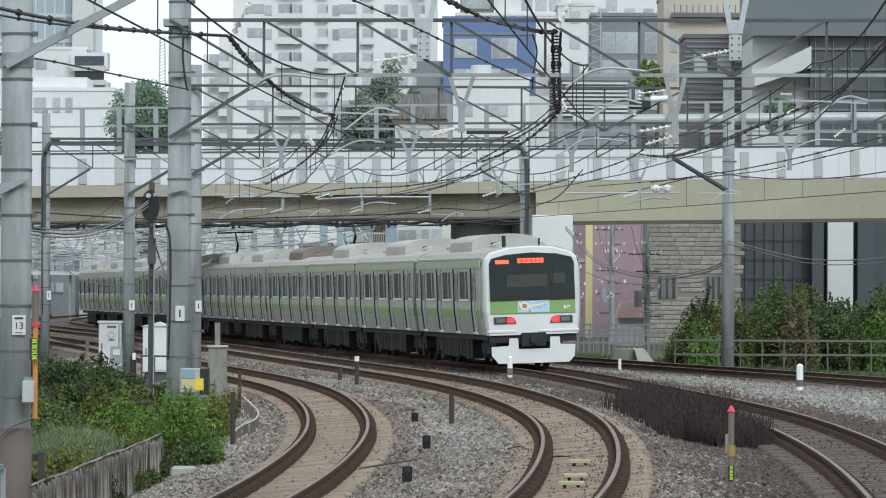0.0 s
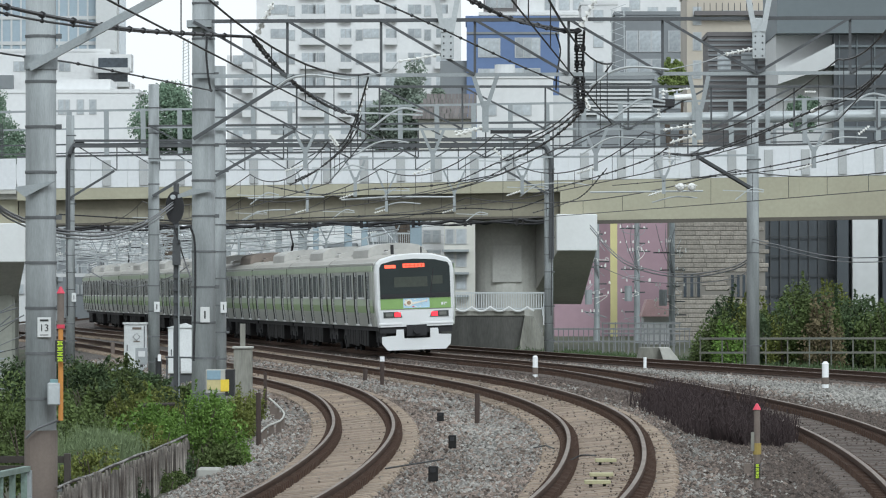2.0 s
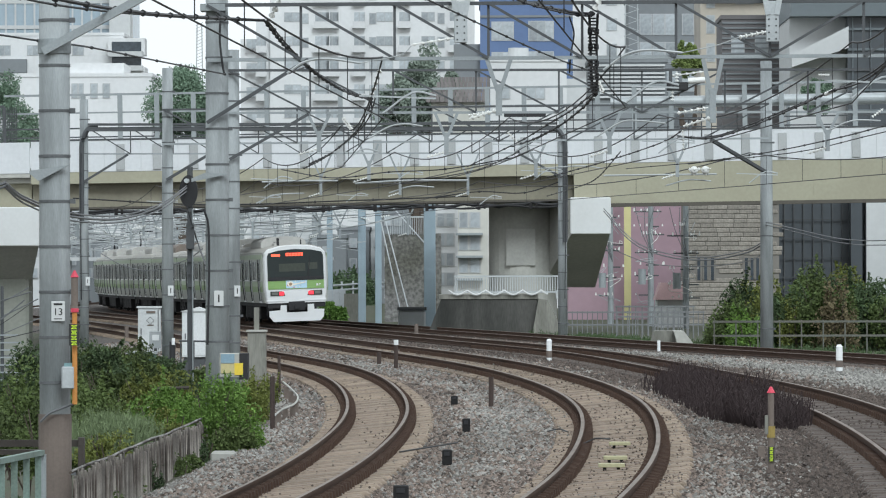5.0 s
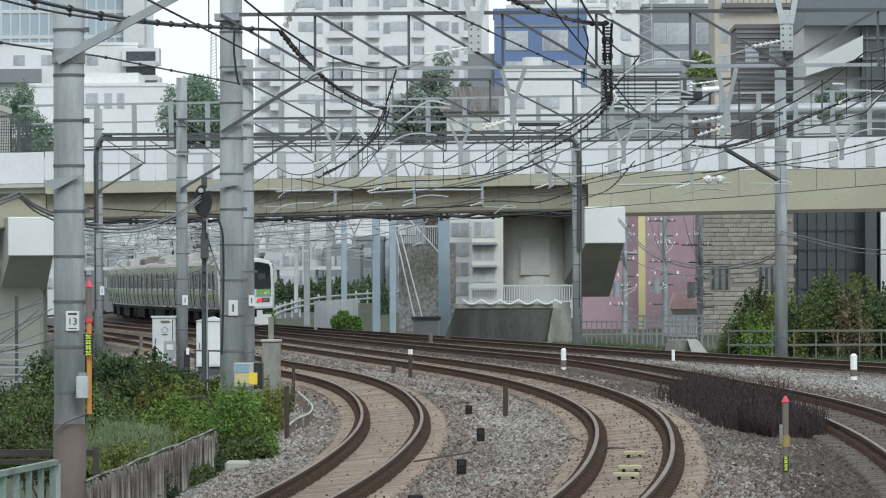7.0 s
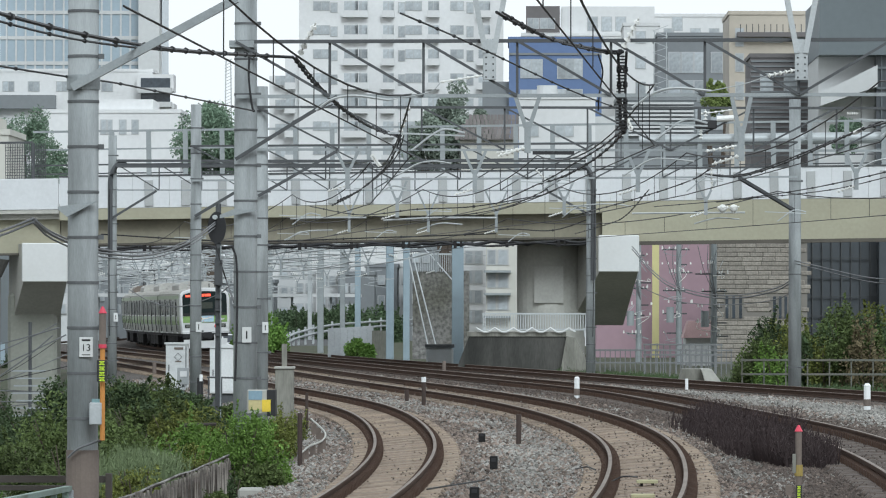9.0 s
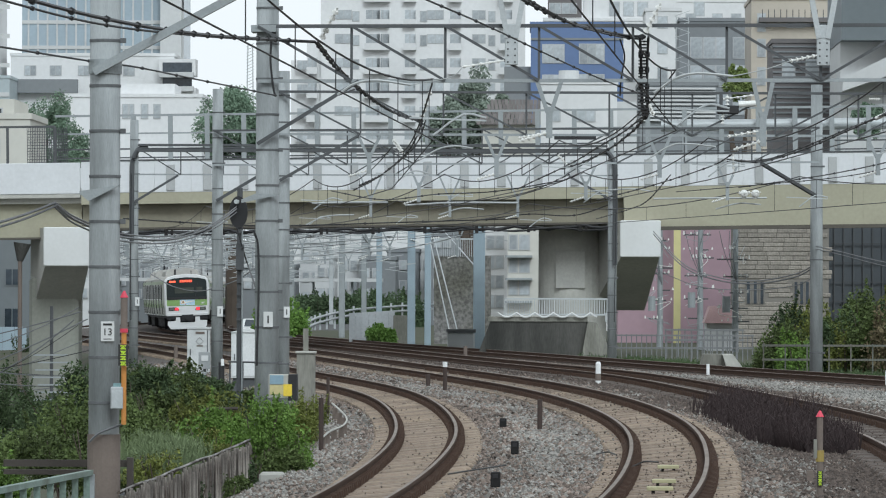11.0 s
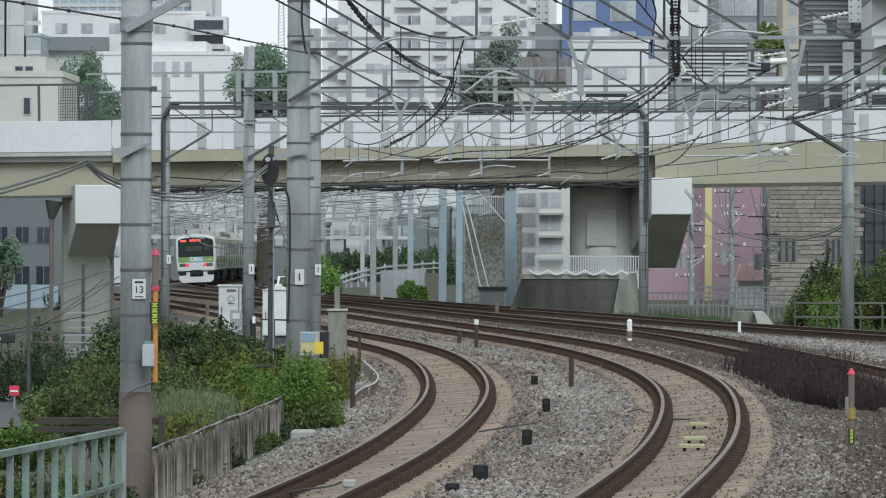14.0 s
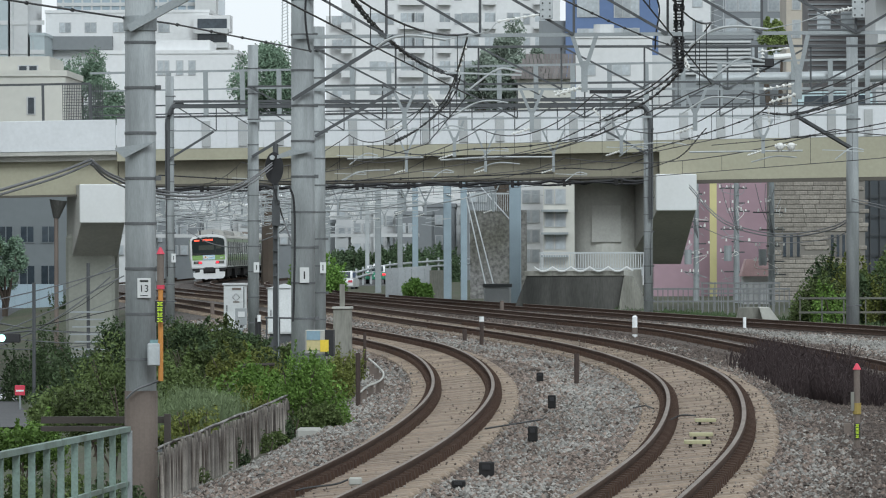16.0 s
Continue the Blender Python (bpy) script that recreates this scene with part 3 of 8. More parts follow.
def build_front(car, y0):
    f = y0 - 0.42
    ring = [(-1.36, 1.0), (-1.435, 1.7), (-1.44, 2.95), (-1.38, 3.26), (-1.22, 3.42), (-0.7, 3.56), (0, 3.60), (0.7, 3.56), (1.22, 3.42), (1.38, 3.26), (1.44, 2.95), (1.435, 1.7), (1.36, 1.0)]
    bm = bmesh.new()
    rows = [(y0 + 0.05, 1.0, 0.03), (y0 - 0.2, 0.995, 0.02), (f + 0.08, 0.98, 0.0), (f, 0.95, -0.01)]
    loops = [[bm.verts.new((x * k, y + (0.10 * max(0, z - 2.0) / 1.6 if y < y0 - 0.3 else 0), z * (1 if z < 2 else 1 + up * 0.3) + 0.0)) for x, z in ring] for y, k, up in rows]
    for a, b in zip(loops, loops[1:]):
        for j in range(len(ring)):
            q = (j + 1) % len(ring)
            bm.faces.new((a[j], a[q], b[q], b[j]))
    bm.faces.new(loops[-1])
    bmesh.ops.recalc_face_normals(bm, faces=bm.faces[:])
    part("front_shell", bm, TRAIN_WHITE, car, "white moulded front shell")

    def plate(name, pts, y, material, label="", parent=car, d=0.03):
        return part(name, prism(pts, y, y - d), material, parent, label)

    yg = f - 0.012
    plate("windscreen", [(-1.27, 2.02), (1.27, 2.02), (1.27, 3.12), (1.20, 3.27), (0.75, 3.38), (0, 3.43), (-0.75, 3.38), (-1.20, 3.27), (-1.27, 3.12)], yg + 0.02, FRONT_GLASS, "black one-piece windscreen surround", d=0.07)
    for v in car.children[-1].data.vertices:
        v.co.y += 0.0625 * (v.co.z - 2.0)
    part("sun_blind", boxes((-1.1, 1.1, yg + 0.014, yg + 0.030, 2.86, 3.02)), CAB_SHADE, car, "blue-grey sun blind behind the glass")
    # Tint panels laid on the windscreen to imitate its dim reflections and glimpses inside.
    part("cab_partition", boxes((-0.75, 0.45, yg - 0.030, yg - 0.020, 2.42, 2.78), (0.58, 1.0, yg - 0.030, yg - 0.020, 2.5, 2.8)), CAB_TINT, car)
    part("windscreen_sill", boxes((-1.25, 1.25, yg - 0.075, yg - 0.045, 2.03, 2.18)), UNDER, car)
    plate("front_stripe", [(-1.27, 1.63), (1.27, 1.63), (1.27, 2.005), (-1.27, 2.005)], yg + 0.01, TRAIN_GREEN, "yellow-green front stripe")
    part("sign", boxes((-0.42, 0.36, yg + 0.015, yg + 0.023, 3.12, 3.26)), SIGN_RED, car, "glowing red destination sign")
    part("sign", boxes((-1.08, -0.68, yg + 0.015, yg + 0.023, 3.11, 3.22)), SIGN_RED, car, "glowing red route sign")
    bm = bmesh.new()
    for x in (-0.30, -0.16, 0.0, 0.13, 0.26):
        box(bm, x - 0.012, x + 0.012, yg + 0.009, yg + 0.014, 3.13, 3.25)
    box(bm, -0.40, 0.35, yg + 0.009, yg + 0.014, 3.185, 3.197)
    part("sign_bars", bm, UNDER, car)
    part("wiper", beam(bmesh.new(), (0.55, yg - 0.05, 2.2), (0.68, yg - 0.002, 3.05), 0.03), UNDER, car)
    for s in (-1, 1):
        lamp = plate("lamp_cluster", [(s * 1.18, 1.33), (s * 0.50, 1.33), (s * 0.56, 1.50), (s * 0.66, 1.54), (s * 1.18, 1.54)], yg + 0.01, LAMP_DARK, "dark lamp cluster")
        part("tail_light", boxes((s * 0.56, s * 0.78, yg - 0.035, yg - 0.02, 1.355, 1.515)), TAIL_RED, lamp, "lit red tail light")
        part("head_light", boxes((s * 0.84, s * 1.10, yg - 0.03, yg - 0.02, 1.38, 1.50)), CREAM_LAMP, lamp)
    # round and ribboned festival sticker, as plain shapes
    st = part("sticker", boxes((-0.45, 0.50, yg - 0.028, yg - 0.022, 1.66, 2.01)), STICKER[0], car, "pale blue decorated sticker")
    rng = random.Random(12)
    for k in range(26):
        x, z, w, h = rng.uniform(-0.40, 0.40), rng.uniform(1.69, 1.97), rng.uniform(0.03, 0.12), rng.uniform(0.02, 0.045)
        part("sticker_patch", prism([(x - w / 2, z), (x, z - h / 2), (x + w / 2, z), (x, z + h)], yg - 0.029 - 0.0004 * k, yg - 0.031 - 0.0004 * k), STICKER[(1, 2, 3, 4, 1)[k % 5]], st)
    ring = [(-0.25 + 0.14 * math.cos(a / 12 * math.tau), 1.85 + 0.13 * math.sin(a / 12 * math.tau)) for a in range(12)]
    part("sticker_patch", prism(ring, yg - 0.043, yg - 0.045), STICKER[1], st)
    part("sticker_patch", prism([(-0.25 + (x + 0.25) * 0.55, 1.85 + (z - 1.85) * 0.55) for x, z in ring], yg - 0.046, yg - 0.048), STICKER[4], st)
    part("sticker_patch", prism([(-0.15, 1.78), (0.42, 1.90), (0.44, 1.95), (-0.13, 1.85)], yg - 0.049, yg - 0.051), STICKER[1], st)
    part("mark", boxes((0.92, 1.0, yg - 0.03, yg - 0.022, 1.74, 1.84), (1.03, 1.06, yg - 0.03, yg - 0.022, 1.74, 1.84), (1.06, 1.13, yg - 0.03, yg - 0.022, 1.80, 1.84)), TRAIN_WHITE, car, "small white emblem")
    part("bumper", boxes((-1.36, -0.5, f - 0.03, f + 0.3, 1.06, 1.15), (0.14, 1.36, f - 0.03, f + 0.3, 1.06, 1.15), bevel=0.02), TRAIN_WHITE, car)
    part("front_step", boxes((-1.3, 1.3, f + 0.1, f + 0.3, 0.78, 1.04)), UNDER, car)
    bm = bmesh.new()
    box(bm, -0.36, 0.36, f - 0.12, f + 0.4, 0.66, 1.06)
    rod(bm, (0, f - 0.3, 0.86), (0, f, 0.86), 0.13, seg=12)
    part("coupler", bm, UNDER, car)
    sk = [(-1.06, 0.16), (1.05, 0.16), (1.22, 0.34), (1.25, 0.68), (0.80, 0.70), (0.78, 0.92), (0.50, 0.92), (0.49, 0.58), (-0.45, 0.58), (-0.46, 0.90), (-0.72, 0.90), (-0.74, 0.68), (-1.25, 0.66), (-1.25, 0.40)]
    plate("skirt", sk, f + 0.16, TRAIN_WHITE, "white obstacle-deflecting skirt", d=0.14)
    part("aerial", rod(bmesh.new(), (-0.65, f + 1.4, 3.5), (-0.65, f + 1.4, 3.95), 0.06), UNDER, car)
    part("aerial", rod(bmesh.new(), (0.35, f + 0.9, 3.5), (0.35, f + 0.9, 3.85), 0.03), UNDER, car)


TRACK = LINES[2][0]
PATH_Y = np.arange(140, 900, 1.0)
PATH_X = TRACK(np.minimum(PATH_Y, 620)) + np.maximum(0, PATH_Y - 620) * -0.04
PATH_S = np.concatenate([[0], np.cumsum(np.hypot(np.diff(PATH_X), np.diff(PATH_Y)))])
START = float(np.interp(150.0, PATH_Y, PATH_S))


def on_track(s):
    return Vector((float(np.interp(s, PATH_S, PATH_X)), float(np.interp(s, PATH_S, PATH_Y)), 0.08))


def car_pose(k, t):
    """The pose of car k at t seconds: its two bogies on the track."""
    s = START + 16.3 * t - 0.05 * t * t + 0.42 + SHORT * (9.78 + 20.0 * k)
    a, b = on_track(s - 6.85 * SHORT), on_track(s + 6.85 * SHORT)
    return Matrix.Translation((a + b) / 2) @ Matrix.Rotation(-math.atan2(b.x - a.x, b.y - a.y), 4, "Z") @ Matrix.Rotation(-0.035, 4, "Y")


TRAIN = [build_car("train_car", True)]
TRAIN.append(build_car("train_car", False))
for number in range(9):
    TRAIN.append(copy_thing(TRAIN[1], Matrix()))
for number in (2, 5, 8):
    pantograph(TRAIN[number], 4.6)
for unit in [ob for ob in TRAIN[3].children if ob.name.startswith("roof_unit")]:
    unit.material_slots[0].link = "OBJECT"
    unit.material_slots[0].material = UNIT_BROWN
    unit["label"] = "rusty brown air-conditioning unit"


# ---- road bridge over the railway ----
def hull(bottom, top):
    """A block between two rings of points."""
    bm = bmesh.new()
    for p in (*bottom, *top):
        bm.verts.new(p)
    bmesh.ops.convex_hull(bm, input=bm.verts[:])
    return bm


def build_bridge():
    origin = pose(0, 235, 7.47, 0, -0.85, 0)
    b = thing("road_bridge", origin, "white-parapeted cream steel road bridge over the railway", "bridge", kind="structure")
    XL, XA, XB, XR = -66.0, -20.837, 4.23, 66.0
    part("deck", boxes((XL, XR, 0.3, 9.2, -0.55, 0.15)), BRIDGE_CONC, b)
    part("parapet", boxes((XL, XA - 0.04, -0.1, 0.2, -0.12, 1.32), bevel=0.02), WHITE_PANEL, b, "smooth white parapet")
    part("girder", boxes((XL, XA - 0.04, 0.75, 1.15, -2.1, -0.55)), BEIGE, b, "cream steel girder")
    part("edge_slab", boxes((XL, XA - 0.04, -0.06, 1.2, -0.30, -0.125)), BRIDGE_CONC, b)
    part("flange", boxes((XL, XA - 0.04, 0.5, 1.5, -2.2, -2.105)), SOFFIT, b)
    # middle span: the girder stands back under the edge beam
    part("edge_beam", boxes((XA, XB, -0.05, 0.7, -0.62, -0.1)), BEIGE, b, "cream edge beam")
    part("girder", boxes((XA, XB, 0.7, 1.1, -1.7, -0.6)), SHADE_BEIGE, b, "cream girder coloured darker as if in shade")
    for y in (4.0, 7.6):
        part("girder", boxes((XL, XR, y, y + 0.4, -1.75, -0.55)), BEIGE, b)
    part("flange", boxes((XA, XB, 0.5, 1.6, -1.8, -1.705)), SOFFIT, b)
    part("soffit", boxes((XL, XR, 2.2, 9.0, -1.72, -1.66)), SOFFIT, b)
    bm = bmesh.new()
    tube(bm, [(XA + 0.4 * k, 0.55, -1.93 + 0.05 * math.sin(k * 0.9) + 0.04 * math.sin(k * 2.3)) for k in range(62)], 0.085, 6)
    tube(bm, [(XA + 0.4 * k, 0.40, -2.02 + 0.06 * math.sin(k * 0.7 + 1.0)) for k in range(62)], 0.045, 5)
    part("cable_bundle", bm, BLACK, b, "black cable bundle slung under the girder")
    for k in range(10):
        part("cable_clamp", boxes((XA + 1.4 + 2.4 * k, XA + 1.55 + 2.4 * k, 0.35, 0.65, -2.14, -1.8), (XA + 1.7 + 2.4 * k, XA + 1.8 + 2.4 * k, 0.35, 0.65, -2.10, -1.85)), UNDER_GREY, b)
    # far span
    part("girder", boxes((XB + 0.02, XR, -0.02, 0.4, -1.95, -0.1)), BEIGE, b, "deep cream girder")
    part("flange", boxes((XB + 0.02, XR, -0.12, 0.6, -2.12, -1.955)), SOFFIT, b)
    bm = bmesh.new()
    for px in (15.432, 19.479, 11.254):
        box(bm, px - 0.12, px + 0.12, -0.035, 0.0, -1.95, -0.12)
    part("stiffener", bm, BEIGE, b)
    # parapet panels, ribs and screen posts
    pitch = 1.70
    n = int((XR - XA) / pitch)
    x0 = XA
    panel = part("parapet_panel", boxes((0.006, pitch - 0.006, 0.0, 0.12, -0.08, 1.36)), WHITE_PANEL, b, "white parapet panel")
    panel.matrix_basis = Matrix.Translation((x0, 0, 0))
    rib = part("rib", boxes((-0.2, 0.2, -0.07, 0.0, -0.02, 1.18), bevel=0.015), GREY_RIB, b, "grey rib plate")
    rib.matrix_basis = Matrix.Translation((x0 + 0.75, 0, 0))
    post = part("screen_post", boxes((-0.11, 0.11, 0.14, 0.34, 0.2, 3.5)), STEEL, b)
    post.matrix_basis = rib.matrix_basis.copy()
    for i in range(1, n):
        twin(panel, Matrix.Translation((x0 + pitch * i, 0, 0)), b)
        twin(rib, Matrix.Translation((x0 + 0.75 + pitch * i, 0, 0)), b)
        twin(post, Matrix.Translation((x0 + 0.75 + pitch * i, 0, 0)), b)
    for z, w in ((3.44, 0.10), (2.62, 0.07), (1.9, 0.07), (1.5, 0.06)):
        part("screen_rail", boxes((XA - 1.2, XR, 0.18, 0.28, z, z + w)), STEEL if z > 2 else STEEL_DARK, b)
    part("coping", boxes((XA, XR, -0.03, 0.3, 1.365, 1.44)), STEEL_DARK, b)
    # pipe along the deck
    part("pipe", rod(bmesh.new(), (6.032, 0.9, 2.72), (XR, 0.9, 2.72), 0.27, seg=18), STEEL_PALE, b, "pale grey service pipe")
    for px in (8.251, 14.257, 20.262):
        part("pipe_stand", boxes((px - 0.08, px + 0.08, 0.82, 0.98, 0.15, 2.5)), STEEL, b)
    # left-hand screen
    for i in range(8):
        part("screen_post", boxes((XA - 1.2 - 2.2 * i - 0.06, XA - 1.2 - 2.2 * i + 0.06, 0.05, 0.17, 1.3, 3.0)), STEEL_DARK, b)
    part("screen_rail", boxes((XL, XA - 1.2, 0.06, 0.14, 2.96, 3.06)), STEEL_DARK, b)
    for k in range(24):
        part("mesh_bar", boxes((XA - 2.5 + 0.08 * k, XA - 2.47 + 0.08 * k, 0.10, 0.12, 1.3, 2.96)), STEEL_DARK, b)
    for k in range(12):
        part("mesh_bar", boxes((XA - 2.5, XA - 0.6, 0.12, 0.135, 1.35 + 0.13 * k, 1.375 + 0.13 * k)), STEEL_DARK, b)
    # far parapet
    part("parapet", boxes((XL, XR, 8.95, 9.2, 0.15, 1.3)), WHITE_PANEL, b)


def build_pier(col_x, col_y, zb, r, end_x0, end_x1, end_y, z0, z1, root_x0, root_x1, root_z, square=False):
    p = thing("bridge_pier", label="weathered concrete hammerhead bridge pier with pale cap end", category="bridge pier", group="bridge piers")
    bm = bmesh.new()
    if square:
        box(bm, col_x - r, col_x + r, col_y - r, col_y + r, zb, root_z + 2.0, bevel=0.15)
    else:
        rod(bm, (col_x, col_y, zb), (col_x, col_y, z1 - 0.05), r, seg=32)
    part("column", bm, OLIVE_CONC if square else BRIDGE_CONC, p)
    yr = col_y + 0.6
    part("arm", hull([(end_x0, end_y + 0.05, z0), (end_x1, end_y + 0.05, z0), (end_x1, end_y + 0.05, z1 - 0.02), (end_x0, end_y + 0.05, z1 - 0.02)],
                     [(root_x0, yr, root_z), (root_x1, yr, root_z), (root_x1, yr, z1 - 0.02), (root_x0, yr, z1 - 0.02)]), BRIDGE_CONC, p)
    part("cap", boxes((end_x0 - 0.05, end_x1 + 0.05, end_y - 0.25, end_y + 0.9, z0, z1), bevel=0.04), PALE_CONC, p, "pale concrete cap end")


build_bridge()
build_pier(1.942, 239.4, -0.9, 1.6, 4.126, 5.901, 234.2, 4.178, 5.771 + 0.1, 2.82, 5.347, 1.712)
build_pier(-22.266, 238, -5.0, 1.15, -22.429, -20.419, 234.2, 3.682, 5.379 + 0.1, -23.52, -21.307, 1.177, True)
part("patch", boxes((1.15, 2.50, 237.74, 238.2, 2.75, 4.466)), mat("repair_mortar", (0.42, 0.415, 0.385), 0.85, stain=0.6, grain=1), bpy.data.objects["bridge_pier"], "paler repair patch")

dp = thing("drain_pipe", label="dark brown drain pipe with funnel head beside the pier", category="drain pipe")
part("pipe", rod(bmesh.new(), (-23.757, 236, -3.0), (-23.757, 236, 4.028), 0.10, seg=12), RUSTY, dp)
part("funnel", rod(bmesh.new(), (-23.757, 236, 3.923), (-23.652, 236, 4.762), 0.14, 0.42, 14), DARK_CONC, dp, "dark funnel head")


def build_abutment():
    """Dark stained concrete ramp wall with a pale fence below the pier."""
    a = thing("ramp_wall", label="dark stained concrete ramp wall with sloping ends", category="wall")
    y = 224
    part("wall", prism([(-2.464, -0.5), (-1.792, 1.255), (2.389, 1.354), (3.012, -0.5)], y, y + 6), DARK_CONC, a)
    part("coping", boxes((-1.892, 2.489, y - 0.06, y + 6.05, 1.255, 1.454)), WEATHERED, a)
    part("buttress", prism([(2.19, -0.5), (2.489, 1.255), (2.887, 1.205), (3.758, -0.5)], y - 0.6, y + 5), WEATHERED, a, "concrete side slope")
    f = thing("balustrade", label="pale metal balustrade along the ramp wall", category="railing")
    for rail_z in (2.249, 1.539):
        part("rail", boxes((-1.241, 3.572, 227.96, 228.04, rail_z - 0.03, rail_z + 0.04)), STEEL_PALE, f)
    first = None
    for i in range(42):
        x = -1.191 + i * 0.112
        if first is None:
            first = part("bar", boxes((-0.02, 0.02, -0.02, 0.02, 0, 0.735)), STEEL_PALE, f)
            first.matrix_basis = Matrix.Translation((x, 228, 1.514))
        else:
            twin(first, Matrix.Translation((x, 228, 1.514)), f)
    part("stub_post", boxes((-1.191, -1.14, 227.97, 228.03, 1.235, 1.615), (3.319, 3.395, 227.97, 228.03, 1.235, 1.615)), STEEL_PALE, f)
    # scalloped white edging draped on the wall top
    s = thing("scalloped_edging", label="white scalloped sheet edging along the wall top", category="edging")
    pts = [(-1.467 + 0.012 * j * 4, 223.8, 1.640 - 0.19 * abs(math.sin(j * 0.185))) for j in range(92)]
    part("edging", tube(bmesh.new(), pts, 0.045), PALE_CONC, s)


build_abutment()


# ---- line poles and gantries ----
def pole_part(parent, x, y, z0, z1, r, taper=0.9, band=0.62, sleeve=0.0):
    p = part("pole", rod(bmesh.new(), (x, y, z0), (x, y, z1), r, r * taper, seg=20), CONCRETE, parent, "grey concrete pole", smooth=True)
    z = z0 + 0.9
    k = 0
    while z < z1 - 0.2:
        rr = r * (1 - (1 - taper) * (z - z0) / (z1 - z0)) + 0.008
        part("band", rod(bmesh.new(), (x, y, z), (x, y, z + 0.035), rr, seg=20), BAND, p)
        if k % 2 == 0:
            part("band", boxes((x + rr - 0.01, x + rr + 0.06, y - 0.05, y + 0.03, z - 0.01, z + 0.05)), BAND, p, "band clamp")
        z += band
        k += 1
    if sleeve:
        part("sleeve", rod(bmesh.new(), (x, y, z0), (x, y, sleeve), r + 0.012, seg=20), RUSTY, p, "rust-brown steel sleeve")
    return p


def truss_part(parent, x0, x1, y, zb, zt, bay, turn, right_z=0.0):
    """A lattice beam: chords, uprights and diagonals that lean one way up to turn and the other past it."""
    def rise(x):
        return right_z * (x - x0) / (x1 - x0)
    part("top_chord", beam(bmesh.new(), (x0, y, zt), (x1, y, zt + right_z), 0.07, 0.06), STEEL_DARK, parent, "dark steel top chord")
    part("bottom_chord", beam(bmesh.new(), (x0, y, zb), (x1, y, zb + right_z), 0.06, 0.06), STEEL, parent, "grey steel bottom chord")
    n = max(2, round((x1 - x0) / bay))
    step = (x1 - x0) / n
    for i in range(n):
        a, b = x0 + i * step, x0 + (i + 1) * step
        if i:
            part("upright", beam(bmesh.new(), (a, y + 0.03, zb + rise(a)), (a, y + 0.03, zt + rise(a)), 0.045), STEEL_DARK, parent)
        if b <= turn + 0.1:
            part("diagonal", beam(bmesh.new(), (a, y - 0.05, zt + rise(a)), (b, y - 0.05, zb + rise(b)), 0.045), STEEL_DARK, parent)
        else:
            part("diagonal", beam(bmesh.new(), (a, y - 0.05, zb + rise(a)), (b, y - 0.05, zt + rise(b)), 0.045), STEEL_DARK, parent)


def insulator(bm, a, b, r=0.07, n=5):
    """A string of discs from a to b."""
    a, b = Vector(a), Vector(b)
    for i in range(n):
        p, q = a.lerp(b, (i + 0.2) / n), a.lerp(b, (i + 0.55) / n)
        rod(bm, p, q, r, r * 0.6, seg=10)
    rod(bm, a, b, 0.015, seg=5)
    return bm


def drop_post(parent, x, y, zt, zb, w=0.28):
    """A V of two struts that ends in a hanging post, with an insulated arm."""
    d = part("drop_post", bmesh.new(), STEEL, parent)
    bm = bmesh.new()
    zm = zt - (zt - zb) * 0.55
    beam(bm, (x - w, y, zt), (x - 0.03, y, zm), 0.07), beam(bm, (x + w, y, zt), (x + 0.03, y, zm), 0.07)
    beam(bm, (x, y, zm + 0.1), (x, y, zb), 0.11)
    bm.to_mesh(d.data)
    bm.free()
    part("insulator", insulator(bmesh.new(), (x - 0.05, y - 0.1, zb + 0.08), (x - 0.5, y - 0.15, zb - 0.06), 0.045), PORCELAIN, d, "white porcelain insulator")
    return d


GREY_LABEL = "concrete railway line poles carrying a steel lattice gantry beam"


def gantry(label, right_end=None):
    return thing("overhead_line_gantry", label=label, category="gantry", group="overhead line gantries")


# nearest pole, with its brace to a beam overhead
g = gantry("thick banded concrete line pole with a pale steel knee brace")
pole_part(g, -5.376, 64, -2.2, 7.6, 0.197, 0.97, 0.57, 0.601)
part("knee_brace", beam(bmesh.new(), (-5.497, 63.75, 5.155), (-3.428, 63.75, 6.274), 0.11, 0.10), STEEL, g, "pale steel knee brace")
part("beam", beam(bmesh.new(), (-5.376, 63.9, 6.375), (0.114, 63.9, 6.375), 0.10), STEEL_DARK, g)
part("bracket_band", rod(bmesh.new(), (-5.376, 64, 5.138), (-5.376, 64, 5.322), 0.212, seg=20), STEEL, g)
part("bracket", prism([(-5.168, 3.73), (-5.671, 3.658), (-5.671, 3.623), (-5.558, 3.53)], 63.72, 63.8), STEEL, g)
g = gantry("banded concrete pole and lattice gantry beam over the tracks")
pole_part(g, -4.472, 86, -0.9, 7.663, 0.208, 0.9, 0.6)
truss_part(g, -4.625, 9.613, 85.75, 5.972, 6.898, 1.575, 4.931, 0.06)
part("knee_brace", beam(bmesh.new(), (-4.628, 85.7, 4.911), (-2.914, 85.7, 5.978), 0.06), STEEL_DARK, g)
part("bracket_band", boxes((-4.74, -4.319, 85.7, 86.25, 6.803, 6.918)), STEEL, g)
part("bracket", prism([(-4.243, 4.051), (-4.892, 3.917), (-4.892, 3.974), (-4.663, 4.07)], 85.7, 85.78), STEEL, g)
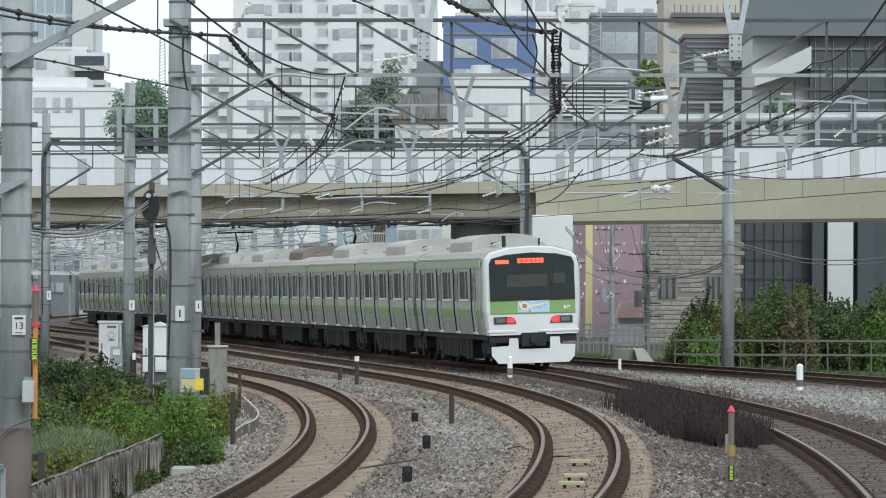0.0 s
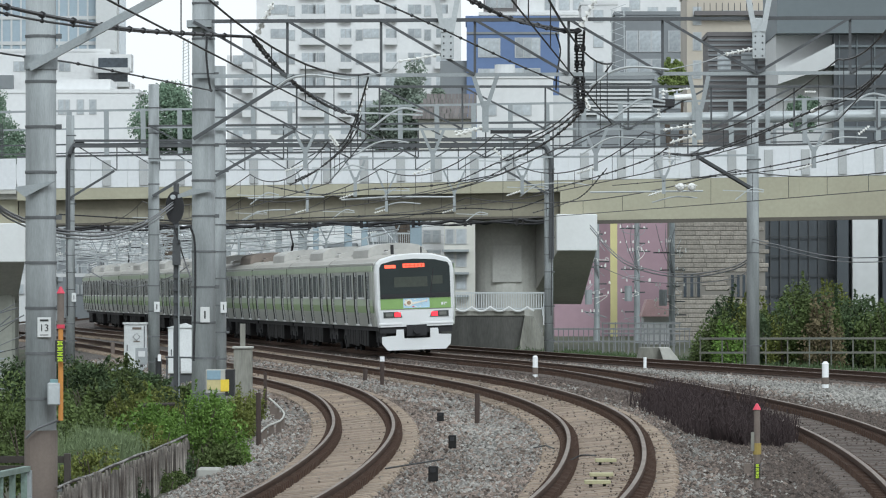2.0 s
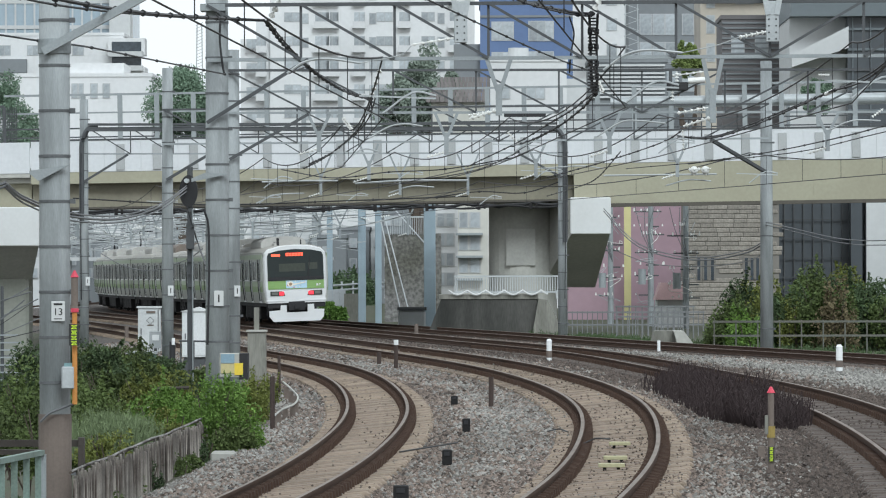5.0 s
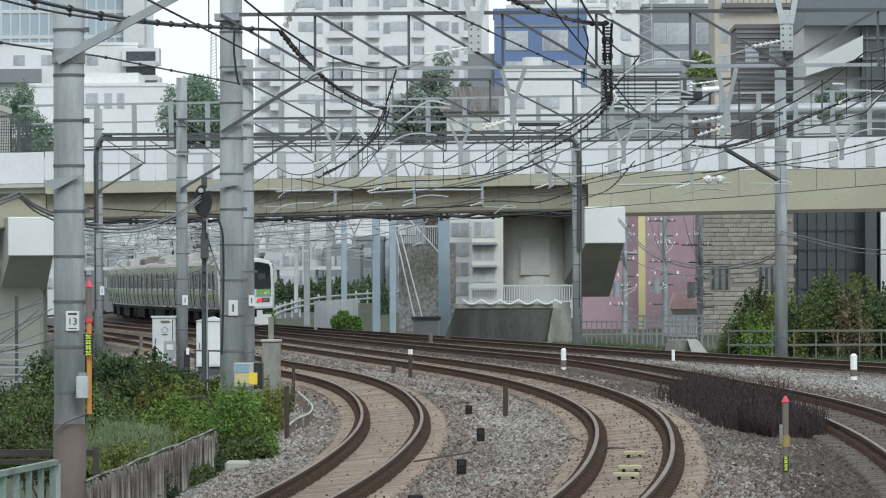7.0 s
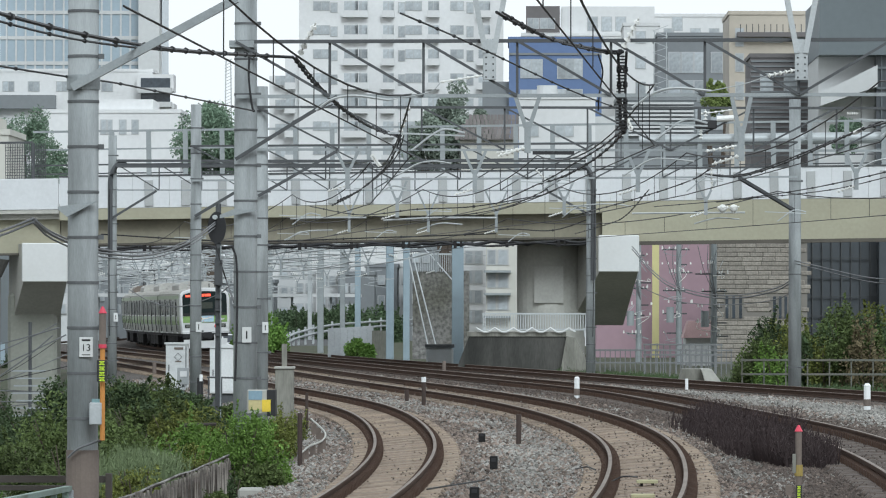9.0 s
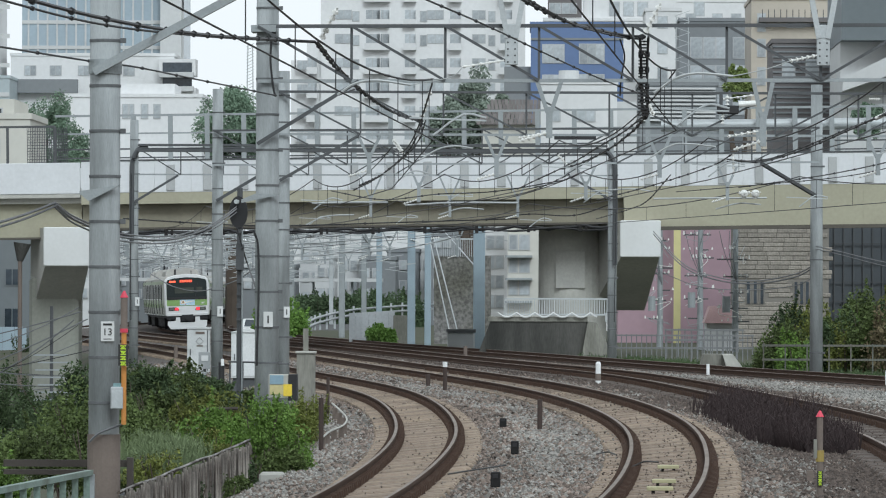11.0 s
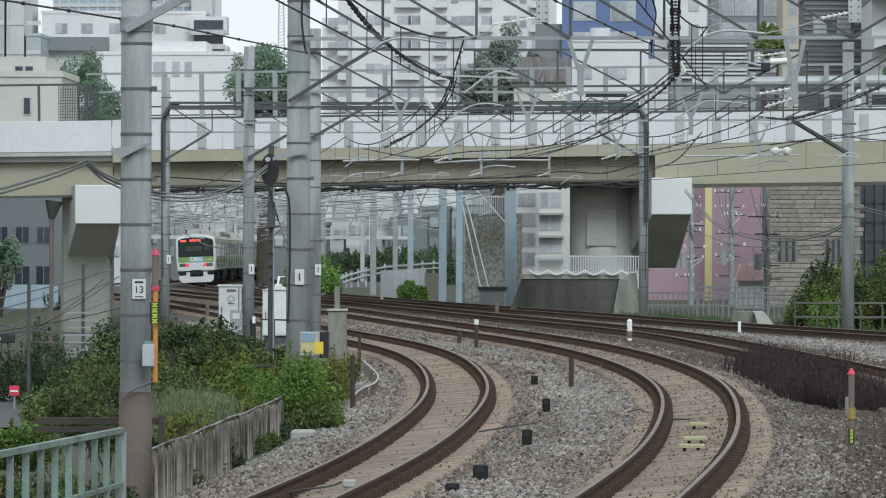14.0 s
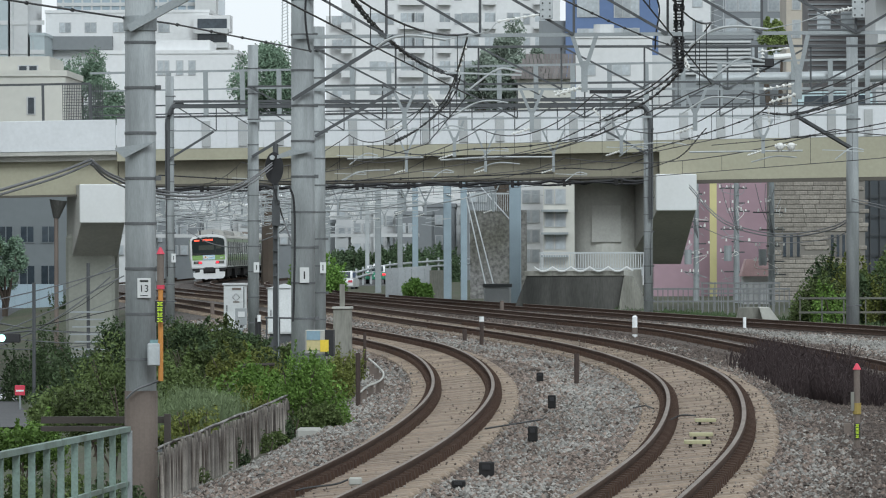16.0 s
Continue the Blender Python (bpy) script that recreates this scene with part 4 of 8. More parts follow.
for ux in (-0.344, 4.902):
    v = part("feeder_bracket", boxes((ux - 0.11, ux + 0.11, 85.6, 85.66, 6.249, 6.937), bevel=0.01), STEEL_PALE, g, "pale drilled steel feeder bracket")
    bm = bmesh.new()
    beam(bm, (ux - 0.07, 85.62, 6.707), (ux - 0.24, 85.62, 7.615), 0.09), beam(bm, (ux + 0.07, 85.62, 6.707), (ux + 0.24, 85.62, 7.615), 0.09)
    part("fork", bm, STEEL_PALE, v)
    bm = bmesh.new()
    for k in range(5):
        for sx in (-0.06, 0.06):
            box(bm, ux + sx - 0.012, ux + sx + 0.012, 85.59, 85.6, 6.287 + 0.11 * k, 6.287 + 0.11 * k + 0.025)
    tagged(part("bolt_hole", bm, INK, v), kind="stuff")
drop_post(g, 0.296, 85.75, 5.972, 5.026, 0.2)
drop_post(g, 3.899, 85.75, 5.972, 4.892, 0.16)

g = gantry("slim concrete pole and second lattice gantry beam over the tracks")
pole_part(g, -6.125, 125, -0.9, 7.878, 0.19, 0.9, 0.66)
truss_part(g, -6.236, 14.111, 124.75, 6.322, 7.364, 1.97, 4.806, -0.02)
part("knee_brace", beam(bmesh.new(), (-6.18, 124.7, 5.177), (-4.24, 124.7, 6.285), 0.07), STEEL_DARK, g)
for dx, dz in ((-0.861, 5.267), (-3.986, 5.35), (3.139, 5.281), (8.486, 5.35)):
    drop_post(g, dx, 124.75, 6.294, dz, 0.27)

g = gantry("pair of concrete poles and a lattice gantry beam near the bridge")
pole_part(g, -9.884, 160, -0.8, 8.857, 0.185, 0.9, 0.8)
pole_part(g, 9.184, 164, -0.35, 9.202, 0.215, 0.85, 3.0)
truss_part(g, -10.027, 9.031, 159.75, 6.457, 7.541, 2.05, 2.062, 0.14)
part("knee_brace", beam(bmesh.new(), (7.2, 159.6, 6.553), (9.064, 162.5, 5.6), 0.10), STEEL_DARK, g)
part("knee_brace", beam(bmesh.new(), (-9.901, 159.7, 5.331), (-8.056, 159.7, 6.431), 0.09), STEEL_DARK, g)
for dx, dz in ((-3.538, 5.301), (1.707, 5.39), (6.151, 5.39)):
    drop_post(g, dx, 159.75, 6.457, dz, 0.3)

g = gantry("steel portal gantry with bent tops standing before the bridge")
for px, zt in ((-16.27, 9.538), (3.305, 8.22)):
    pole_part(g, px, 208, -0.6, zt, 0.19, 0.9, 0.7)
bent = curve_through([(-16.339, 207.7, 4.569), (-16.339, 207.7, 7.342), (-16.293, 207.7, 7.897), (-16.062, 207.7, 8.313), (-15.67, 207.7, 8.382)])
part("bent_post", tube(bmesh.new(), bent, 0.10, 8), STEEL_DARK, g)
bent = curve_through([(3.416, 207.7, 3.644), (3.416, 207.7, 7.342), (3.369, 207.7, 7.804), (3.139, 207.7, 8.22), (2.677, 207.7, 8.336)])
part("bent_post", tube(bmesh.new(), bent, 0.10, 8), STEEL_DARK, g)
truss_part(g, -16.085, 3.097, 207.7, 7.296, 8.359, 1.72, -6.564, 0.0)
part("top_chord", boxes((-16.085, 3.097, 207.5, 207.9, 8.22, 8.336)), STEEL_DARK, g)
part("top_chord", boxes((-16.085, 3.097, 207.55, 207.85, 8.451, 8.544)), STEEL_DARK, g)
part("knee_brace", beam(bmesh.new(), (-16.293, 207.7, 6.135), (-14.447, 207.7, 7.266), 0.09), STEEL_DARK, g)
part("knee_brace", beam(bmesh.new(), (3.277, 207.7, 6.296), (1.523, 207.7, 7.266), 0.09), STEEL_DARK, g)
for dx in (-6.564, -3.328, -0.555):
    drop_post(g, dx, 207.7, 7.296, 5.586, 0.45)


# blue-grey posts and far gantries beyond the bridge
def far_gantry(y, x0, x1, zb, zt, r0, top, material):
    g = gantry("blue-grey steel posts with a pale lattice beam beyond the bridge")
    for px in (x0, x1):
        part("post", boxes((px - r0, px + r0, y - r0, y + r0, -0.7, top), bevel=0.03), material, g, "blue-grey steel post")
    part("top_chord", beam(bmesh.new(), (x0, y, zt), (x1, y, zt), 0.10), STEEL, g)
    part("bottom_chord", beam(bmesh.new(), (x0, y, zb), (x1, y, zb), 0.10), STEEL_PALE, g)
    n = max(2, round((x1 - x0) / 2.2))
    for i in range(n):
        a, b = x0 + (x1 - x0) * i / n, x0 + (x1 - x0) * (i + 1) / n
        za, zc = (zt, zb) if i % 2 else (zb, zt)
        part("diagonal", beam(bmesh.new(), (a, y, za), (b, y, zc), 0.07), STEEL_PALE, g)
    for i in range(1, n, 2):
        drop_post(g, x0 + (x1 - x0) * (i + 0.5) / n, y, zb, zb - 1.7, 0.45)
    rng = random.Random(int(y))
    for _ in range(26):
        a, z = rng.uniform(x0, x1), zb - rng.uniform(0.2, 2.3)
        part("arm", beam(bmesh.new(), (a, y - 0.2, z), (a + rng.uniform(0.7, 2.0), y - 0.2, z + rng.uniform(-0.25, 0.35)), 0.034), STEEL_PALE, g)
    for _ in range(5):
        a, z = rng.uniform(x0, x1), zb - rng.uniform(0.1, 1.6)
        part("insulator", insulator(bmesh.new(), (a, y - 0.25, z), (a + 0.45, y - 0.25, z + rng.uniform(-0.2, 0.2)), 0.07, 4), PORCELAIN, g)
    for _ in range(9):
        a, b, z = rng.uniform(x0, x1), rng.uniform(x0, x1), zb + rng.uniform(-1.0, 1.4)
        part("span_wire", tube(bmesh.new(), sag((a, y - 0.3, z), (b, y + 30, z + rng.uniform(-0.5, 0.5)), 0.5, 8), 0.03, 4), STEEL_PALE, g)


far_gantry(253, -24.5, -2.586, 6.0, 7.0, 0.29, 8.0, STEEL_BLUE)
far_gantry(262, -24.2, -6.172, 5.9, 6.9, 0.20, 8.6, STEEL_BLUE)
far_gantry(268, -24.6, -5.449, 6.0, 7.0, 0.17, 8.6, STEEL_BLUE)
far_gantry(298, -28.0, -8.907, 5.9, 7.0, 0.17, 9.2, STEEL_BLUE)
far_gantry(330, -31.5, -12.283, 5.8, 6.9, 0.2, 9.5, STEEL)
far_gantry(360, -34.0, -11.84, 5.8, 6.9, 0.18, 9.5, STEEL)
far_gantry(395, -38.0, -18.609, 5.8, 6.9, 0.18, 9.5, STEEL)
far_gantry(440, -43.0, -17.307, 5.8, 6.9, 0.18, 9.5, STEEL_PALE)


# ---- wires ----
def wire(name, pts, r, material, label, clamps=0.0):
    w = thing(name, label=label, category="cable", group="overhead wires")
    part("cable", tube(bmesh.new(), pts, r, 5), material, w)
    if clamps:
        run = 0.0
        pts = [Vector(p) for p in pts]
        for a, b in zip(pts, pts[1:]):
            run += (b - a).length
            if run > clamps:
                run = 0.0
                d = (b - a).normalized() * 0.035
                part("clamp", rod(bmesh.new(), b - d, b + d, r * 1.9, seg=6), material, w)
    return w


def catenary(i):
    """Messenger and contact wire over one track, with droppers."""
    line, z, cant = LINES[i]
    stops = [44, 86, 125, 160, 208, 253, 298, 345, 395, 440]
    w = thing("overhead_line", label="dark overhead contact wire hung from its messenger by droppers", category="overhead wire", group="overhead lines")
    for k, (a, b) in enumerate(zip(stops, stops[1:])):
        off = 0.2 if k % 2 else -0.2
        pa, pb = Vector((float(line(max(a, 45))) + off, a, z + 6.15)), Vector((float(line(b)) - off, b, z + 6.15))
        top = sag(pa, pb, 0.55, 14)
        part("messenger_wire", tube(bmesh.new(), top, 0.016, 4), BLACK, w)
        low = [Vector((p.x, p.y, z + 5.12)) for p in (top[0], top[-1])]
        part("contact_wire", tube(bmesh.new(), low, 0.012, 4), BLACK, w)
        for j in range(1, 14, 2):
            p = top[j]
            q = low[0].lerp(low[1], j / 14)
            part("dropper", rod(bmesh.new(), p, (q.x, q.y, q.z), 0.007, seg=4), BLACK, w)
        # registration arm
        bm = bmesh.new()
        tube(bm, curve_through([(pb.x + 0.9, b, z + 5.5), (pb.x + 0.5, b, z + 5.55), (pb.x, b, z + 5.2)], 5), 0.02, 5)
        beam(bm, (pb.x + 0.9, b, z + 5.45), (pb.x - 0.4, b, z + 5.5), 0.028)
        part("registration_arm", bm, STEEL_PALE, w, "pale tubular registration arm")


for index in range(4):
    catenary(index)

DARK_CABLE = "dark feeder cable with clamps hung between the gantries"
for knots, r, c in (
    ([(-5.8, 50, 5.494), (-5.052, 58, 5.546), (-4.526, 68, 5.856), (-4.237, 84, 6.587), (-3.669, 86, 6.65)], 0.030, 1.2),
    ([(-5.8, 50, 5.411), (-5.052, 58, 5.469), (-4.526, 68, 5.833), (-4.237, 84, 6.569), (-3.669, 86, 6.64)], 0.018, 1.6),
    ([(-3.669, 86, 6.65), (-3.631, 95, 6.583), (-3.43, 105, 6.503), (-3.118, 115, 6.516), (-2.673, 124, 6.635)], 0.028, 0.9),
    ([(-3.622, 86, 6.65), (-3.526, 95, 6.53), (-3.313, 105, 6.445), (-2.99, 115, 6.439), (-2.7, 124, 6.621)], 0.022, 1.1),
    ([(-2.673, 124, 6.635), (-2.856, 126, 6.284), (-3.285, 132, 6.031), (-4.107, 140, 5.71), (-5.067, 150, 5.617)], 0.026, 1.0),
    ([(-2.59, 124, 6.635), (-2.8, 126, 6.214), (-3.344, 132, 5.929), (-4.402, 142, 5.6), (-5.303, 152, 5.525)], 0.020, 1.0),
    ([(-6.496, 56, 5.187), (-5.575, 64, 5.301), (-5.319, 68, 5.41), (-4.884, 74, 5.499), (-4.318, 85.6, 5.726)], 0.016, 1.8),
    ([(-1.293, 60, 5.87), (-0.635, 68, 5.984), (0.135, 76, 6.015), (1.083, 84, 5.971), (2.055, 92, 5.989)], 0.016, 1.6),
    ([(-0.187, 70, 6.472), (0.132, 74, 6.527), (0.676, 80, 6.634), (1.482, 85.5, 6.758), (1.912, 85.6, 6.725)], 0.030, 1.0),
    ([(-0.109, 70, 6.472), (0.23, 74, 6.51), (0.747, 80, 6.599), (1.501, 85.5, 6.72), (1.864, 85.6, 6.687)], 0.020, 1.2),
    ([(1.817, 85.6, 6.725), (1.844, 86, 6.325), (1.865, 86.5, 5.868), (1.895, 87, 5.598), (1.965, 88, 5.459)], 0.030, 0.25),
    ([(1.959, 85.6, 6.725), (1.949, 86, 6.325), (1.961, 86.5, 5.868), (1.972, 87, 5.55), (1.975, 88, 5.459)], 0.030, 0.25),
    ([(1.965, 88, 5.459), (1.956, 100, 5.583), (1.692, 112, 5.598), (1.185, 124, 5.602), (0.737, 130, 5.614)], 0.026, 1.4),
    ([(1.946, 88, 5.489), (1.789, 100, 5.583), (1.444, 112, 5.635), (0.909, 124, 5.574), (-0.4, 150, 5.533)], 0.020, 1.4),
    ([(1.484, 85.6, 6.687), (1.563, 85.8, 6.411), (1.51, 86, 6.038), (1.494, 86.2, 5.76)], 0.018, 0),
    ([(4.921, 128, 5.82), (5.594, 124, 5.657), (6.241, 118, 5.759), (6.672, 108, 5.878), (6.844, 100, 5.917), (7.165, 94, 5.964), (7.317, 84, 6.419), (7.313, 76, 6.75)], 0.026, 1.2),
    ([(4.921, 128, 5.763), (5.732, 124, 5.712), (6.372, 118, 5.864), (6.792, 108, 5.962), (6.956, 100, 5.95), (7.374, 94, 6.173), (7.317, 84, 6.559), (7.313, 76, 6.961)], 0.022, 1.2),
    ([(2.191, 170, 5.58), (3.6, 150, 5.65), (4.74, 135, 5.815), (5.063, 128, 5.962)], 0.022, 1.6),
    ([(6.1, 150, 5.583), (7.74, 135, 5.59), (8.621, 122, 5.617), (9.035, 112, 5.635), (9.771, 96, 5.667)], 0.020, 1.6),
    ([(4.551, 160, 5.657), (6.702, 145, 5.572), (8.176, 130, 5.47), (9.125, 118, 5.575), (10.4, 100, 5.694)], 0.016, 2.0),
    ([(-6.687, 170, 5.863), (-4.693, 160, 5.39), (-2.733, 150, 5.367), (-1.067, 150, 5.45), (0.933, 150, 5.783)], 0.022, 1.6),
    ([(-3.476, 170, 5.486), (-1.54, 165, 5.485), (-0.07, 158, 5.615), (1.027, 140, 5.71)], 0.020, 1.4),
    ([(-3.14, 90, 6.01), (-3.461, 88, 5.782), (-3.712, 87, 5.598)], 0.020, 0),
    ([(3.417, 125, 5.35), (3.433, 150, 5.2), (3.324, 170, 5.297), (2.578, 200, 5.417)], 0.018, 2.0),
    ([(-1.941, 208, 5.493), (-0.092, 208, 5.724), (1.756, 208, 5.678), (3.374, 208, 6.186)], 0.03, 1.4),
    ([(-16.732, 208, 5.493), (-11.186, 208, 5.216), (-5.177, 208, 5.378), (-0.555, 208, 5.539)], 0.035, 1.6),
):
    wire("feeder_cable", curve_through(knots, 7), r * 0.8, BLACK, DARK_CABLE, c * 1.3)
# grey cable bundles sagging between poles on the embankments
GREY_CABLE = mat("grey_cable_sheath", (0.13, 0.135, 0.14), 0.6)
for knots, r in (
    ([(-6.197, 55, 3.01), (-6.228, 62, 3.321), (-5.974, 63.7, 3.511)], 0.035),
    ([(-5.974, 63.7, 3.49), (-6.432, 72, 3.398), (-7.24, 90, 3.38), (-7.397, 105, 3.517), (-7.395, 118, 3.976), (-7.54, 130, 4.574)], 0.045),
    ([(-5.974, 63.7, 3.511), (-6.432, 72, 3.438), (-7.24, 90, 3.44), (-7.397, 105, 3.587), (-7.395, 118, 4.028), (-7.54, 130, 4.632)], 0.03),
    ([(-6.197, 55, 2.961), (-6.228, 62, 3.266), (-5.974, 63.7, 3.468)], 0.03),
    ([(-5.974, 63.7, 3.454), (-6.432, 72, 3.342), (-7.24, 90, 3.31), (-7.397, 105, 3.447), (-7.395, 118, 3.897), (-7.54, 130, 4.488)], 0.03),
    ([(-14.978, 200, 3.194), (-13.737, 195, 2.697), (-12.329, 190, 2.519), (-10.189, 175, 2.856), (-8.782, 160, 3.168)], 0.04),
    ([(5.568, 232, 5.211), (5.911, 200, 3.594), (6.52, 180, 2.97), (7.568, 172, 2.809), (8.699, 168, 3.022), (9.129, 164, 3.334)], 0.05),
    ([(5.568, 232, 5.34), (5.911, 200, 3.706), (6.52, 180, 3.07), (7.568, 172, 2.904), (8.699, 168, 3.115), (9.129, 164, 3.407)], 0.04),
    ([(5.826, 232, 3.536), (6.578, 200, 2.772), (7.548, 176, 2.604), (8.699, 168, 2.742), (9.166, 164, 3.042)], 0.03),
    ([(9.166, 164, 4.008), (9.585, 158, 3.772), (10.6, 150, 3.367), (11.456, 144, 3.278), (12.512, 138, 3.362)], 0.035),
    ([(9.166, 164, 3.917), (9.585, 158, 3.684), (10.6, 150, 3.25), (11.456, 144, 3.15), (12.512, 138, 3.239)], 0.03),
    ([(-2.333, 250, 5.711), (-1.198, 245, 6.188), (-0.24, 240, 7.043), (0.157, 236, 7.437)], 0.05),
    ([(-2.333, 250, 5.572), (-1.062, 245, 6.052), (-0.107, 240, 6.91), (0.42, 236, 7.437)], 0.05),
):
    wire("sagging_cable", curve_through(knots, 7), r * 0.5, GREY_CABLE, "grey cable sagging between trackside poles")


# white insulators and pale arms
def strain_insulator(a, b, r):
    t = thing("strain_insulator", label="white porcelain strain insulator on the overhead line", category="insulator", group="insulators")
    part("disc_string", insulator(bmesh.new(), a, b, r * 0.6, 5), PORCELAIN, t)


for a, b, r in (((-3.555, 86, 6.707), (-3.268, 85.5, 7.205), 0.10), ((1.912, 85.6, 6.801), (2.161, 85.3, 7.278), 0.10), ((-2.673, 124, 6.704), (-2.462, 124.5, 7.413), 0.10), ((2.055, 92, 5.938), (2.28, 95, 5.738), 0.08),
                ((-1.178, 85.5, 6.207), (-0.466, 85.6, 6.326), 0.05), ((4.332, 85.5, 6.321), (4.794, 85.6, 6.421), 0.07), ((4.786, 124.5, 6.279), (5.552, 124.6, 6.42), 0.08), ((4.655, 124.7, 7.199), (5.487, 124.7, 7.31), 0.06),
                ((6.801, 100.5, 5.89), (6.943, 99.5, 5.954), 0.07), ((9.06, 118, 5.969), (9.322, 118, 6.165), 0.07), ((0.664, 130, 5.976), (0.953, 130, 5.687), 0.08), ((-3.416, 126, 6.214), (-3.243, 128, 5.962), 0.09),
                ((4.984, 126, 5.906), (5.012, 126, 5.374), 0.07), ((6.1, 150, 5.417), (6.767, 150, 5.45), 0.10), ((5.695, 86, 5.704), (5.886, 86, 5.704), 0.05), ((-0.332, 124.6, 6.24), (0.222, 124.6, 6.337), 0.06)):
    strain_insulator(a, b, r)
arm = mat("pale_tubular_arm", (0.42, 0.44, 0.44), 0.45, 0.2)
for knots, r in (([(-3.211, 84, 5.673), (-2.931, 84, 5.859), (-2.557, 84, 5.915), (-1.997, 84, 5.841)], 0.035), ([(-1.997, 84, 5.841), (-1.344, 84, 5.971), (-1.157, 84, 6.121)], 0.014),
                 ([(-2.742, 124, 5.67), (-2.26, 124, 5.946), (-1.846, 124, 6.015), (-1.433, 124, 5.96)], 0.035), ([(2.016, 84, 5.719), (2.389, 84, 5.971), (2.763, 84, 6.046), (3.323, 84, 5.999)], 0.035),
                 ([(3.323, 84, 5.999), (3.883, 84, 6.121), (4.256, 84, 6.251)], 0.014), ([(2.769, 124, 5.67), (3.389, 124, 6.042), (3.803, 124, 6.084), (4.492, 124, 6.015)], 0.035),
                 ([(8.076, 118, 5.68), (8.601, 118, 5.89), (9.256, 118, 5.89)], 0.03), ([(5.796, 160, 5.123), (6.507, 160, 5.301), (7.218, 160, 5.266)], 0.04),
                 ([(-6.916, 160, 5.266), (-5.582, 160, 5.301), (-4.516, 160, 5.301)], 0.05), ([(-3.982, 160, 5.212), (-2.382, 160, 5.301), (-0.427, 160, 5.301)], 0.05), ([(3.84, 160, 5.443), (5.618, 160, 5.461), (7.396, 160, 5.479)], 0.05),
                 ([(-9.221, 208, 5.262), (-8.412, 208, 5.609), (-7.257, 208, 5.678)], 0.05), ([(-3.79, 208, 5.678), (-2.866, 208, 5.955), (-1.941, 208, 5.909)], 0.05), ([(1.707, 160, 5.657), (3.129, 160, 5.746), (3.84, 160, 5.657)], 0.035)):
    t = thing("registration_arm", label="pale tubular steel arm holding the contact wire", category="bracket arm", group="registration arms")
    part("tube", tube(bmesh.new(), curve_through(knots, 6), r * 0.65, 6), arm, t)
for knots in ([(-4.394, 85.6, 6.63), (-4.404, 85.6, 6.307), (-4.366, 85.6, 5.926), (-4.328, 85.6, 5.717)], [(-4.685, 85.7, 3.455), (-4.609, 85.7, 3.169), (-4.599, 85.7, 2.312), (-4.628, 85.7, 1.169)], [(-7.528, 129.8, 4.095), (-7.384, 129.8, 3.59), (-7.197, 129.8, 3.013), (-4.674, 86.2, 2.503)], [(-16.354, 207.6, 7.332), (-16.377, 207.6, 4.564), (-16.354, 207.6, 1.335)], [(3.46, 207.6, 7.332), (3.437, 207.6, 4.564), (3.391, 207.6, 1.335)]):
    wire("pole_cable", curve_through(knots, 6), 0.02, BLACK, "black cable running down beside a pole")
ld = thing("jumper_cable", label="pair of dark hanging jumper cables held by spacers", category="cable")
for k in range(24):
    z = 6.664 - 0.053 * k
    part("spacer", boxes((1.804, 1.976, 85.85 + 0.03 * k, 85.9 + 0.03 * k, z - 0.012, z + 0.012)), BLACK, ld)
sw = thing("section_bar", label="black insulating bar clamped under a gantry beam", category="fitting")
part("bar", boxes((0.554, 1.578, 124.55, 124.65, 6.199, 6.282)), BLACK, sw)
part("clamp", boxes((1.011, 1.108, 124.55, 124.75, 6.088, 6.337)), STEEL, sw)
ds = thing("disconnect_switch", label="black switch box with white insulators on a gantry beam", category="switch")
part("case", boxes((4.541, 5.067, 124.5, 124.75, 6.836, 7.043), bevel=0.02), BLACK, ds)
part("stem", boxes((4.596, 4.679, 124.6, 124.7, 7.029, 7.348)), STEEL_DARK, ds)
part("insulator", rod(bmesh.new(), (5.067, 124.6, 7.071), (5.482, 124.6, 7.099), 0.075, seg=12), PORCELAIN, ds)
part("insulator", insulator(bmesh.new(), (4.679, 124.6, 6.586), (4.679, 124.6, 6.836), 0.06, 3), PORCELAIN, ds)
part("insulator", insulator(bmesh.new(), (4.79, 124.6, 7.043), (4.79, 124.6, 7.306), 0.06, 3), PORCELAIN, ds)
for px in (6.668, 7.022):
    t = thing("knob_insulator", label="round white knob insulator on a tie bar", category="insulator", group="knob insulators")
    bm = bmesh.new()
    bmesh.ops.create_uvsphere(bm, u_segments=14, v_segments=8, radius=0.13, matrix=Matrix.Translation((px, 159.6, 5.595)))
    rod(bm, (px, 159.6, 5.436), (px, 159.6, 5.542), 0.05)
    part("knob", bm, PORCELAIN, t, smooth=True)


# ---- buildings round the line ----
def wall_mat(name, col, **kw):
    return mat(name, col, kw.pop("rough", 0.8), vary=0.05, grain=0.25, stain=0.35, bump=0.05, **kw)


W_WHITE = wall_mat("white_render", (0.68, 0.685, 0.685))
W_CREAM = wall_mat("cream_render", (0.56, 0.55, 0.50))
W_GREY = wall_mat("grey_render", (0.215, 0.23, 0.24))
W_PALE = wall_mat("pale_grey_tile", (0.56, 0.57, 0.57))
W_BLUE = wall_mat("blue_tiles", (0.13, 0.195, 0.35))
W_BROWN = wall_mat("brown_brick", (0.155, 0.145, 0.145))
W_TAN = wall_mat("tan_tile", (0.50, 0.45, 0.38))
W_DARK = wall_mat("dark_glass_facade", (0.07, 0.08, 0.09), rough=0.3)
W_PINK = wall_mat("mauve_pink_wall", (0.40, 0.27, 0.31))
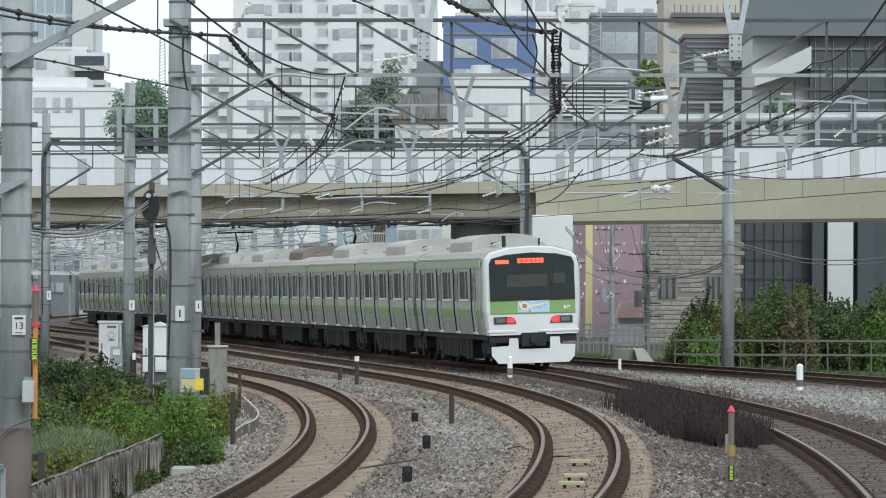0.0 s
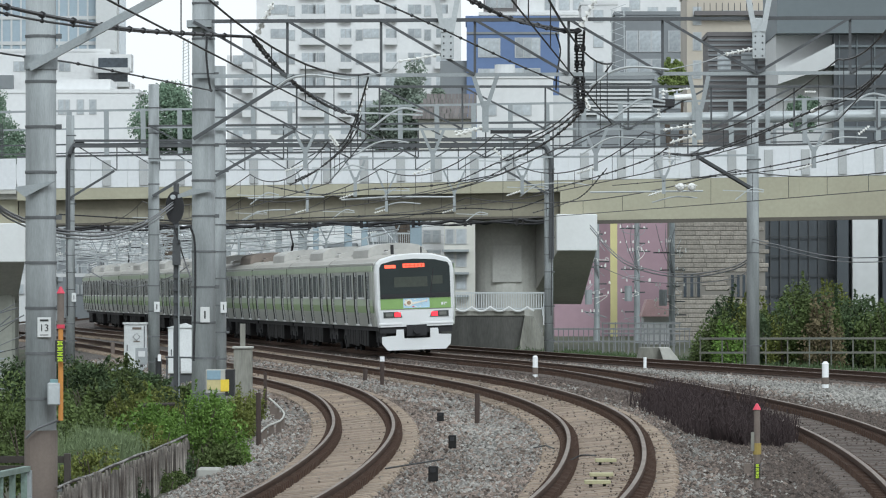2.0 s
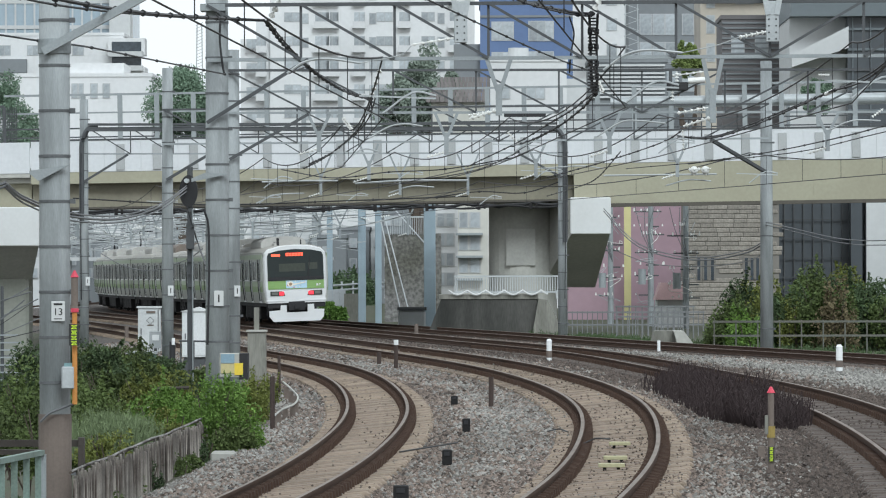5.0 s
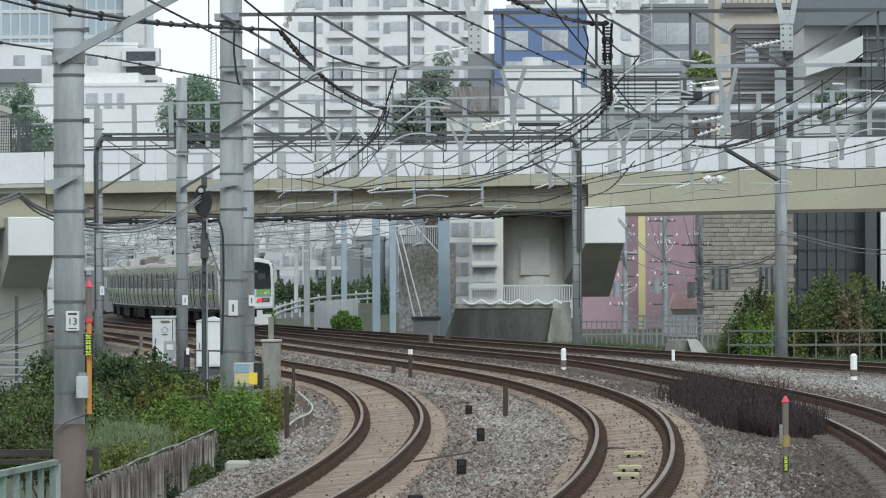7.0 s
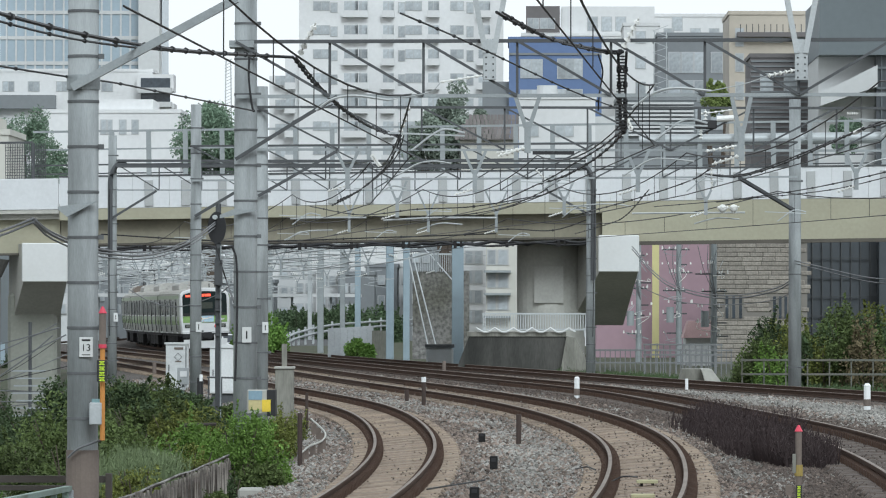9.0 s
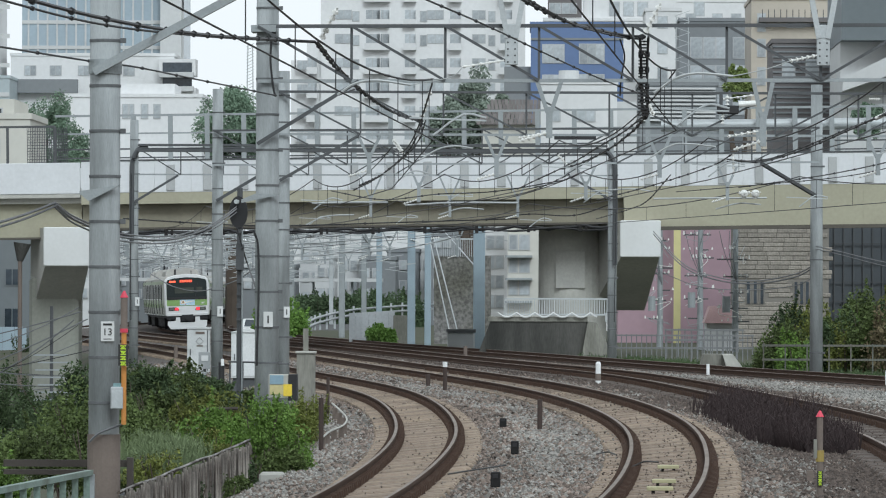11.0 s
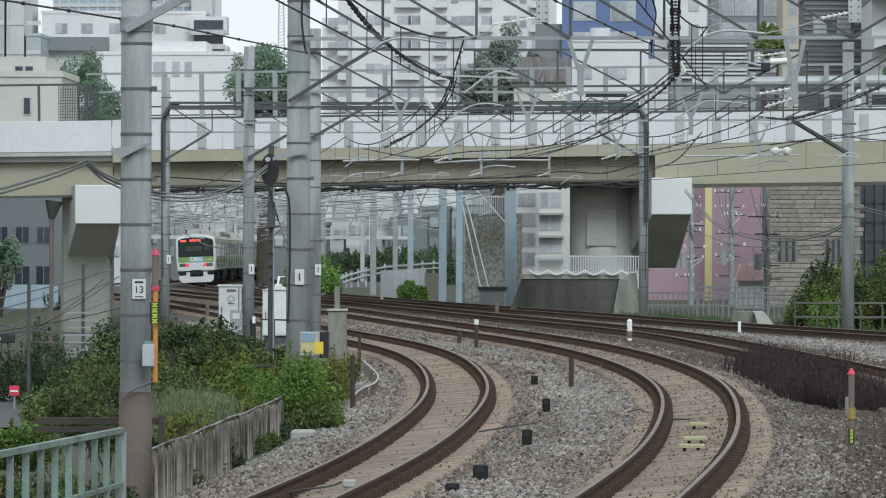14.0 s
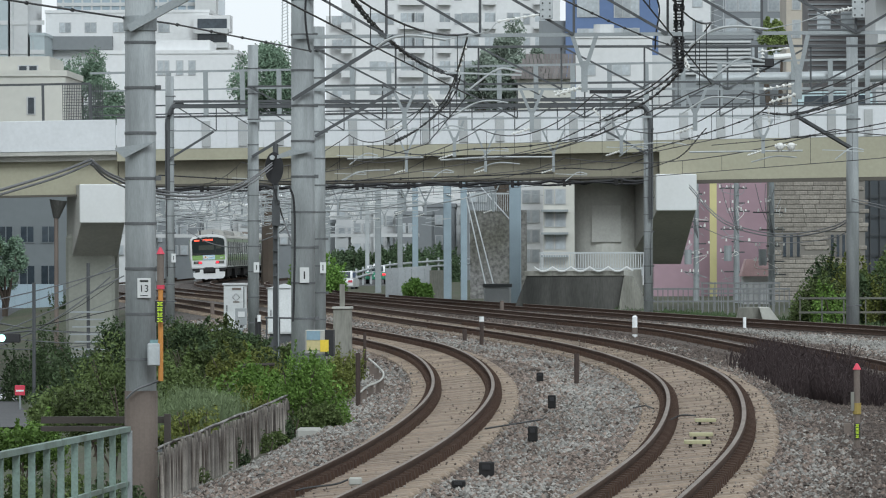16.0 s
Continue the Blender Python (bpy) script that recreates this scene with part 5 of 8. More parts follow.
W_STONE = mat("rough_stone_block", (0.275, 0.250, 0.218), 0.9, rand=0.22, vary=0.3, grain=1.2, bump=0.6)
W_GLASS = wall_mat("pale_blue_glass_facade", (0.36, 0.44, 0.50), rough=0.25)
ROOF_TILE = mat("grey_roof_tiles", (0.21, 0.19, 0.185), 0.8, rand=0.3, grain=2)
W_YELLOW = wall_mat("pale_yellow_paint", (0.66, 0.60, 0.30))
MORTAR = wall_mat("stone_joint", (0.20, 0.185, 0.165))
WIN_FRAME = mat("window_frame_grey", (0.45, 0.46, 0.465), 0.5)


def block(name, label, x0, x1, y, depth, z0, z1, material, category="building", roof=0.35):
    """A building's body with a parapet round its roof."""
    b = thing(name, label=label, category=category)
    part("wall", boxes((x0, x1, y, y + depth, z0, z1)), material, b)
    if roof:
        part("roof", boxes((x0 - 0.1, x1 + 0.1, y - 0.1, y + depth + 0.1, z1, z1 + roof)), material, b)
    return b


class Facade:
    """Puts windows and balconies on a front that faces the line."""

    def __init__(self, building, y):
        self.b, self.y, self.made, self.frame = building, y, {}, WIN_FRAME

    def window(self, x, z, w, h, panes=2):
        key = (round(w, 2), round(h, 2), panes)
        if key in self.made:
            first = self.made[key]
            c = twin(first, Matrix.Translation((x, self.y, z)), self.b)
            for o in first.children:
                twin(o, o.matrix_basis.copy(), c)
            return
        f = part("window", boxes((-w / 2 - 0.06, w / 2 + 0.06, -0.06, 0.02, -h / 2 - 0.06, h / 2 + 0.06)), self.frame, self.b)
        f.matrix_basis = Matrix.Translation((x, self.y, z))
        for i in range(panes):
            a = -w / 2 + w * i / panes
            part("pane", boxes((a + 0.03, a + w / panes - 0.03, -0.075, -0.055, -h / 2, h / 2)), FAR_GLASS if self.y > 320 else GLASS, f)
        self.made[key] = f

    def balcony(self, x, z, w, h):
        key = ("b", round(w, 2), round(h, 2))
        if key in self.made:
            first = self.made[key]
            c = twin(first, Matrix.Translation((x, self.y, z)), self.b)
            for o in first.children:
                twin(o, o.matrix_basis.copy(), c)
            return
        f = part("balcony", boxes((-w / 2, w / 2, -0.9, 0.0, -h / 2 - 0.12, -h / 2), (-w / 2, w / 2, -0.9, -0.8, -h / 2, -h / 2 + h * 0.36), (w / 2 - 0.08, w / 2, -0.9, 0, -h / 2, h / 2)), W_WHITE, self.b, "white balcony with solid rail")
        f.matrix_basis = Matrix.Translation((x, self.y, z))
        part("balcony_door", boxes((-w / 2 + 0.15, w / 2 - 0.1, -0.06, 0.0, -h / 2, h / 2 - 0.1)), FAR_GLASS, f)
        part("balcony_jamb", boxes((-0.05, 0.05, -0.09, -0.06, -h / 2, h / 2 - 0.1)), WIN_FRAME, f)
        self.made[key] = f


# white apartment block
apt = block("apartment_building", "white apartment block with rows of windows and balconies", -24.933, -0.8, 600, 16, -2, 43, W_WHITE)
part("wing", boxes((-28.467, -24.8, 601, 614, -2, 30.217)), W_WHITE, apt, "lower white wing")
part("wing", boxes((-26.6, -24.8, 600.5, 612, -2, 32.617)), W_WHITE, apt)
fa = Facade(apt, 600)
for row in range(7):
    z = 35.283 + 2.84 - row * 2.84
    for x, w in ((-22.267, 1.9), (-11.4, 1.9), (-6.267, 1.5)):
        fa.window(x, z + 0.3, w, 1.0)
    for x, w in ((-18.8, 1.9), (-17.6, 1.7), (-14.4, 1.5), (-9.067, 1.5), (-3.067, 1.6)):
        fa.balcony(x, z, w, 1.9)
    fa.window(-12.8, z + 0.1, 0.75, 1.2, 1), fa.window(-4.733, z + 0.1, 0.75, 1.2, 1), fa.window(-20.8, z + 0.1, 0.75, 1.1, 1)
    if row > 2:
        fa.window(-27.067, z, 1.2, 1.0), fa.balcony(-25.933, z, 1.3, 1.9)

# towers and white blocks at the far side
tw = block("glass_tower", "pale blue glass office tower in haze", -72.32, -50.08, 720, 25, -2, 70, W_GLASS)
fa = Facade(tw, 720)
for i in range(16):
    part("mullion", boxes((-71.52 + 1.35 * i, -71.52 + 1.35 * i + 0.25, 719.8, 720.0, 35.79, 70)), W_PALE, tw)
for i in range(5):
    part("spandrel", boxes((-72.32, -50.08, 719.85, 720.0, 37.23 + 3.6 * i, 37.23 + 3.6 * i + 0.5)), W_PALE, tw)
part("core", boxes((-52.48, -49.52, 717, 722, -2, 72)), W_PALE, tw, "pale grey corner core")
wb = block("white_block", "white residential block with set-back balconies", -61.6, -42.267, 600, 14, -2, 30.617, W_WHITE)
part("terrace", boxes((-44.933, -39.467, 597, 602, -2, 26.75), (-43.933, -39.6, 598, 602, 28.217, 30.217)), W_WHITE, wb, "stepped white terrace")
part("roof_band", boxes((-61.267, -53.6, 598.8, 600, 26.217, 27.817)), W_GREY, wb, "slate grey roof band")
fa = Facade(wb, 600)
for x, z in ((-59.267, 28.883), (-56.267, 28.883), (-52.933, 28.883), (-50.267, 28.883), (-47.6, 28.883), (-48.267, 26.75), (-46.6, 26.75)):
    fa.window(x, z, 1.3, 1.1)
for z in (29.083, 27.417):
    part("balcony", boxes((-43.733, -39.733, 596.2, 598, z - 1.1, z - 0.5)), W_PALE, wb)
    # Dark sheet put in as the shade of the balcony recess.
    part("balcony_shade", boxes((-43.467, -40, 597.9, 598.0, z - 0.5, z + 0.7)), GLASS, wb)
lb = block("white_house", "low white house with small windows behind the bridge", -44.213, -31.147, 480, 12, -2, 21.07, W_WHITE)
part("upper_floor", boxes((-40.747, -33.813, 481, 490, 21.07, 22.403)), W_WHITE, lb)
fa = Facade(lb, 480)
for x, w in ((-38.4, 0.5), (-36.587, 0.6), (-35.413, 0.6), (-37.813, 0.4)):
    fa.window(x, 19.737, w, 1.3, 1)
# Tower fronts washed out to blue-grey; the haze is only in this colour.
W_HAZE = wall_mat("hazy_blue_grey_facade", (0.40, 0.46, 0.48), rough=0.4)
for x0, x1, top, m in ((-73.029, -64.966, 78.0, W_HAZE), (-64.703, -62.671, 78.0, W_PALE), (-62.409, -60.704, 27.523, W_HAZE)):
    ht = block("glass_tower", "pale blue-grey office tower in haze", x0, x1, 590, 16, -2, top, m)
    for k in range(6):
        part("floor_band", boxes((x0, x1, 589.9, 589.99, 22.0 + 3.4 * k, 22.5 + 3.4 * k)), W_PALE, ht)
    for k in range(int((x1 - x0) / 1.1)):
        part("mullion", boxes((x0 + 1.1 * k + 0.3, x0 + 1.1 * k + 0.42, 589.92, 589.99, 18, min(top, 42) - 0.6)), STEEL_PALE, ht)
hb = block("cream_house", "cream rendered house with small dark windows", -37.133, -29.633, 300, 10, -3, 12.75, W_CREAM)
part("upper_floor", boxes((-37.133, -30.633, 300.5, 309, 12.75, 13.95)), W_CREAM, hb)
fa = Facade(hb, 300)
for x, z in ((-31.667, 11.017), (-33.8, 11.017), (-35.8, 11.017)):
    fa.window(x, z, 0.42, 0.95, 1)
fa = Facade(hb, 300.5)
for x, z in ((-31.6, 13.15), (-32.2, 13.15), (-34.133, 13.15)):
    fa.window(x, z, 0.5, 0.45, 1)

# lattice mast on a roof
mast = thing("lattice_mast", label="thin steel lattice aerial mast in haze", category="mast")
for k in (-1, 1):
    part("leg", beam(bmesh.new(), (-31.049 + k * 0.7, 560, 0), (-31.049 + k * 0.25, 560, 30.101), 0.12), STEEL_PALE, mast)
for k in range(14):
    z = 25.123 + k * 0.36
    part("brace", beam(bmesh.new(), (-31.049 - 0.4, 560, z), (-31.049 + 0.4, 560, z + 0.36), 0.06), STEEL_PALE, mast)

# blue building and its neighbours
bb = block("blue_building", "blue-tiled building with wide windows", -0.107, 8.64, 480, 14, -2, 27.95, W_BLUE)
part("side_wall", boxes((-2.613, 0, 481, 494, -2, 24.11)), W_GREY, bb, "grey side wall")
fa = Facade(bb, 480)
for z in (25.283, 22.403):
    fa.window(2.027, z, 2.0, 1.7, 2), fa.window(5.653, z, 2.3, 1.8, 3)
part("band", boxes((-0.107, 8.64, 479.9, 480, 26.563, 26.777)), W_GREY, bb)
rb = block("brick_building", "reddish brick building with white upper storey", 1.307, 13.44, 560, 12, -2, 32.714, W_WHITE)
part("brick_panel", boxes((1.742, 5.476, 559.8, 560, 33.088, 36)), W_BROWN, rb, "reddish brick panel")
part("top_storey", boxes((5.662, 15.929, 560.5, 570, 32.714, 36)), W_WHITE, rb)
fa = Facade(rb, 560.5)
for x in (9.084, 10.64, 12.196, 18.418):
    fa.window(x, 34.083, 1.1, 1.5, 1)
fa = Facade(rb, 559.8)
fa.window(4.107, 34.083, 1.6, 1.1, 2), fa.window(2.551, 34.083, 1.2, 1.1, 2)
wh = block("white_house", "small white house with a water tank on its roof", 0.711, 6.711, 400, 10, -2, 19.061, W_WHITE)
part("tank", rod(bmesh.new(), (2.933, 402, 19.061), (2.933, 402, 20.217), 0.85, 0.8, seg=16), W_PALE, wh, "pale rooftop tank")
part("lower_wing", boxes((6.711, 10.044, 400.5, 408, -2, 17.728)), W_PALE, wh)
fa = Facade(wh, 400)
fa.window(4.267, 16.617, 1.4, 0.9, 2), fa.window(1.822, 16.617, 0.8, 0.9, 1)
th = block("tiled_house", "house with a grey tiled gable roof", -3.758, 0.338, 380, 8, -2, 15.354, W_CREAM, roof=0)
bm = bmesh.new()
for a in range(14):
    for r in range(5):
        u0, u1 = a / 14, (a + 1) / 14
        f0, f1 = r / 5, (r + 1) / 5
        x0, x1 = -4.138, 0.676
        inset = 1.3
        xa, xb = x0 + inset * f0 + (x1 - x0 - inset * f0) * u0, x0 + inset * f0 + (x1 - x0 - inset * f0) * u1
        z = 15.186 + 1.9 * f0
        box(bm, xa + 0.02, xb - 0.02, 379.4 + 2.4 * f0, 379.9 + 2.4 * f1, z, z + 0.42)
part("tile_roof", bm, ROOF_TILE, th, "grey pantile roof slope")
gb = block("grey_building", "tall grey building with narrow windows", 14.5, 22.111, 500, 14, -2, 29.461, W_GREY)
fa = Facade(gb, 500)
for z in (26.85, 24.072, 21.294):
    for x in (16.167, 17.444, 18.667, 20.333):
        fa.window(x, z, 1.1, 2.0, 1)
wc = block("white_tower", "plain white narrow tower block", 12.06, 15.84, 540, 12, -2, 32.71, W_WHITE)
fa = Facade(wc, 540)
for z in (31.51, 28.81, 26.11):
    fa.window(13.86, z, 1.0, 1.2, 1)
wt = block("white_building", "white upper block with a flat roof", 16.498, 24.876, 580, 12, -2, 36, W_WHITE)
fa = Facade(wt, 580)
for x in (18.109, 21.138, 23.264):
    fa.window(x, 34.186, 1.1, 0.9, 1)
lt = thing("lattice_tower", label="grey steel lattice tower between buildings", category="tower")
for k in (-1, 1):
    part("leg", beam(bmesh.new(), (13.891 + k * 0.9, 470, -2), (13.891 + k * 0.55, 470, 28.252), 0.09), STEEL_PALE, lt)
for k in range(22):
    z = 17.808 + k * 0.5
    s = 1 if k % 2 else -1
    part("brace", beam(bmesh.new(), (13.891 - s * 0.7, 470, z), (13.891 + s * 0.7, 470, z + 0.5), 0.05), STEEL_PALE, lt)
ln = block("louvred_building", "grey building with horizontal louvres", 7.64, 13.12, 360, 10, -2, 17.31, W_GREY)
for k in range(9):
    part("louvre", boxes((7.76, 13, 359.75, 360, 14.79 + 0.28 * k, 14.79 + 0.28 * k + 0.14)), W_PALE, ln)
tb = block("tan_building", "tan tiled apartment building with balcony rails", 20.262, 28.513, 470, 14, -2, 29.819, W_TAN)
fa = Facade(tb, 470)
for z in (27.73, 25.38, 22.769):
    fa.window(21.202, z, 0.7, 1.6, 1), fa.window(24.336, z, 1.6, 0.9, 2), fa.window(26.947, z, 1.4, 0.9, 2)
part("balcony", boxes((20.941, 27.887, 468.9, 470, 27.73, 28.148)), W_BROWN, tb)
for k in range(12):
    part("baluster", boxes((21.202 + 0.56 * k, 21.202 + 0.56 * k + 0.07, 468.9, 469, 28.148, 28.879)), STEEL_DARK, tb)
nb = block("brown_building", "brown brick low building with a flat roof", 19.88, 24.64, 420, 10, -2, 23.35, W_BROWN)
fa = Facade(nb, 420)
fa.window(21.187, 21.297, 1.0, 1.4, 1), fa.window(23.147, 21.297, 1.0, 1.4, 1)
for k in range(15):
    part("course", boxes((19.88, 24.64, 419.9, 420, 17.097 + 0.42 * k, 17.097 + 0.42 * k + 0.14)), W_GREY, nb)
W_SLATE = wall_mat("slate_blue_cladding", (0.135, 0.160, 0.172), rough=0.5)
db = block("modern_building", "dark glass modern building with grey slanted cladding", 28.8, 43.378, 400, 20, -2, 22.839, W_DARK)
part("upper_cladding", boxes((24.267, 43.378, 399.0, 418, 22.528, 27.061)), W_SLATE, db, "slate-grey metal cladding")
part("slanted_fascia", prism([(24.356, 19.506), (28.8, 21.728), (28.8, 20.039), (24.356, 18.528)], 398.8, 404), W_PALE, db, "pale slanted fascia")
part("slanted_wall", boxes((24.356, 28.889, 402, 416, -2, 22.528)), W_PALE, db)
for k in range(5):
    part("floor_band", boxes((28.8, 43.378, 399.8, 400, 15.061 + 1.6 * k, 15.061 + 1.6 * k + 0.18)), W_SLATE, db)
for k in range(10):
    part("mullion", boxes((29.156 + 1.4 * k, 29.156 + 1.4 * k + 0.08, 399.7, 399.8, -2, 22.528)), W_SLATE, db)

# under the bridge, beyond the fence
pk = block("pink_building", "mauve pink rendered building under the bridge", 5.1, 12.7, 300, 10, -2, 9.5, W_PINK)
part("downpipe", boxes((8.344, 8.741, 297.8, 298.2, -2, 9)), W_YELLOW, pk, "pale yellow column")
sb = block("stone_building", "building faced with rough grey-brown stone blocks", 11.367, 16.248, 278, 12, -2, 8.5, MORTAR)
rng = random.Random(9)
shapes = []
for w in (0.7, 1.1, 1.6):
    bm = boxes((0.008, w - 0.008, -0.06, 0.02, 0.010, 0.24), bevel=0.03)
    me = bpy.data.meshes.new("stone_block")
    bm.to_mesh(me)
    bm.free()
    me.materials.append(W_STONE)
    shapes.append((w, me))
for r in range(33):
    z = -1.4 + 0.25 * r
    x = 11.367 - rng.uniform(0, 0.3)
    while x < 15.5:
        w, me = rng.choice(shapes[:2] if x > 14.4 else shapes)
        slot = any(abs(x + w / 2 - c) < 0.24 for c in (11.861, 12.232, 12.603, 14.456, 14.765, 15.074)) and 1.856 < z < 3.215
        if not slot:
            ob = new("stone_block", me)
            ob.parent = sb
            ob.matrix_basis = Matrix.Translation((x, 278, z))
        x += w
fa = Facade(sb, 278)
fa.frame = MORTAR
for x in (11.861, 12.232, 12.603, 14.456, 14.765, 15.074):
    fa.window(x, 2.597, 0.22, 1.2, 1)
ud = block("glass_building", "dark glazed ground floor with white square columns", 16.884, 29.516, 291, 10, -2, 8.5, W_DARK)
part("column", boxes((21.847, 23.297, 289, 290.4, -2, 8)), W_PALE, ud, "pale grey square column")
part("column", boxes((23.554, 24.521, 289, 290.4, -2, 8)), W_DARK, ud)
part("column", boxes((20.977, 21.621, 289, 290.4, -2, 8)), W_DARK, ud)
for k in range(9):
    part("glazing_bar", boxes((17.271 + 0.55 * k, 17.271 + 0.55 * k + 0.06, 290.8, 291, -1, 6.5)), STEEL_DARK, ud)
for k in range(5):
    part("glazing_bar", boxes((17.11, 20.977, 290.75, 290.8, 1.0 + 1.1 * k, 1.06 + 1.1 * k)), STEEL_DARK, ud)
rh = block("small_house", "small white house with a red metal roof", 8.812, 10.228, 255, 4, -2, 1.103, W_PALE, roof=0)
part("red_roof", prism([(8.67, 1.047), (10.37, 1.047), (10.087, 1.897), (8.953, 1.897)], 254.6, 258), mat("faded_red_roof", (0.46, 0.30, 0.30), 0.7), rh)
yb = block("yellow_building", "pale yellow narrow building with balconies", -1.54, 0.66, 330, 10, -2, 10, W_CREAM)
fa = Facade(yb, 330)
for z in (5.87, 4.403, 2.937):
    fa.window(-1.173, z, 0.5, 0.9, 1), fa.window(-0.44, z, 0.6, 0.9, 1)
    part("balcony", boxes((-1.687, 0.073, 329.2, 330, z - 1.0, z - 0.85)), STEEL, yb)
gk = block("grey_block", "grey slab block beyond the bridge", -3.373, -1.61, 345, 10, -2, 10, W_WHITE)
fa = Facade(gk, 345)
for z in (6.03, 4.688, 3.347, 2.005):
    fa.window(-2.76, z, 0.5, 0.8, 1), fa.window(-2.147, z, 0.5, 0.8, 1)
rw = thing("retaining_wall", label="dark rubble retaining wall topped by a white fence", category="wall")
part("wall", boxes((-5.504, -2.304, 288, 291, -1, 4.654)), mat("dark_rubble", (0.19, 0.185, 0.18), 0.9, vary=0.6, grain=0.7, stain=0.9, bump=0.8, col2=(0.09, 0.088, 0.07)), rw)
for k in range(22):
    part("bar", boxes((-5.184 + 0.105 * k, -5.184 + 0.105 * k + 0.03, 287.9, 288, 4.59, 5.55)), STEEL_PALE, rw)
part("rail", boxes((-5.248, -2.816, 287.88, 288.02, 5.55, 5.646)), STEEL_PALE, rw)
# grey and pale city far off
rng = random.Random(21)
for k in range(26):
    x = -56.609 + k * 2.15
    h = rng.uniform(5.0, 9.0)
    ob = block("distant_building", "hazy distant city building with window rows", x, x + rng.uniform(2.1, 3.4), 470 + rng.uniform(-8, 18), 8, -2, h, rng.choice((W_PALE, W_GREY, W_PALE, W_GREY)))
    tagged(ob, group="distant buildings")
    fa = Facade(ob, min(v.co.y for v in ob.children[0].data.vertices))
    z = h - 1.2
    while z > 2:
        fa.window(x + 0.6, z, 0.6, 0.8, 1), fa.window(x + 1.5, z, 0.6, 0.8, 1)
        z -= 1.9
st = thing("station_roof", label="long pale platform canopy beyond the bridge", category="canopy")
part("canopy", boxes((-44, -13.053, 445, 449, 3.6, 3.9)), W_PALE, st)
for k in range(9):
    part("column", boxes((-43 + 3.4 * k, -42.8 + 3.4 * k, 446, 446.3, -1, 3.6)), STEEL, st)

# grey-blue fence and greenery at the street below the bridge
sf = thing("street_fence", label="blue-grey sheet fence along the street below", category="fence")
for k in range(12):
    part("panel", boxes((-37.6 + 0.7 * k, -37.6 + 0.7 * k + 0.68, 294 + 0.03 * (k % 2), 294.08, -1.4, 0.5)), STEEL_BLUE, sf)

# Added block: hides the cream wall and supplies the dark under the bridge.
W_BACKDROP = wall_mat("grey_cladding", (0.15, 0.168, 0.175))
gs = block("grey_shop", "added dark grey block filling the gloom under the bridge", -38.0, -29.2, 297, 2.5, -2, 6.3, W_BACKDROP)
fa = Facade(gs, 297)
fa.frame = W_BACKDROP
for k in range(6):
    fa.window(-36.6 + 1.25 * k, 3.4, 0.8, 0.9, 2), fa.window(-36.6 + 1.25 * k, 0.9, 0.9, 1.3, 2)


# ---- plants ----
def leaf_cloud(seed, n, size, lumps):
    """Leaves on and in an uneven clump about one metre across and high; lumps: how many swellings."""
    rng = np.random.default_rng(seed)
    c = rng.uniform((-0.42, -0.42, 0.12), (0.42, 0.42, 0.78), (lumps, 3))
    c[:, 2] *= 1.08 - 1.9 * (c[:, 0] ** 2 + c[:, 1] ** 2)
    r = rng.uniform(0.08, 0.24, lumps)
    k = rng.integers(0, lumps, n)
    d = rng.normal(size=(n, 3))
    d /= np.linalg.norm(d, axis=1)[:, None]
    rad = r[k] * (rng.uniform(0.2, 1.1, n) ** 0.5 + (rng.random(n) < 0.08) * rng.uniform(0.05, 0.3, n))
    p = c[k] + d * rad[:, None]
    m = n // 6
    root, way = rng.integers(0, n, 22), rng.normal(size=(22, 3)) * 0.5 + np.array([0, 0, 1.0])
    sprig = rng.integers(0, 22, m)
    p[:m] = p[root[sprig]] + way[sprig] * rng.uniform(0, 0.2, (m, 1)) * np.array([0.6, 0.6, 0.9]) + rng.normal(0, 0.012, (m, 3))
    p[:, 2] = np.abs(p[:, 2])
    return p, d, rng


def leaf_faces(p, d, rng, size, stretch=1.7):
    n = len(p)
    u = rng.normal(size=(n, 3)) + d * 0.4
    u /= np.linalg.norm(u, axis=1)[:, None]
    w = np.cross(u, rng.normal(size=(n, 3)))
    w /= np.linalg.norm(w, axis=1)[:, None]
    s = size * rng.uniform(0.5, 1.3, (n, 1))
    u, w = u * s * stretch, w * s
    v = np.stack([p - u, p + w * 0.9 + u * 0.1, p + u, p - w * 0.9 + u * 0.1], 1).reshape(-1, 3)
    return v.tolist(), np.arange(4 * n).reshape(n, 4).tolist()


def crown_mesh(name, seed, n, size, lumps, material, sx, sy, sz):
    p, d, rng = leaf_cloud(seed, n, size, lumps)
    p *= np.array([sx, sy, sz])
    v, f = leaf_faces(p, d, rng, size)
    return mesh_from(name, v, f, material)


def bush(x, y, z, w, h, material, label, seed, n=2600, size=0.05, name="shrub", depth=None):
    b = thing(name, pose(x, y, z), label, "shrub", "trackside shrubs")
    ob = new("foliage", crown_mesh("foliage", seed, int(n * 3.4), size * 0.46, 30, material, w, depth or w, h))
    ob.parent = b
    bm = bmesh.new()
    rng = random.Random(seed)
    for _ in range(6):
        rod(bm, (rng.uniform(-0.1, 0.1) * w, rng.uniform(-0.1, 0.1) * w, -0.5), (rng.uniform(-0.4, 0.4) * w, rng.uniform(-0.3, 0.3) * w, h * rng.uniform(0.5, 0.8)), 0.02, 0.008, 5)
    part("stem", bm, BARK, b)
    return b


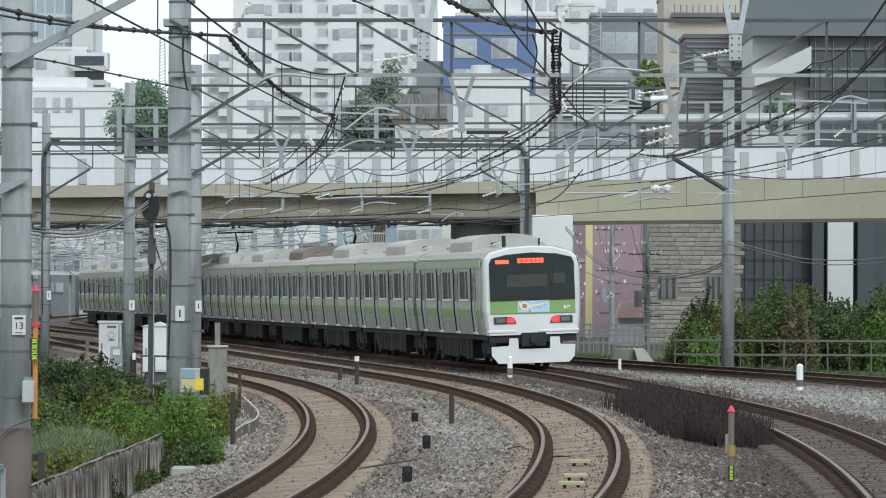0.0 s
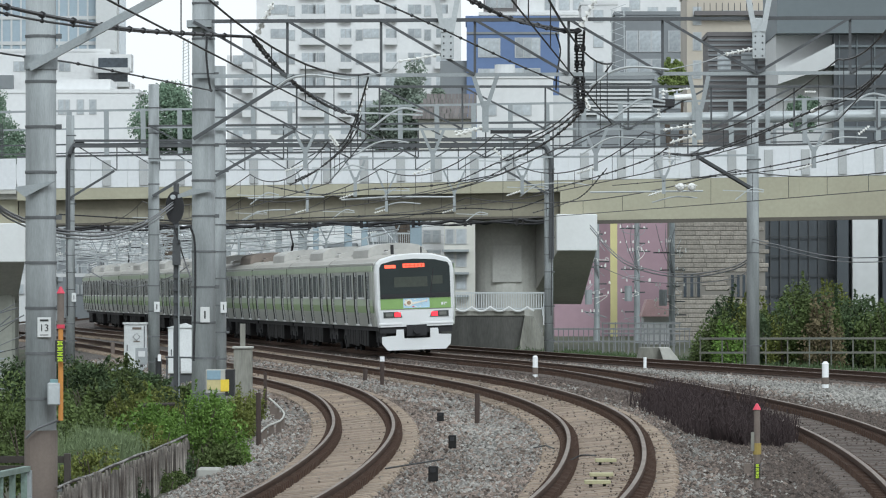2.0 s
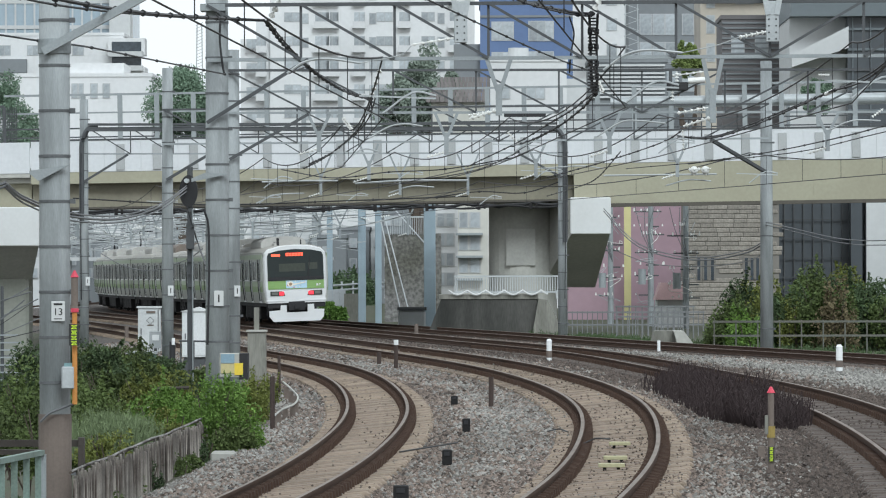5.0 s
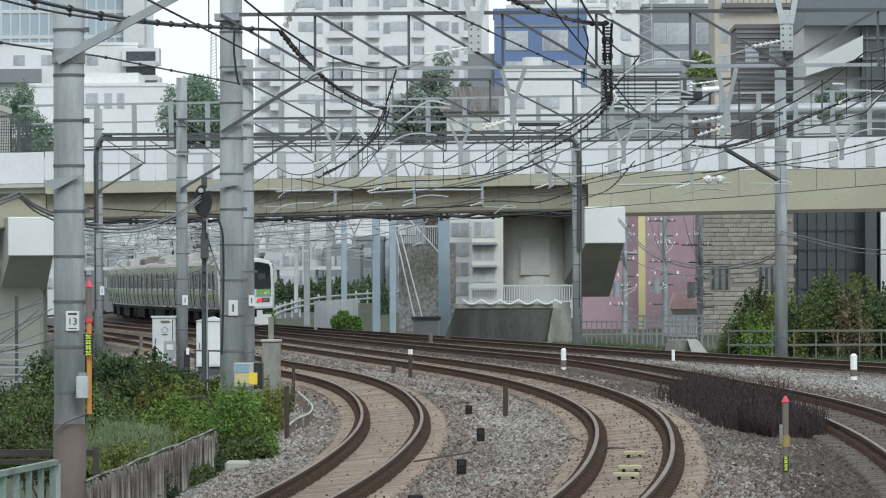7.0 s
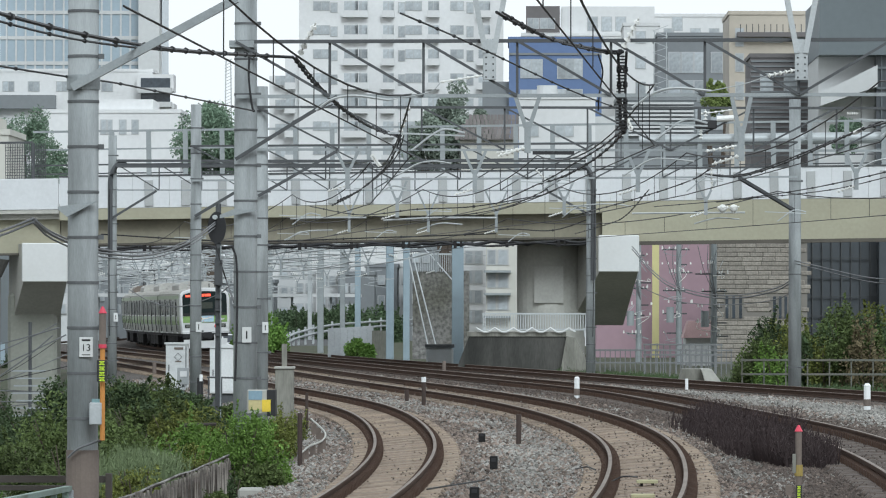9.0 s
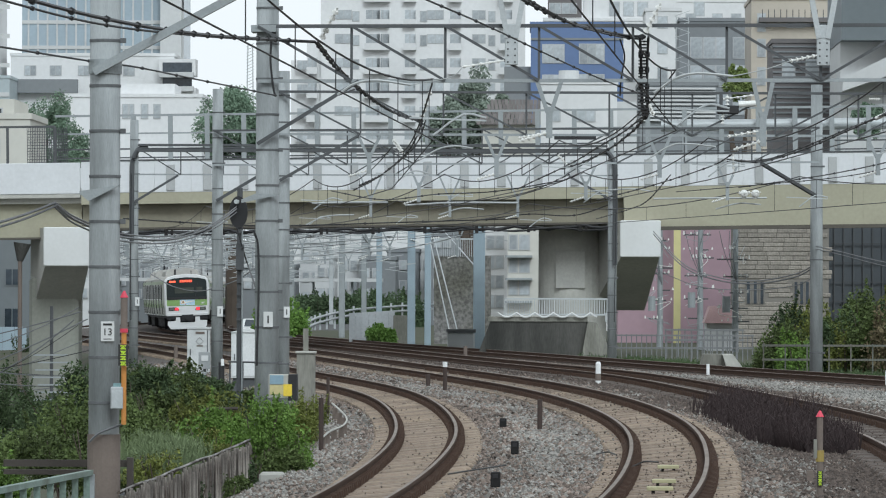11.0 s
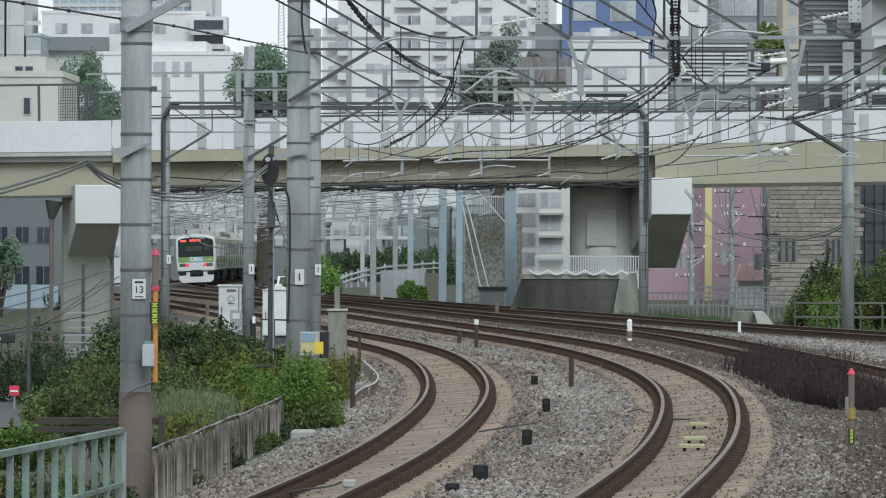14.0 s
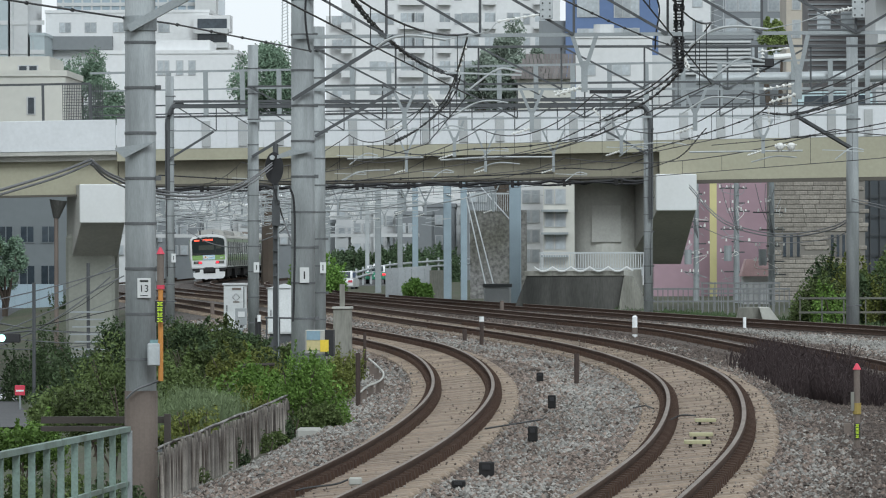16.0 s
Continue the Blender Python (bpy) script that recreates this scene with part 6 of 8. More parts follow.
def dome_mesh(seed, n, size, material, w, high):
    """A broad crown: overlapping leafy boughs packed in an uneven dome."""
    rng = np.random.default_rng(seed)
    boughs = 46
    c = rng.normal(size=(boughs, 3))
    c /= np.linalg.norm(c, axis=1)[:, None]
    c *= rng.uniform(0.35, 0.90, (boughs, 1))
    r = rng.uniform(0.12, 0.30, boughs)
    k = rng.integers(0, boughs, n)
    d = rng.normal(size=(n, 3))
    d /= np.linalg.norm(d, axis=1)[:, None]
    p = c[k] + d * (r[k] * rng.uniform(0.45, 1.08, n))[:, None]
    p = (p * 0.5 + np.array([0, 0, 0.5])) * np.array([w, w, high])
    v, f = leaf_faces(p, d, rng, size)
    return mesh_from("crown", v, f, material)


def tree(x, y, z, w, h, material, label, seed, n=5000, size=0.22):
    t = thing("tree", pose(x, y, z), label, "tree", "trees")
    bm = bmesh.new()
    rng = random.Random(seed)
    rod(bm, (0, 0, 0), (0, 0, h * 0.55), 0.05 * h * 0.6, 0.02 * h, 8)
    for _ in range(9):
        a = rng.uniform(0, 6.28)
        rod(bm, (0, 0, h * rng.uniform(0.25, 0.5)), (math.cos(a) * w * 0.33, math.sin(a) * w * 0.33, h * rng.uniform(0.6, 0.85)), 0.012 * h, 0.004 * h, 6)
    part("trunk", bm, BARK, t)
    high = min(h * 0.7, w * 1.25)
    ob = new("crown", dome_mesh(seed, n * 5, size * 0.42, material, w, high))
    ob.parent = t
    ob.matrix_basis = Matrix.Translation((0, 0, h - high))
    return t


GREENS = "dense green weedy shrub on the railway bank"
for i, (x, y, z, w, h, m, n, size) in enumerate((
    (-9.301, 128, -0.551, 2.6, 1.28, LEAF, 4200, 0.06),
    (-7.239, 122, -0.686, 1.8, 0.678, LEAF_DARK, 2200, 0.05),
    (-8.885, 112, -0.438, 2.2, 1.493, LEAF_DARK, 3600, 0.055),
    (-7.326, 104, -0.47, 2.2, 1.156, LEAF, 3800, 0.055),
    (-6.196, 98, -0.416, 1.7, 1.089, LEAF_YELLOW, 3000, 0.05),
    (-7.353, 94, -0.616, 1.7, 1.201, LEAF, 3600, 0.05),
    (-5.466, 88, -0.574, 1.3, 1.027, LEAF_BRIGHT, 2600, 0.045),
    (-4.92, 87, -0.589, 1.0, 1.257, LEAF_BRIGHT, 2400, 0.045),
    (-4.191, 84, -0.581, 1.15, 1.353, LEAF_BRIGHT, 3200, 0.042),
    (-4.024, 82.5, -0.547, 0.85, 0.642, LEAF, 1700, 0.04),
    (-4.371, 83, 0.008, 0.8, 0.83, LEAF_BRIGHT, 1300, 0.035),
    (-4.841, 112, -0.686, 0.9, 1.244, LEAF_YELLOW, 1300, 0.04),
    (-4.544, 100, -0.417, 0.7, 0.833, LEAF_YELLOW, 1000, 0.04),
    (-10.254, 112, -1.06, 2.6, 1.867, LEAF_DARK, 4200, 0.06),
    (-9.847, 105, -1.08, 2.2, 0.875, LEAF, 3400, 0.055),
    (-8.537, 98, -0.96, 2.0, 1.742, LEAF, 3600, 0.055),
    (-8.14, 90, -0.79, 1.8, 1.2, LEAF, 3200, 0.05),
    (-8.268, 78, -0.735, 1.3, 0.65, LEAF_BRIGHT, 2400, 0.045),
    (-7.47, 88, -0.916, 1.4, 1.271, LEAF, 2600, 0.05),
    (-11.387, 120, -1.303, 2.8, 0.733, LEAF_DARK, 3600, 0.06),
    (-9.396, 140, -0.357, 2.2, 0.653, LEAF_DARK, 2600, 0.06),
    (-11.02, 145, -0.453, 2.4, 0.967, LEAF, 2600, 0.06),
    (-7.41, 135, -0.41, 1.6, 0.45, LEAF, 1600, 0.05),
)):
    label = {LEAF_BRIGHT: "bright green leafy shrub beside the plank fence", LEAF_YELLOW: "thin yellowish weed shrub on the railway bank"}.get(m, GREENS)
    bush(x, y, z - 0.3, w, h + 0.3, m, label, 100 + i, n, size)
for i in range(15):
    x, y = 8.812 + 0.62 * i, 176 + (i * 7 % 5) * 2.2
    h = (1.7, 2.3, 2.5, 2.2, 2.7, 2.9, 2.6, 2.8, 2.4, 2.2, 2.6, 2.4, 2.8, 2.5, 2.6)[i]
    bush(x, y, -0.4, 2.1, h + 0.4, (LEAF, LEAF_DARK, LEAF_YELLOW, LEAF_DARK, LEAF)[i % 5], "tall mixed green and yellowish hedge shrub behind a fence", 200 + i, 3000, 0.085)
    bush(x + 0.3, y - 1.6, -0.4, 1.5, h * 0.86 + 0.35, (LEAF_BRIGHT, LEAF_YELLOW, LEAF, LEAF_YELLOW, LEAF_BRIGHT, LEAF_BROWN)[i % 6], "loose hedge shrub with bright, yellow and withered leaves", 220 + i, 620, 0.085)
bush(-7.773, 266, -0.5, 1.537, 1.419 + 0.2, YOUNG_LEAF, "rounded green bush before a grey sheet wall", 240, 2600, 0.10)
bush(-15.73, 330, -0.8, 2.6, 3.4, YOUNG_LEAF, "tall green bush beside the far tracks", 241, 2200, 0.14)
bush(-15.3, 300, -0.8, 2.4, 3.0, YOUNG_LEAF, "tall green bush beside the far tracks", 242, 2200, 0.14)
# Hedge green lifted a little, so that distance haze sits in its colour.
HEDGE_LEAF = mat("hedge_leaves", (0.105, 0.155, 0.085), 0.8, spec=0.1, vary=0.2, rand=0.3, grain=0.6, bump=0)
for i in range(19):
    bush(-22.541 + 0.68 * i, 444 + i % 3, -0.8, 2.0, 3.7 + 0.15 * (i % 2), HEDGE_LEAF, "clipped hazy green hedge along a road", 250 + i, 2200, 0.16)
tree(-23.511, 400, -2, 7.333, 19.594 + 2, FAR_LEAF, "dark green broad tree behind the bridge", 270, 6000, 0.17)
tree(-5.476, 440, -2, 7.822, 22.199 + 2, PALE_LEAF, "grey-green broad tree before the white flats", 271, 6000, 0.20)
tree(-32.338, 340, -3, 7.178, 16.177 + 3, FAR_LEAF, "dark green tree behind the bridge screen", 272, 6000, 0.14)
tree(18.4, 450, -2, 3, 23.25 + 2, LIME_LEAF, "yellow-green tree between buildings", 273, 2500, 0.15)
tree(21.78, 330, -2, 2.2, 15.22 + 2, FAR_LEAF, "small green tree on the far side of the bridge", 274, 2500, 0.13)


def blades(name, label, category, count, region, height, material, seed, lean=0.25, width=0.012, base=None):
    """Many thin upright stems over a stretch of ground."""
    rng = np.random.default_rng(seed)
    v, f = [], []
    for i in range(count):
        x, y = region(rng)
        z = bed_height(x, y) if base is None else base
        h = height * rng.uniform(0.35, 1.0) * (0.62 + 0.55 * noise.noise((x * 1.1, y * 0.35, seed)))
        dx, dy = rng.normal(0, lean * h, 2)
        w = width * rng.uniform(0.6, 1.4)
        k = len(v)
        v += [(x - w, y, z), (x + w, y, z), (x + dx * 0.5 + w * 0.7, y + dy * 0.5, z + h * 0.6), (x + dx * 0.5 - w * 0.7, y + dy * 0.5, z + h * 0.6), (x + dx, y + dy, z + h)]
        f += [(k, k + 1, k + 2, k + 3), (k + 3, k + 2, k + 4)]
        for _ in range(3):
            t = rng.uniform(0.3, 0.95)
            q = np.array([x + dx * t, y + dy * t, z + h * t])
            e = q + rng.normal(0, 0.05, 3) + np.array([0, 0, 0.05])
            k = len(v)
            v += [tuple(q - (width, 0, 0)), tuple(q + (width, 0, 0)), tuple(e)]
            f.append((k, k + 1, k + 2))
    tagged(new(name, mesh_from(name, v, f, material)), label, category, kind="stuff")


def weed_spot(rng):
    y = rng.uniform(81, 107)
    a, b = float(LINES[1][0](y)) + 1.25, float(LINES[2][0](y)) - 0.75
    t = rng.beta(2.2, 1.2)
    return a + (b - a) * max(t, 0.12 + 0.5 * max(0, (86 - y) / 6)), y


blades("dead_weeds", "dark reddish-brown dead weeds between two tracks", "weeds", 5200, weed_spot, 0.98, WEED, 31, 0.2, 0.008)
blades("tall_grass", "pale green tall grass on the bank", "grass", 3600, lambda r: (-5.913 + r.normal(0, 0.24), r.uniform(80, 84)), 1.1, GRASS, 32, 0.16, 0.008, -0.584)
blades("bank_grass", "rough grass along the edge of the bank", "grass", 5000, lambda r: (lambda y: (float(LINES[0][0](y)) - r.uniform(2.6, 5.5), y))(r.uniform(84, 150)), 0.55, GRASS, 33, 0.3, 0.012)
blades("verge_grass", "green grass on the far verge beside the tracks", "grass", 2600, lambda r: (lambda y: (float(LINES[3][0](y)) + r.uniform(2.6, 6.0), y))(r.uniform(140, 215)), 0.4, LEAF_DARK, 34, 0.3, 0.02)

for i in range(4):
    bush(-29.3 + 0.95 * i, 286 + 2 * (i % 3), -3.8, 2.4, 3.2 + 0.8 * (i % 3), (LEAF, LEAF_DARK)[i % 2], "green roadside shrub by the street below", 300 + i, 1500, 0.10)
bush(-4.912, 71, -0.9, 0.5, 0.55, LEAF, "small weed clump at the foot of the fence", 320, 500, 0.035)
bush(-4.559, 77.5, -0.9, 0.7, 0.6, LEAF, "small weed clump at the foot of the fence", 321, 700, 0.035)
bush(-5.542, 75, -0.5, 0.9, 0.65, LEAF_YELLOW, "yellowish climbing weed over the fence", 322, 700, 0.035)
for i, (px, py) in enumerate(((-4.884, 66.2), (-4.792, 72.3), (-4.661, 76.6), (-4.546, 81.8))):
    bush(px, py, -0.85, 0.55, 0.5 + 0.18 * (i % 2), (LEAF, LEAF_DARK)[i % 2], "small weed clump climbing the picket fence", 340 + i, 420, 0.03)
for i, (px, py, h) in enumerate(((-21.3, 207, 3.9), (-20.3, 208, 3.4), (-19.5, 206, 2.9), (-22.6, 212, 3.0))):
    bush(px, py, -4.3, 2.1, h, LEAF_DARK, "dark shrub beside the street below the bridge", 360 + i, 1500, 0.09)
for i, px in enumerate((-5.539, -5.986, -6.33, -6.66)):
    bush(px, 61.5 - 0.4 * i, -0.881, 0.75, 0.654 + 0.05 * (i % 2), (LEAF_DARK, LEAF)[i % 2], "dark leafy weeds behind the green railing", 350 + i, 900, 0.035)
bush(-5.311, 85, -0.6, 0.9, 0.8, LEAF_YELLOW, "yellowish climbing weed over the fence", 323, 800, 0.035)

for i in range(2):
    tree(-33.356 + 1.55 * i, 284 + 3 * (i % 2), -4.0, 3.2, 8.6 - 0.9 * i, (LEAF_DARK, FAR_LEAF)[i % 2], "dark street tree below the bridge", 330 + i, 2200, 0.12)


# ---- trackside things ----
def digits(text, m, size, material, parent):
    c = bpy.data.curves.new("digits", "FONT")
    c.body, c.size, c.extrude, c.align_x, c.align_y = text, size, 0.002, "CENTER", "CENTER"
    c.materials.append(material)
    ob = new("digits", c)
    ob.parent = parent
    ob.matrix_basis = m


def plate_on(x, y, z, w, h, label, text=""):
    p = thing("number_plate", label=label, category="sign", group="pole number plates")
    part("plate", boxes((x - w / 2, x + w / 2, y - 0.015, y, z - h / 2, z + h / 2), bevel=0.004), PALE_CONC, p)
    if text:
        digits(text, Matrix.Translation((x, y - 0.02, z - h * 0.04)) @ Matrix.Rotation(radians(90), 4, "X"), w * 0.74, INK, p)
        part("bar", boxes((x - w * 0.32, x + w * 0.32, y - 0.019, y - 0.015, z + h * 0.30, z + h * 0.40)), INK, p)
        part("bar", boxes((x - w * 0.30, x + w * 0.30, y - 0.019, y - 0.015, z - h * 0.40, z - h * 0.36)), INK, p)
    else:
        part("bar", boxes((x - w * 0.08, x + w * 0.08, y - 0.019, y - 0.015, z - h * 0.25, z + h * 0.25)), INK, p)


plate_on(-5.317, 63.79, 1.896, 0.17, 0.25, "white pole plate with a black number", "13")
plate_on(-4.437, 85.77, 1.95, 0.16, 0.26, "white pole plate with a small black mark")
plate_on(-5.999, 124.79, 1.948, 0.15, 0.27, "white pole plate with a small black mark")
plate_on(-9.777, 159.79, 1.853, 0.18, 0.32, "white pole plate with a small black mark")
plate_on(-16.108, 207.79, 2.096, 0.18, 0.36, "white pole plate with a small black mark")


def lime_sign(x, y, z0, z1, w, parent):
    part("sign_board", boxes((x - w * 0.66, x + w * 0.66, y - 0.02, y, z0, z1)), INK, parent, "black sign board")
    n = 4
    step = (z1 - z0) / n
    for k in range(n):
        z = z0 + k * step
        for dx, dz, a, b in ((0, 0.72, 0.36, 0.09), (0, 0.45, 0.26, 0.08), (0, 0.18, 0.36, 0.09), (0, 0.45, 0.08, 0.33)):
            part("bar", boxes((x - w * a, x + w * a, y - 0.024, y - 0.02, z + step * (dz - b / 1.0), z + step * (dz + b))), LIME, parent, "fluorescent yellow-green bar")


mk = thing("marker_pole", label="orange marker tube with red cap strapped to a pole", category="marker post")
px, py = -5.095, 63.6
part("tube", rod(bmesh.new(), (px, py, 0.732), (px, py, 1.912), 0.032, seg=12), ORANGE, mk, "orange tube")
part("sleeve", rod(bmesh.new(), (px, py, 1.912), (px, py, 2.322), 0.044, seg=12), RUSTY, mk, "brown sleeve")
part("cap", rod(bmesh.new(), (px, py, 2.322), (px, py, 2.407), 0.055, 0.012, 12), RED, mk, "red cone cap")
lime_sign(-5.094, 63.5, 1.468, 1.736, 0.095, mk)
part("strap", rod(bmesh.new(), (px, py, 1.884), (px, py, 1.933), 0.05, seg=12), RED, mk)
jb = thing("junction_box", label="small grey junction box on a concrete pole", category="box")
part("case", boxes((-5.258, -5.102, 63.55, 63.78, 0.923, 1.205), bevel=0.012), GREY_WALL, jb)
part("lid", boxes((-5.243, -5.116, 63.535, 63.55, 0.937, 1.163)), STEEL_PALE, jb)
part("gland", boxes((-5.229, -5.13, 63.6, 63.75, 1.205, 1.248)), CAB_BLUE, jb)
wire("tether_cable", curve_through([(-5.539, 63.75, 0.508), (-5.407, 63.7, 0.623), (-5.23, 63.7, 0.694), (-5.102, 63.6, 0.739)], 6), 0.016, GREY_CABLE, "blue-grey cable tied round a pole")

# signal seen from behind, on a slim mast
sg = thing("railway_signal", label="black oval railway signal head on a slim dark mast", category="signal")
bm = bmesh.new()
rod(bm, (-7.497, 130, 4.488), (-7.497, 130.12, 4.488), 0.235, seg=24)
bmesh.ops.scale(bm, verts=bm.verts[:], vec=(1, 1, 1.75), space=Matrix.Translation((--7.497, -130, -4.488)))
part("backboard", bm, UNDER, sg)
part("hood", rod(bmesh.new(), (-7.528, 129.6, 4.748), (-7.528, 130, 4.748), 0.06, seg=12), STEEL_PALE, sg, "pale lamp housing")
part("mast", rod(bmesh.new(), (-7.468, 130.2, -0.8), (-7.468, 130.2, 5.109), 0.075, seg=10), STEEL_DARK, sg)
for k in range(9):
    z = 1.714 + 0.32 * k
    part("cable_clip", boxes((-7.54, -7.381, 130.05, 130.2, z, z + 0.05 + 0.05 * (k % 2))), STEEL_DARK, sg)
part("ladder_rail", rod(bmesh.new(), (-7.396, 130.05, -0.5), (-7.396, 130.05, 4.026), 0.02, seg=6), STEEL, sg)
part("relay_box", boxes((-7.554, -7.352, 129.95, 130.1, 3.014, 3.664)), STEEL_DARK, sg)


def cabinet(x0, x1, y, zb, zt, peak, label):
    c = thing("equipment_cabinet", label=label, category="cabinet", group="trackside cabinets")
    part("body", boxes((x0, x1, y, y + 0.7, zb, zt), bevel=0.015), CAB_WHITE, c)
    if peak:
        part("roof", prism([(x0 - 0.06, zt), (x1 + 0.06, zt), ((x0 + x1) / 2 + 0.1, zt + 0.14)], y - 0.06, y + 0.75), CAB_WHITE, c)
    else:
        part("roof", boxes((x0 - 0.04, x1 + 0.04, y - 0.05, y + 0.74, zt, zt + 0.06)), CAB_WHITE, c)
    door = part("door", boxes((x0 + 0.05, x1 - 0.05, y - 0.02, y, zb + 0.06, zt - 0.05)), CAB_WHITE, c)
    part("handle", boxes((x0 + 0.09, x0 + 0.12, y - 0.05, y - 0.02, zb + 0.55, zb + 0.75)), STEEL_DARK, door)
    part("hinge_gap", boxes((x0 + (x1 - x0) * (0.2 if peak else 0.9), x0 + (x1 - x0) * (0.2 if peak else 0.9) + 0.03, y - 0.025, y - 0.02, zb + 0.06, zt - 0.05)), STEEL_DARK, door)
    return c


cb = cabinet(-11.097, -10.387, 164, -0.128, 1.275, False, "tall white steel equipment cabinet with a diamond mark")
part("notice", boxes((-10.824, -10.532, 163.96, 163.975, 1.111, 1.184), (-10.788, -10.587, 163.96, 163.975, 0.71, 0.746)), RUSTY, cb)
bm = bmesh.new()
for a in range(4):
    beam(bm, (-10.696 + 0.12 * math.cos(a * 1.571), 163.97, 0.874 + 0.12 * math.sin(a * 1.571)), (-10.696 + 0.12 * math.cos((a + 1) * 1.571), 163.97, 0.874 + 0.12 * math.sin((a + 1) * 1.571)), 0.012)
part("diamond", bm, STEEL_DARK, cb)
cb = cabinet(-9.322, -8.497, 158, -0.213, 1.209, True, "wide white steel equipment cabinet with a peaked roof")
part("stand", boxes((-9.269, -8.532, 158.1, 158.6, -1.2, -0.213)), STEEL_DARK, cb)
mb = thing("meter_box", label="small grey meter box with a pale label", category="box")
part("case", boxes((-10.584, -10.206, 161.8, 162, 0.01, 0.55), bevel=0.01), GREY_WALL, mb)
part("label_plate", boxes((-10.494, -10.278, 161.78, 161.8, 0.262, 0.442)), WHITE_PAINT, mb)
part("leg", boxes((-10.44, -10.35, 161.85, 161.95, -1.0, 0.01)), STEEL_DARK, mb)
bx = thing("equipment_box", label="faded blue-green ribbed equipment box below a cabinet", category="box")
part("case", boxes((-11.129, -10.293, 160, 160.7, -1.3, -0.139)), CAB_BLUE, bx)
part("lid", boxes((-11.182, -10.24, 159.9, 160.8, -0.139, -0.068)), GREY_WALL, bx)
for k in range(8):
    part("rib", boxes((-11.093 + 0.1 * k, -11.093 + 0.1 * k + 0.03, 159.97, 160, -1.0, -0.174)), CAB_BLUE, bx)
sp = thing("stub_post", label="thick black capped post with a white top", category="post")
part("post", rod(bmesh.new(), (-9.133, 150, -1.2), (-9.133, 150, 0.383), 0.09, seg=12), BLACK, sp)
part("cap", rod(bmesh.new(), (-9.1, 149.9, 0.283), (-9.1, 149.9, 0.483), 0.05, seg=10), WHITE_PAINT, sp)
hr = thing("handrail", label="thin dark handrail before the white cabinet", category="railing")
part("rail", tube(bmesh.new(), [(-8.933, 150, 0.4), (-8.067, 150, 0.383)], 0.03), STEEL_DARK, hr)
for x in (-8.883, -8.5, -8.117):
    part("post", rod(bmesh.new(), (x, 150, -1.2), (x, 150, 0.4), 0.025, seg=6), STEEL_DARK, hr)

cx = thing("concrete_box", label="pale weathered concrete box with a short steel post", category="box")
part("box", boxes((-6.179, -5.702, 134, 134.6, -0.75, 0.831), bevel=0.02), WEATHERED, cx)
part("lid", boxes((-6.209, -5.673, 133.95, 134.65, 0.831, 0.891), bevel=0.01), BRIDGE_CONC, cx)
part("post", boxes((-6.015, -5.881, 134.2, 134.35, 0.891, 1.486)), WEATHERED, cx)

yb2 = thing("striped_box", label="blue, cream and yellow steel box on a pole", category="box")
part("case", boxes((-4.368, -4.037, 84.6, 85.1, 0.643, 1.039), bevel=0.01), BRIDGE_CONC, yb2)
part("blue_panel", boxes((-4.343, -4.117, 84.585, 84.6, 0.878, 1.029)), BOX_BLUE, yb2, "sky-blue panel")
part("cream_panel", boxes((-4.343, -4.117, 84.585, 84.6, 0.709, 0.869)), mat("faded_yellow_paint", (0.50, 0.43, 0.22), 0.6), yb2, "faded yellow panel")
part("yellow_panel", boxes((-4.117, -3.976, 84.58, 84.6, 0.68, 0.878)), YELLOW, yb2, "yellow panel")
part("dark_side", boxes((-4.037, -3.896, 84.6, 85.1, 0.605, 1.039)), UNDER, yb2, "dark right-hand side")


CAPPING = mat("flaked_capping", (0.30, 0.29, 0.275), 0.9, grain=5, stain=1.0, col2=(0.05, 0.04, 0.034))


def build_plank_fence():
    f = thing("plank_fence", label="weathered grey picket fence, uneven and leaning", category="fence")
    a, b = Vector((-4.894, 61, 0)), Vector((-4.491, 86, 0))
    n = 290
    rng = random.Random(4)
    meshes = []
    for w, h in ((0.05, 0.90), (0.065, 0.95), (0.085, 0.87), (0.055, 0.97)):
        bm = boxes((-w / 2, w / 2, -0.012, 0.012, -0.95, h - 0.95), bevel=0.004)
        me = bpy.data.meshes.new("picket")
        bm.to_mesh(me)
        bm.free()
        me.materials.append(PLANK)
        meshes.append(me)
    ang = math.atan2(b.y - a.y, b.x - a.x)
    for i in range(n):
        if rng.random() < 0.10:
            continue
        p = a.lerp(b, i / (n - 1))
        ob = new("picket", rng.choice(meshes))
        ob.parent = f
        ob.matrix_basis = Matrix.Translation((p.x, p.y + rng.uniform(-0.04, 0.04), -0.04 + 0.015 * math.sin(i * 0.05) + rng.uniform(-0.045, 0.03))) @ Matrix.Rotation(ang + rng.uniform(-0.7, 0.7), 4, "Z") @ Matrix.Rotation(rng.uniform(-0.07, 0.07), 4, "Y")
    for d in (-0.02, -0.38, -0.72):
        part("rail", tube(bmesh.new(), [a.lerp(b, i / 24) + Vector((-0.05, 0, d + 0.012 * math.sin(i * 0.77))) for i in range(25)], 0.022, 5), BARK, f)
    part("capping", tube(bmesh.new(), [a.lerp(b, i / 40) + Vector((-0.02, 0, 0.0 + 0.014 * math.sin(i * 0.61) * math.sin(i * 0.23))) for i in range(41)], 0.015, 6), CAPPING, f, "dark capping with flaked white paint")
    part("end_post", boxes((b.x - 0.02, b.x + 0.05, b.y - 0.05, b.y + 0.05, -1.0, 0.03)), BARK, f)


build_plank_fence()


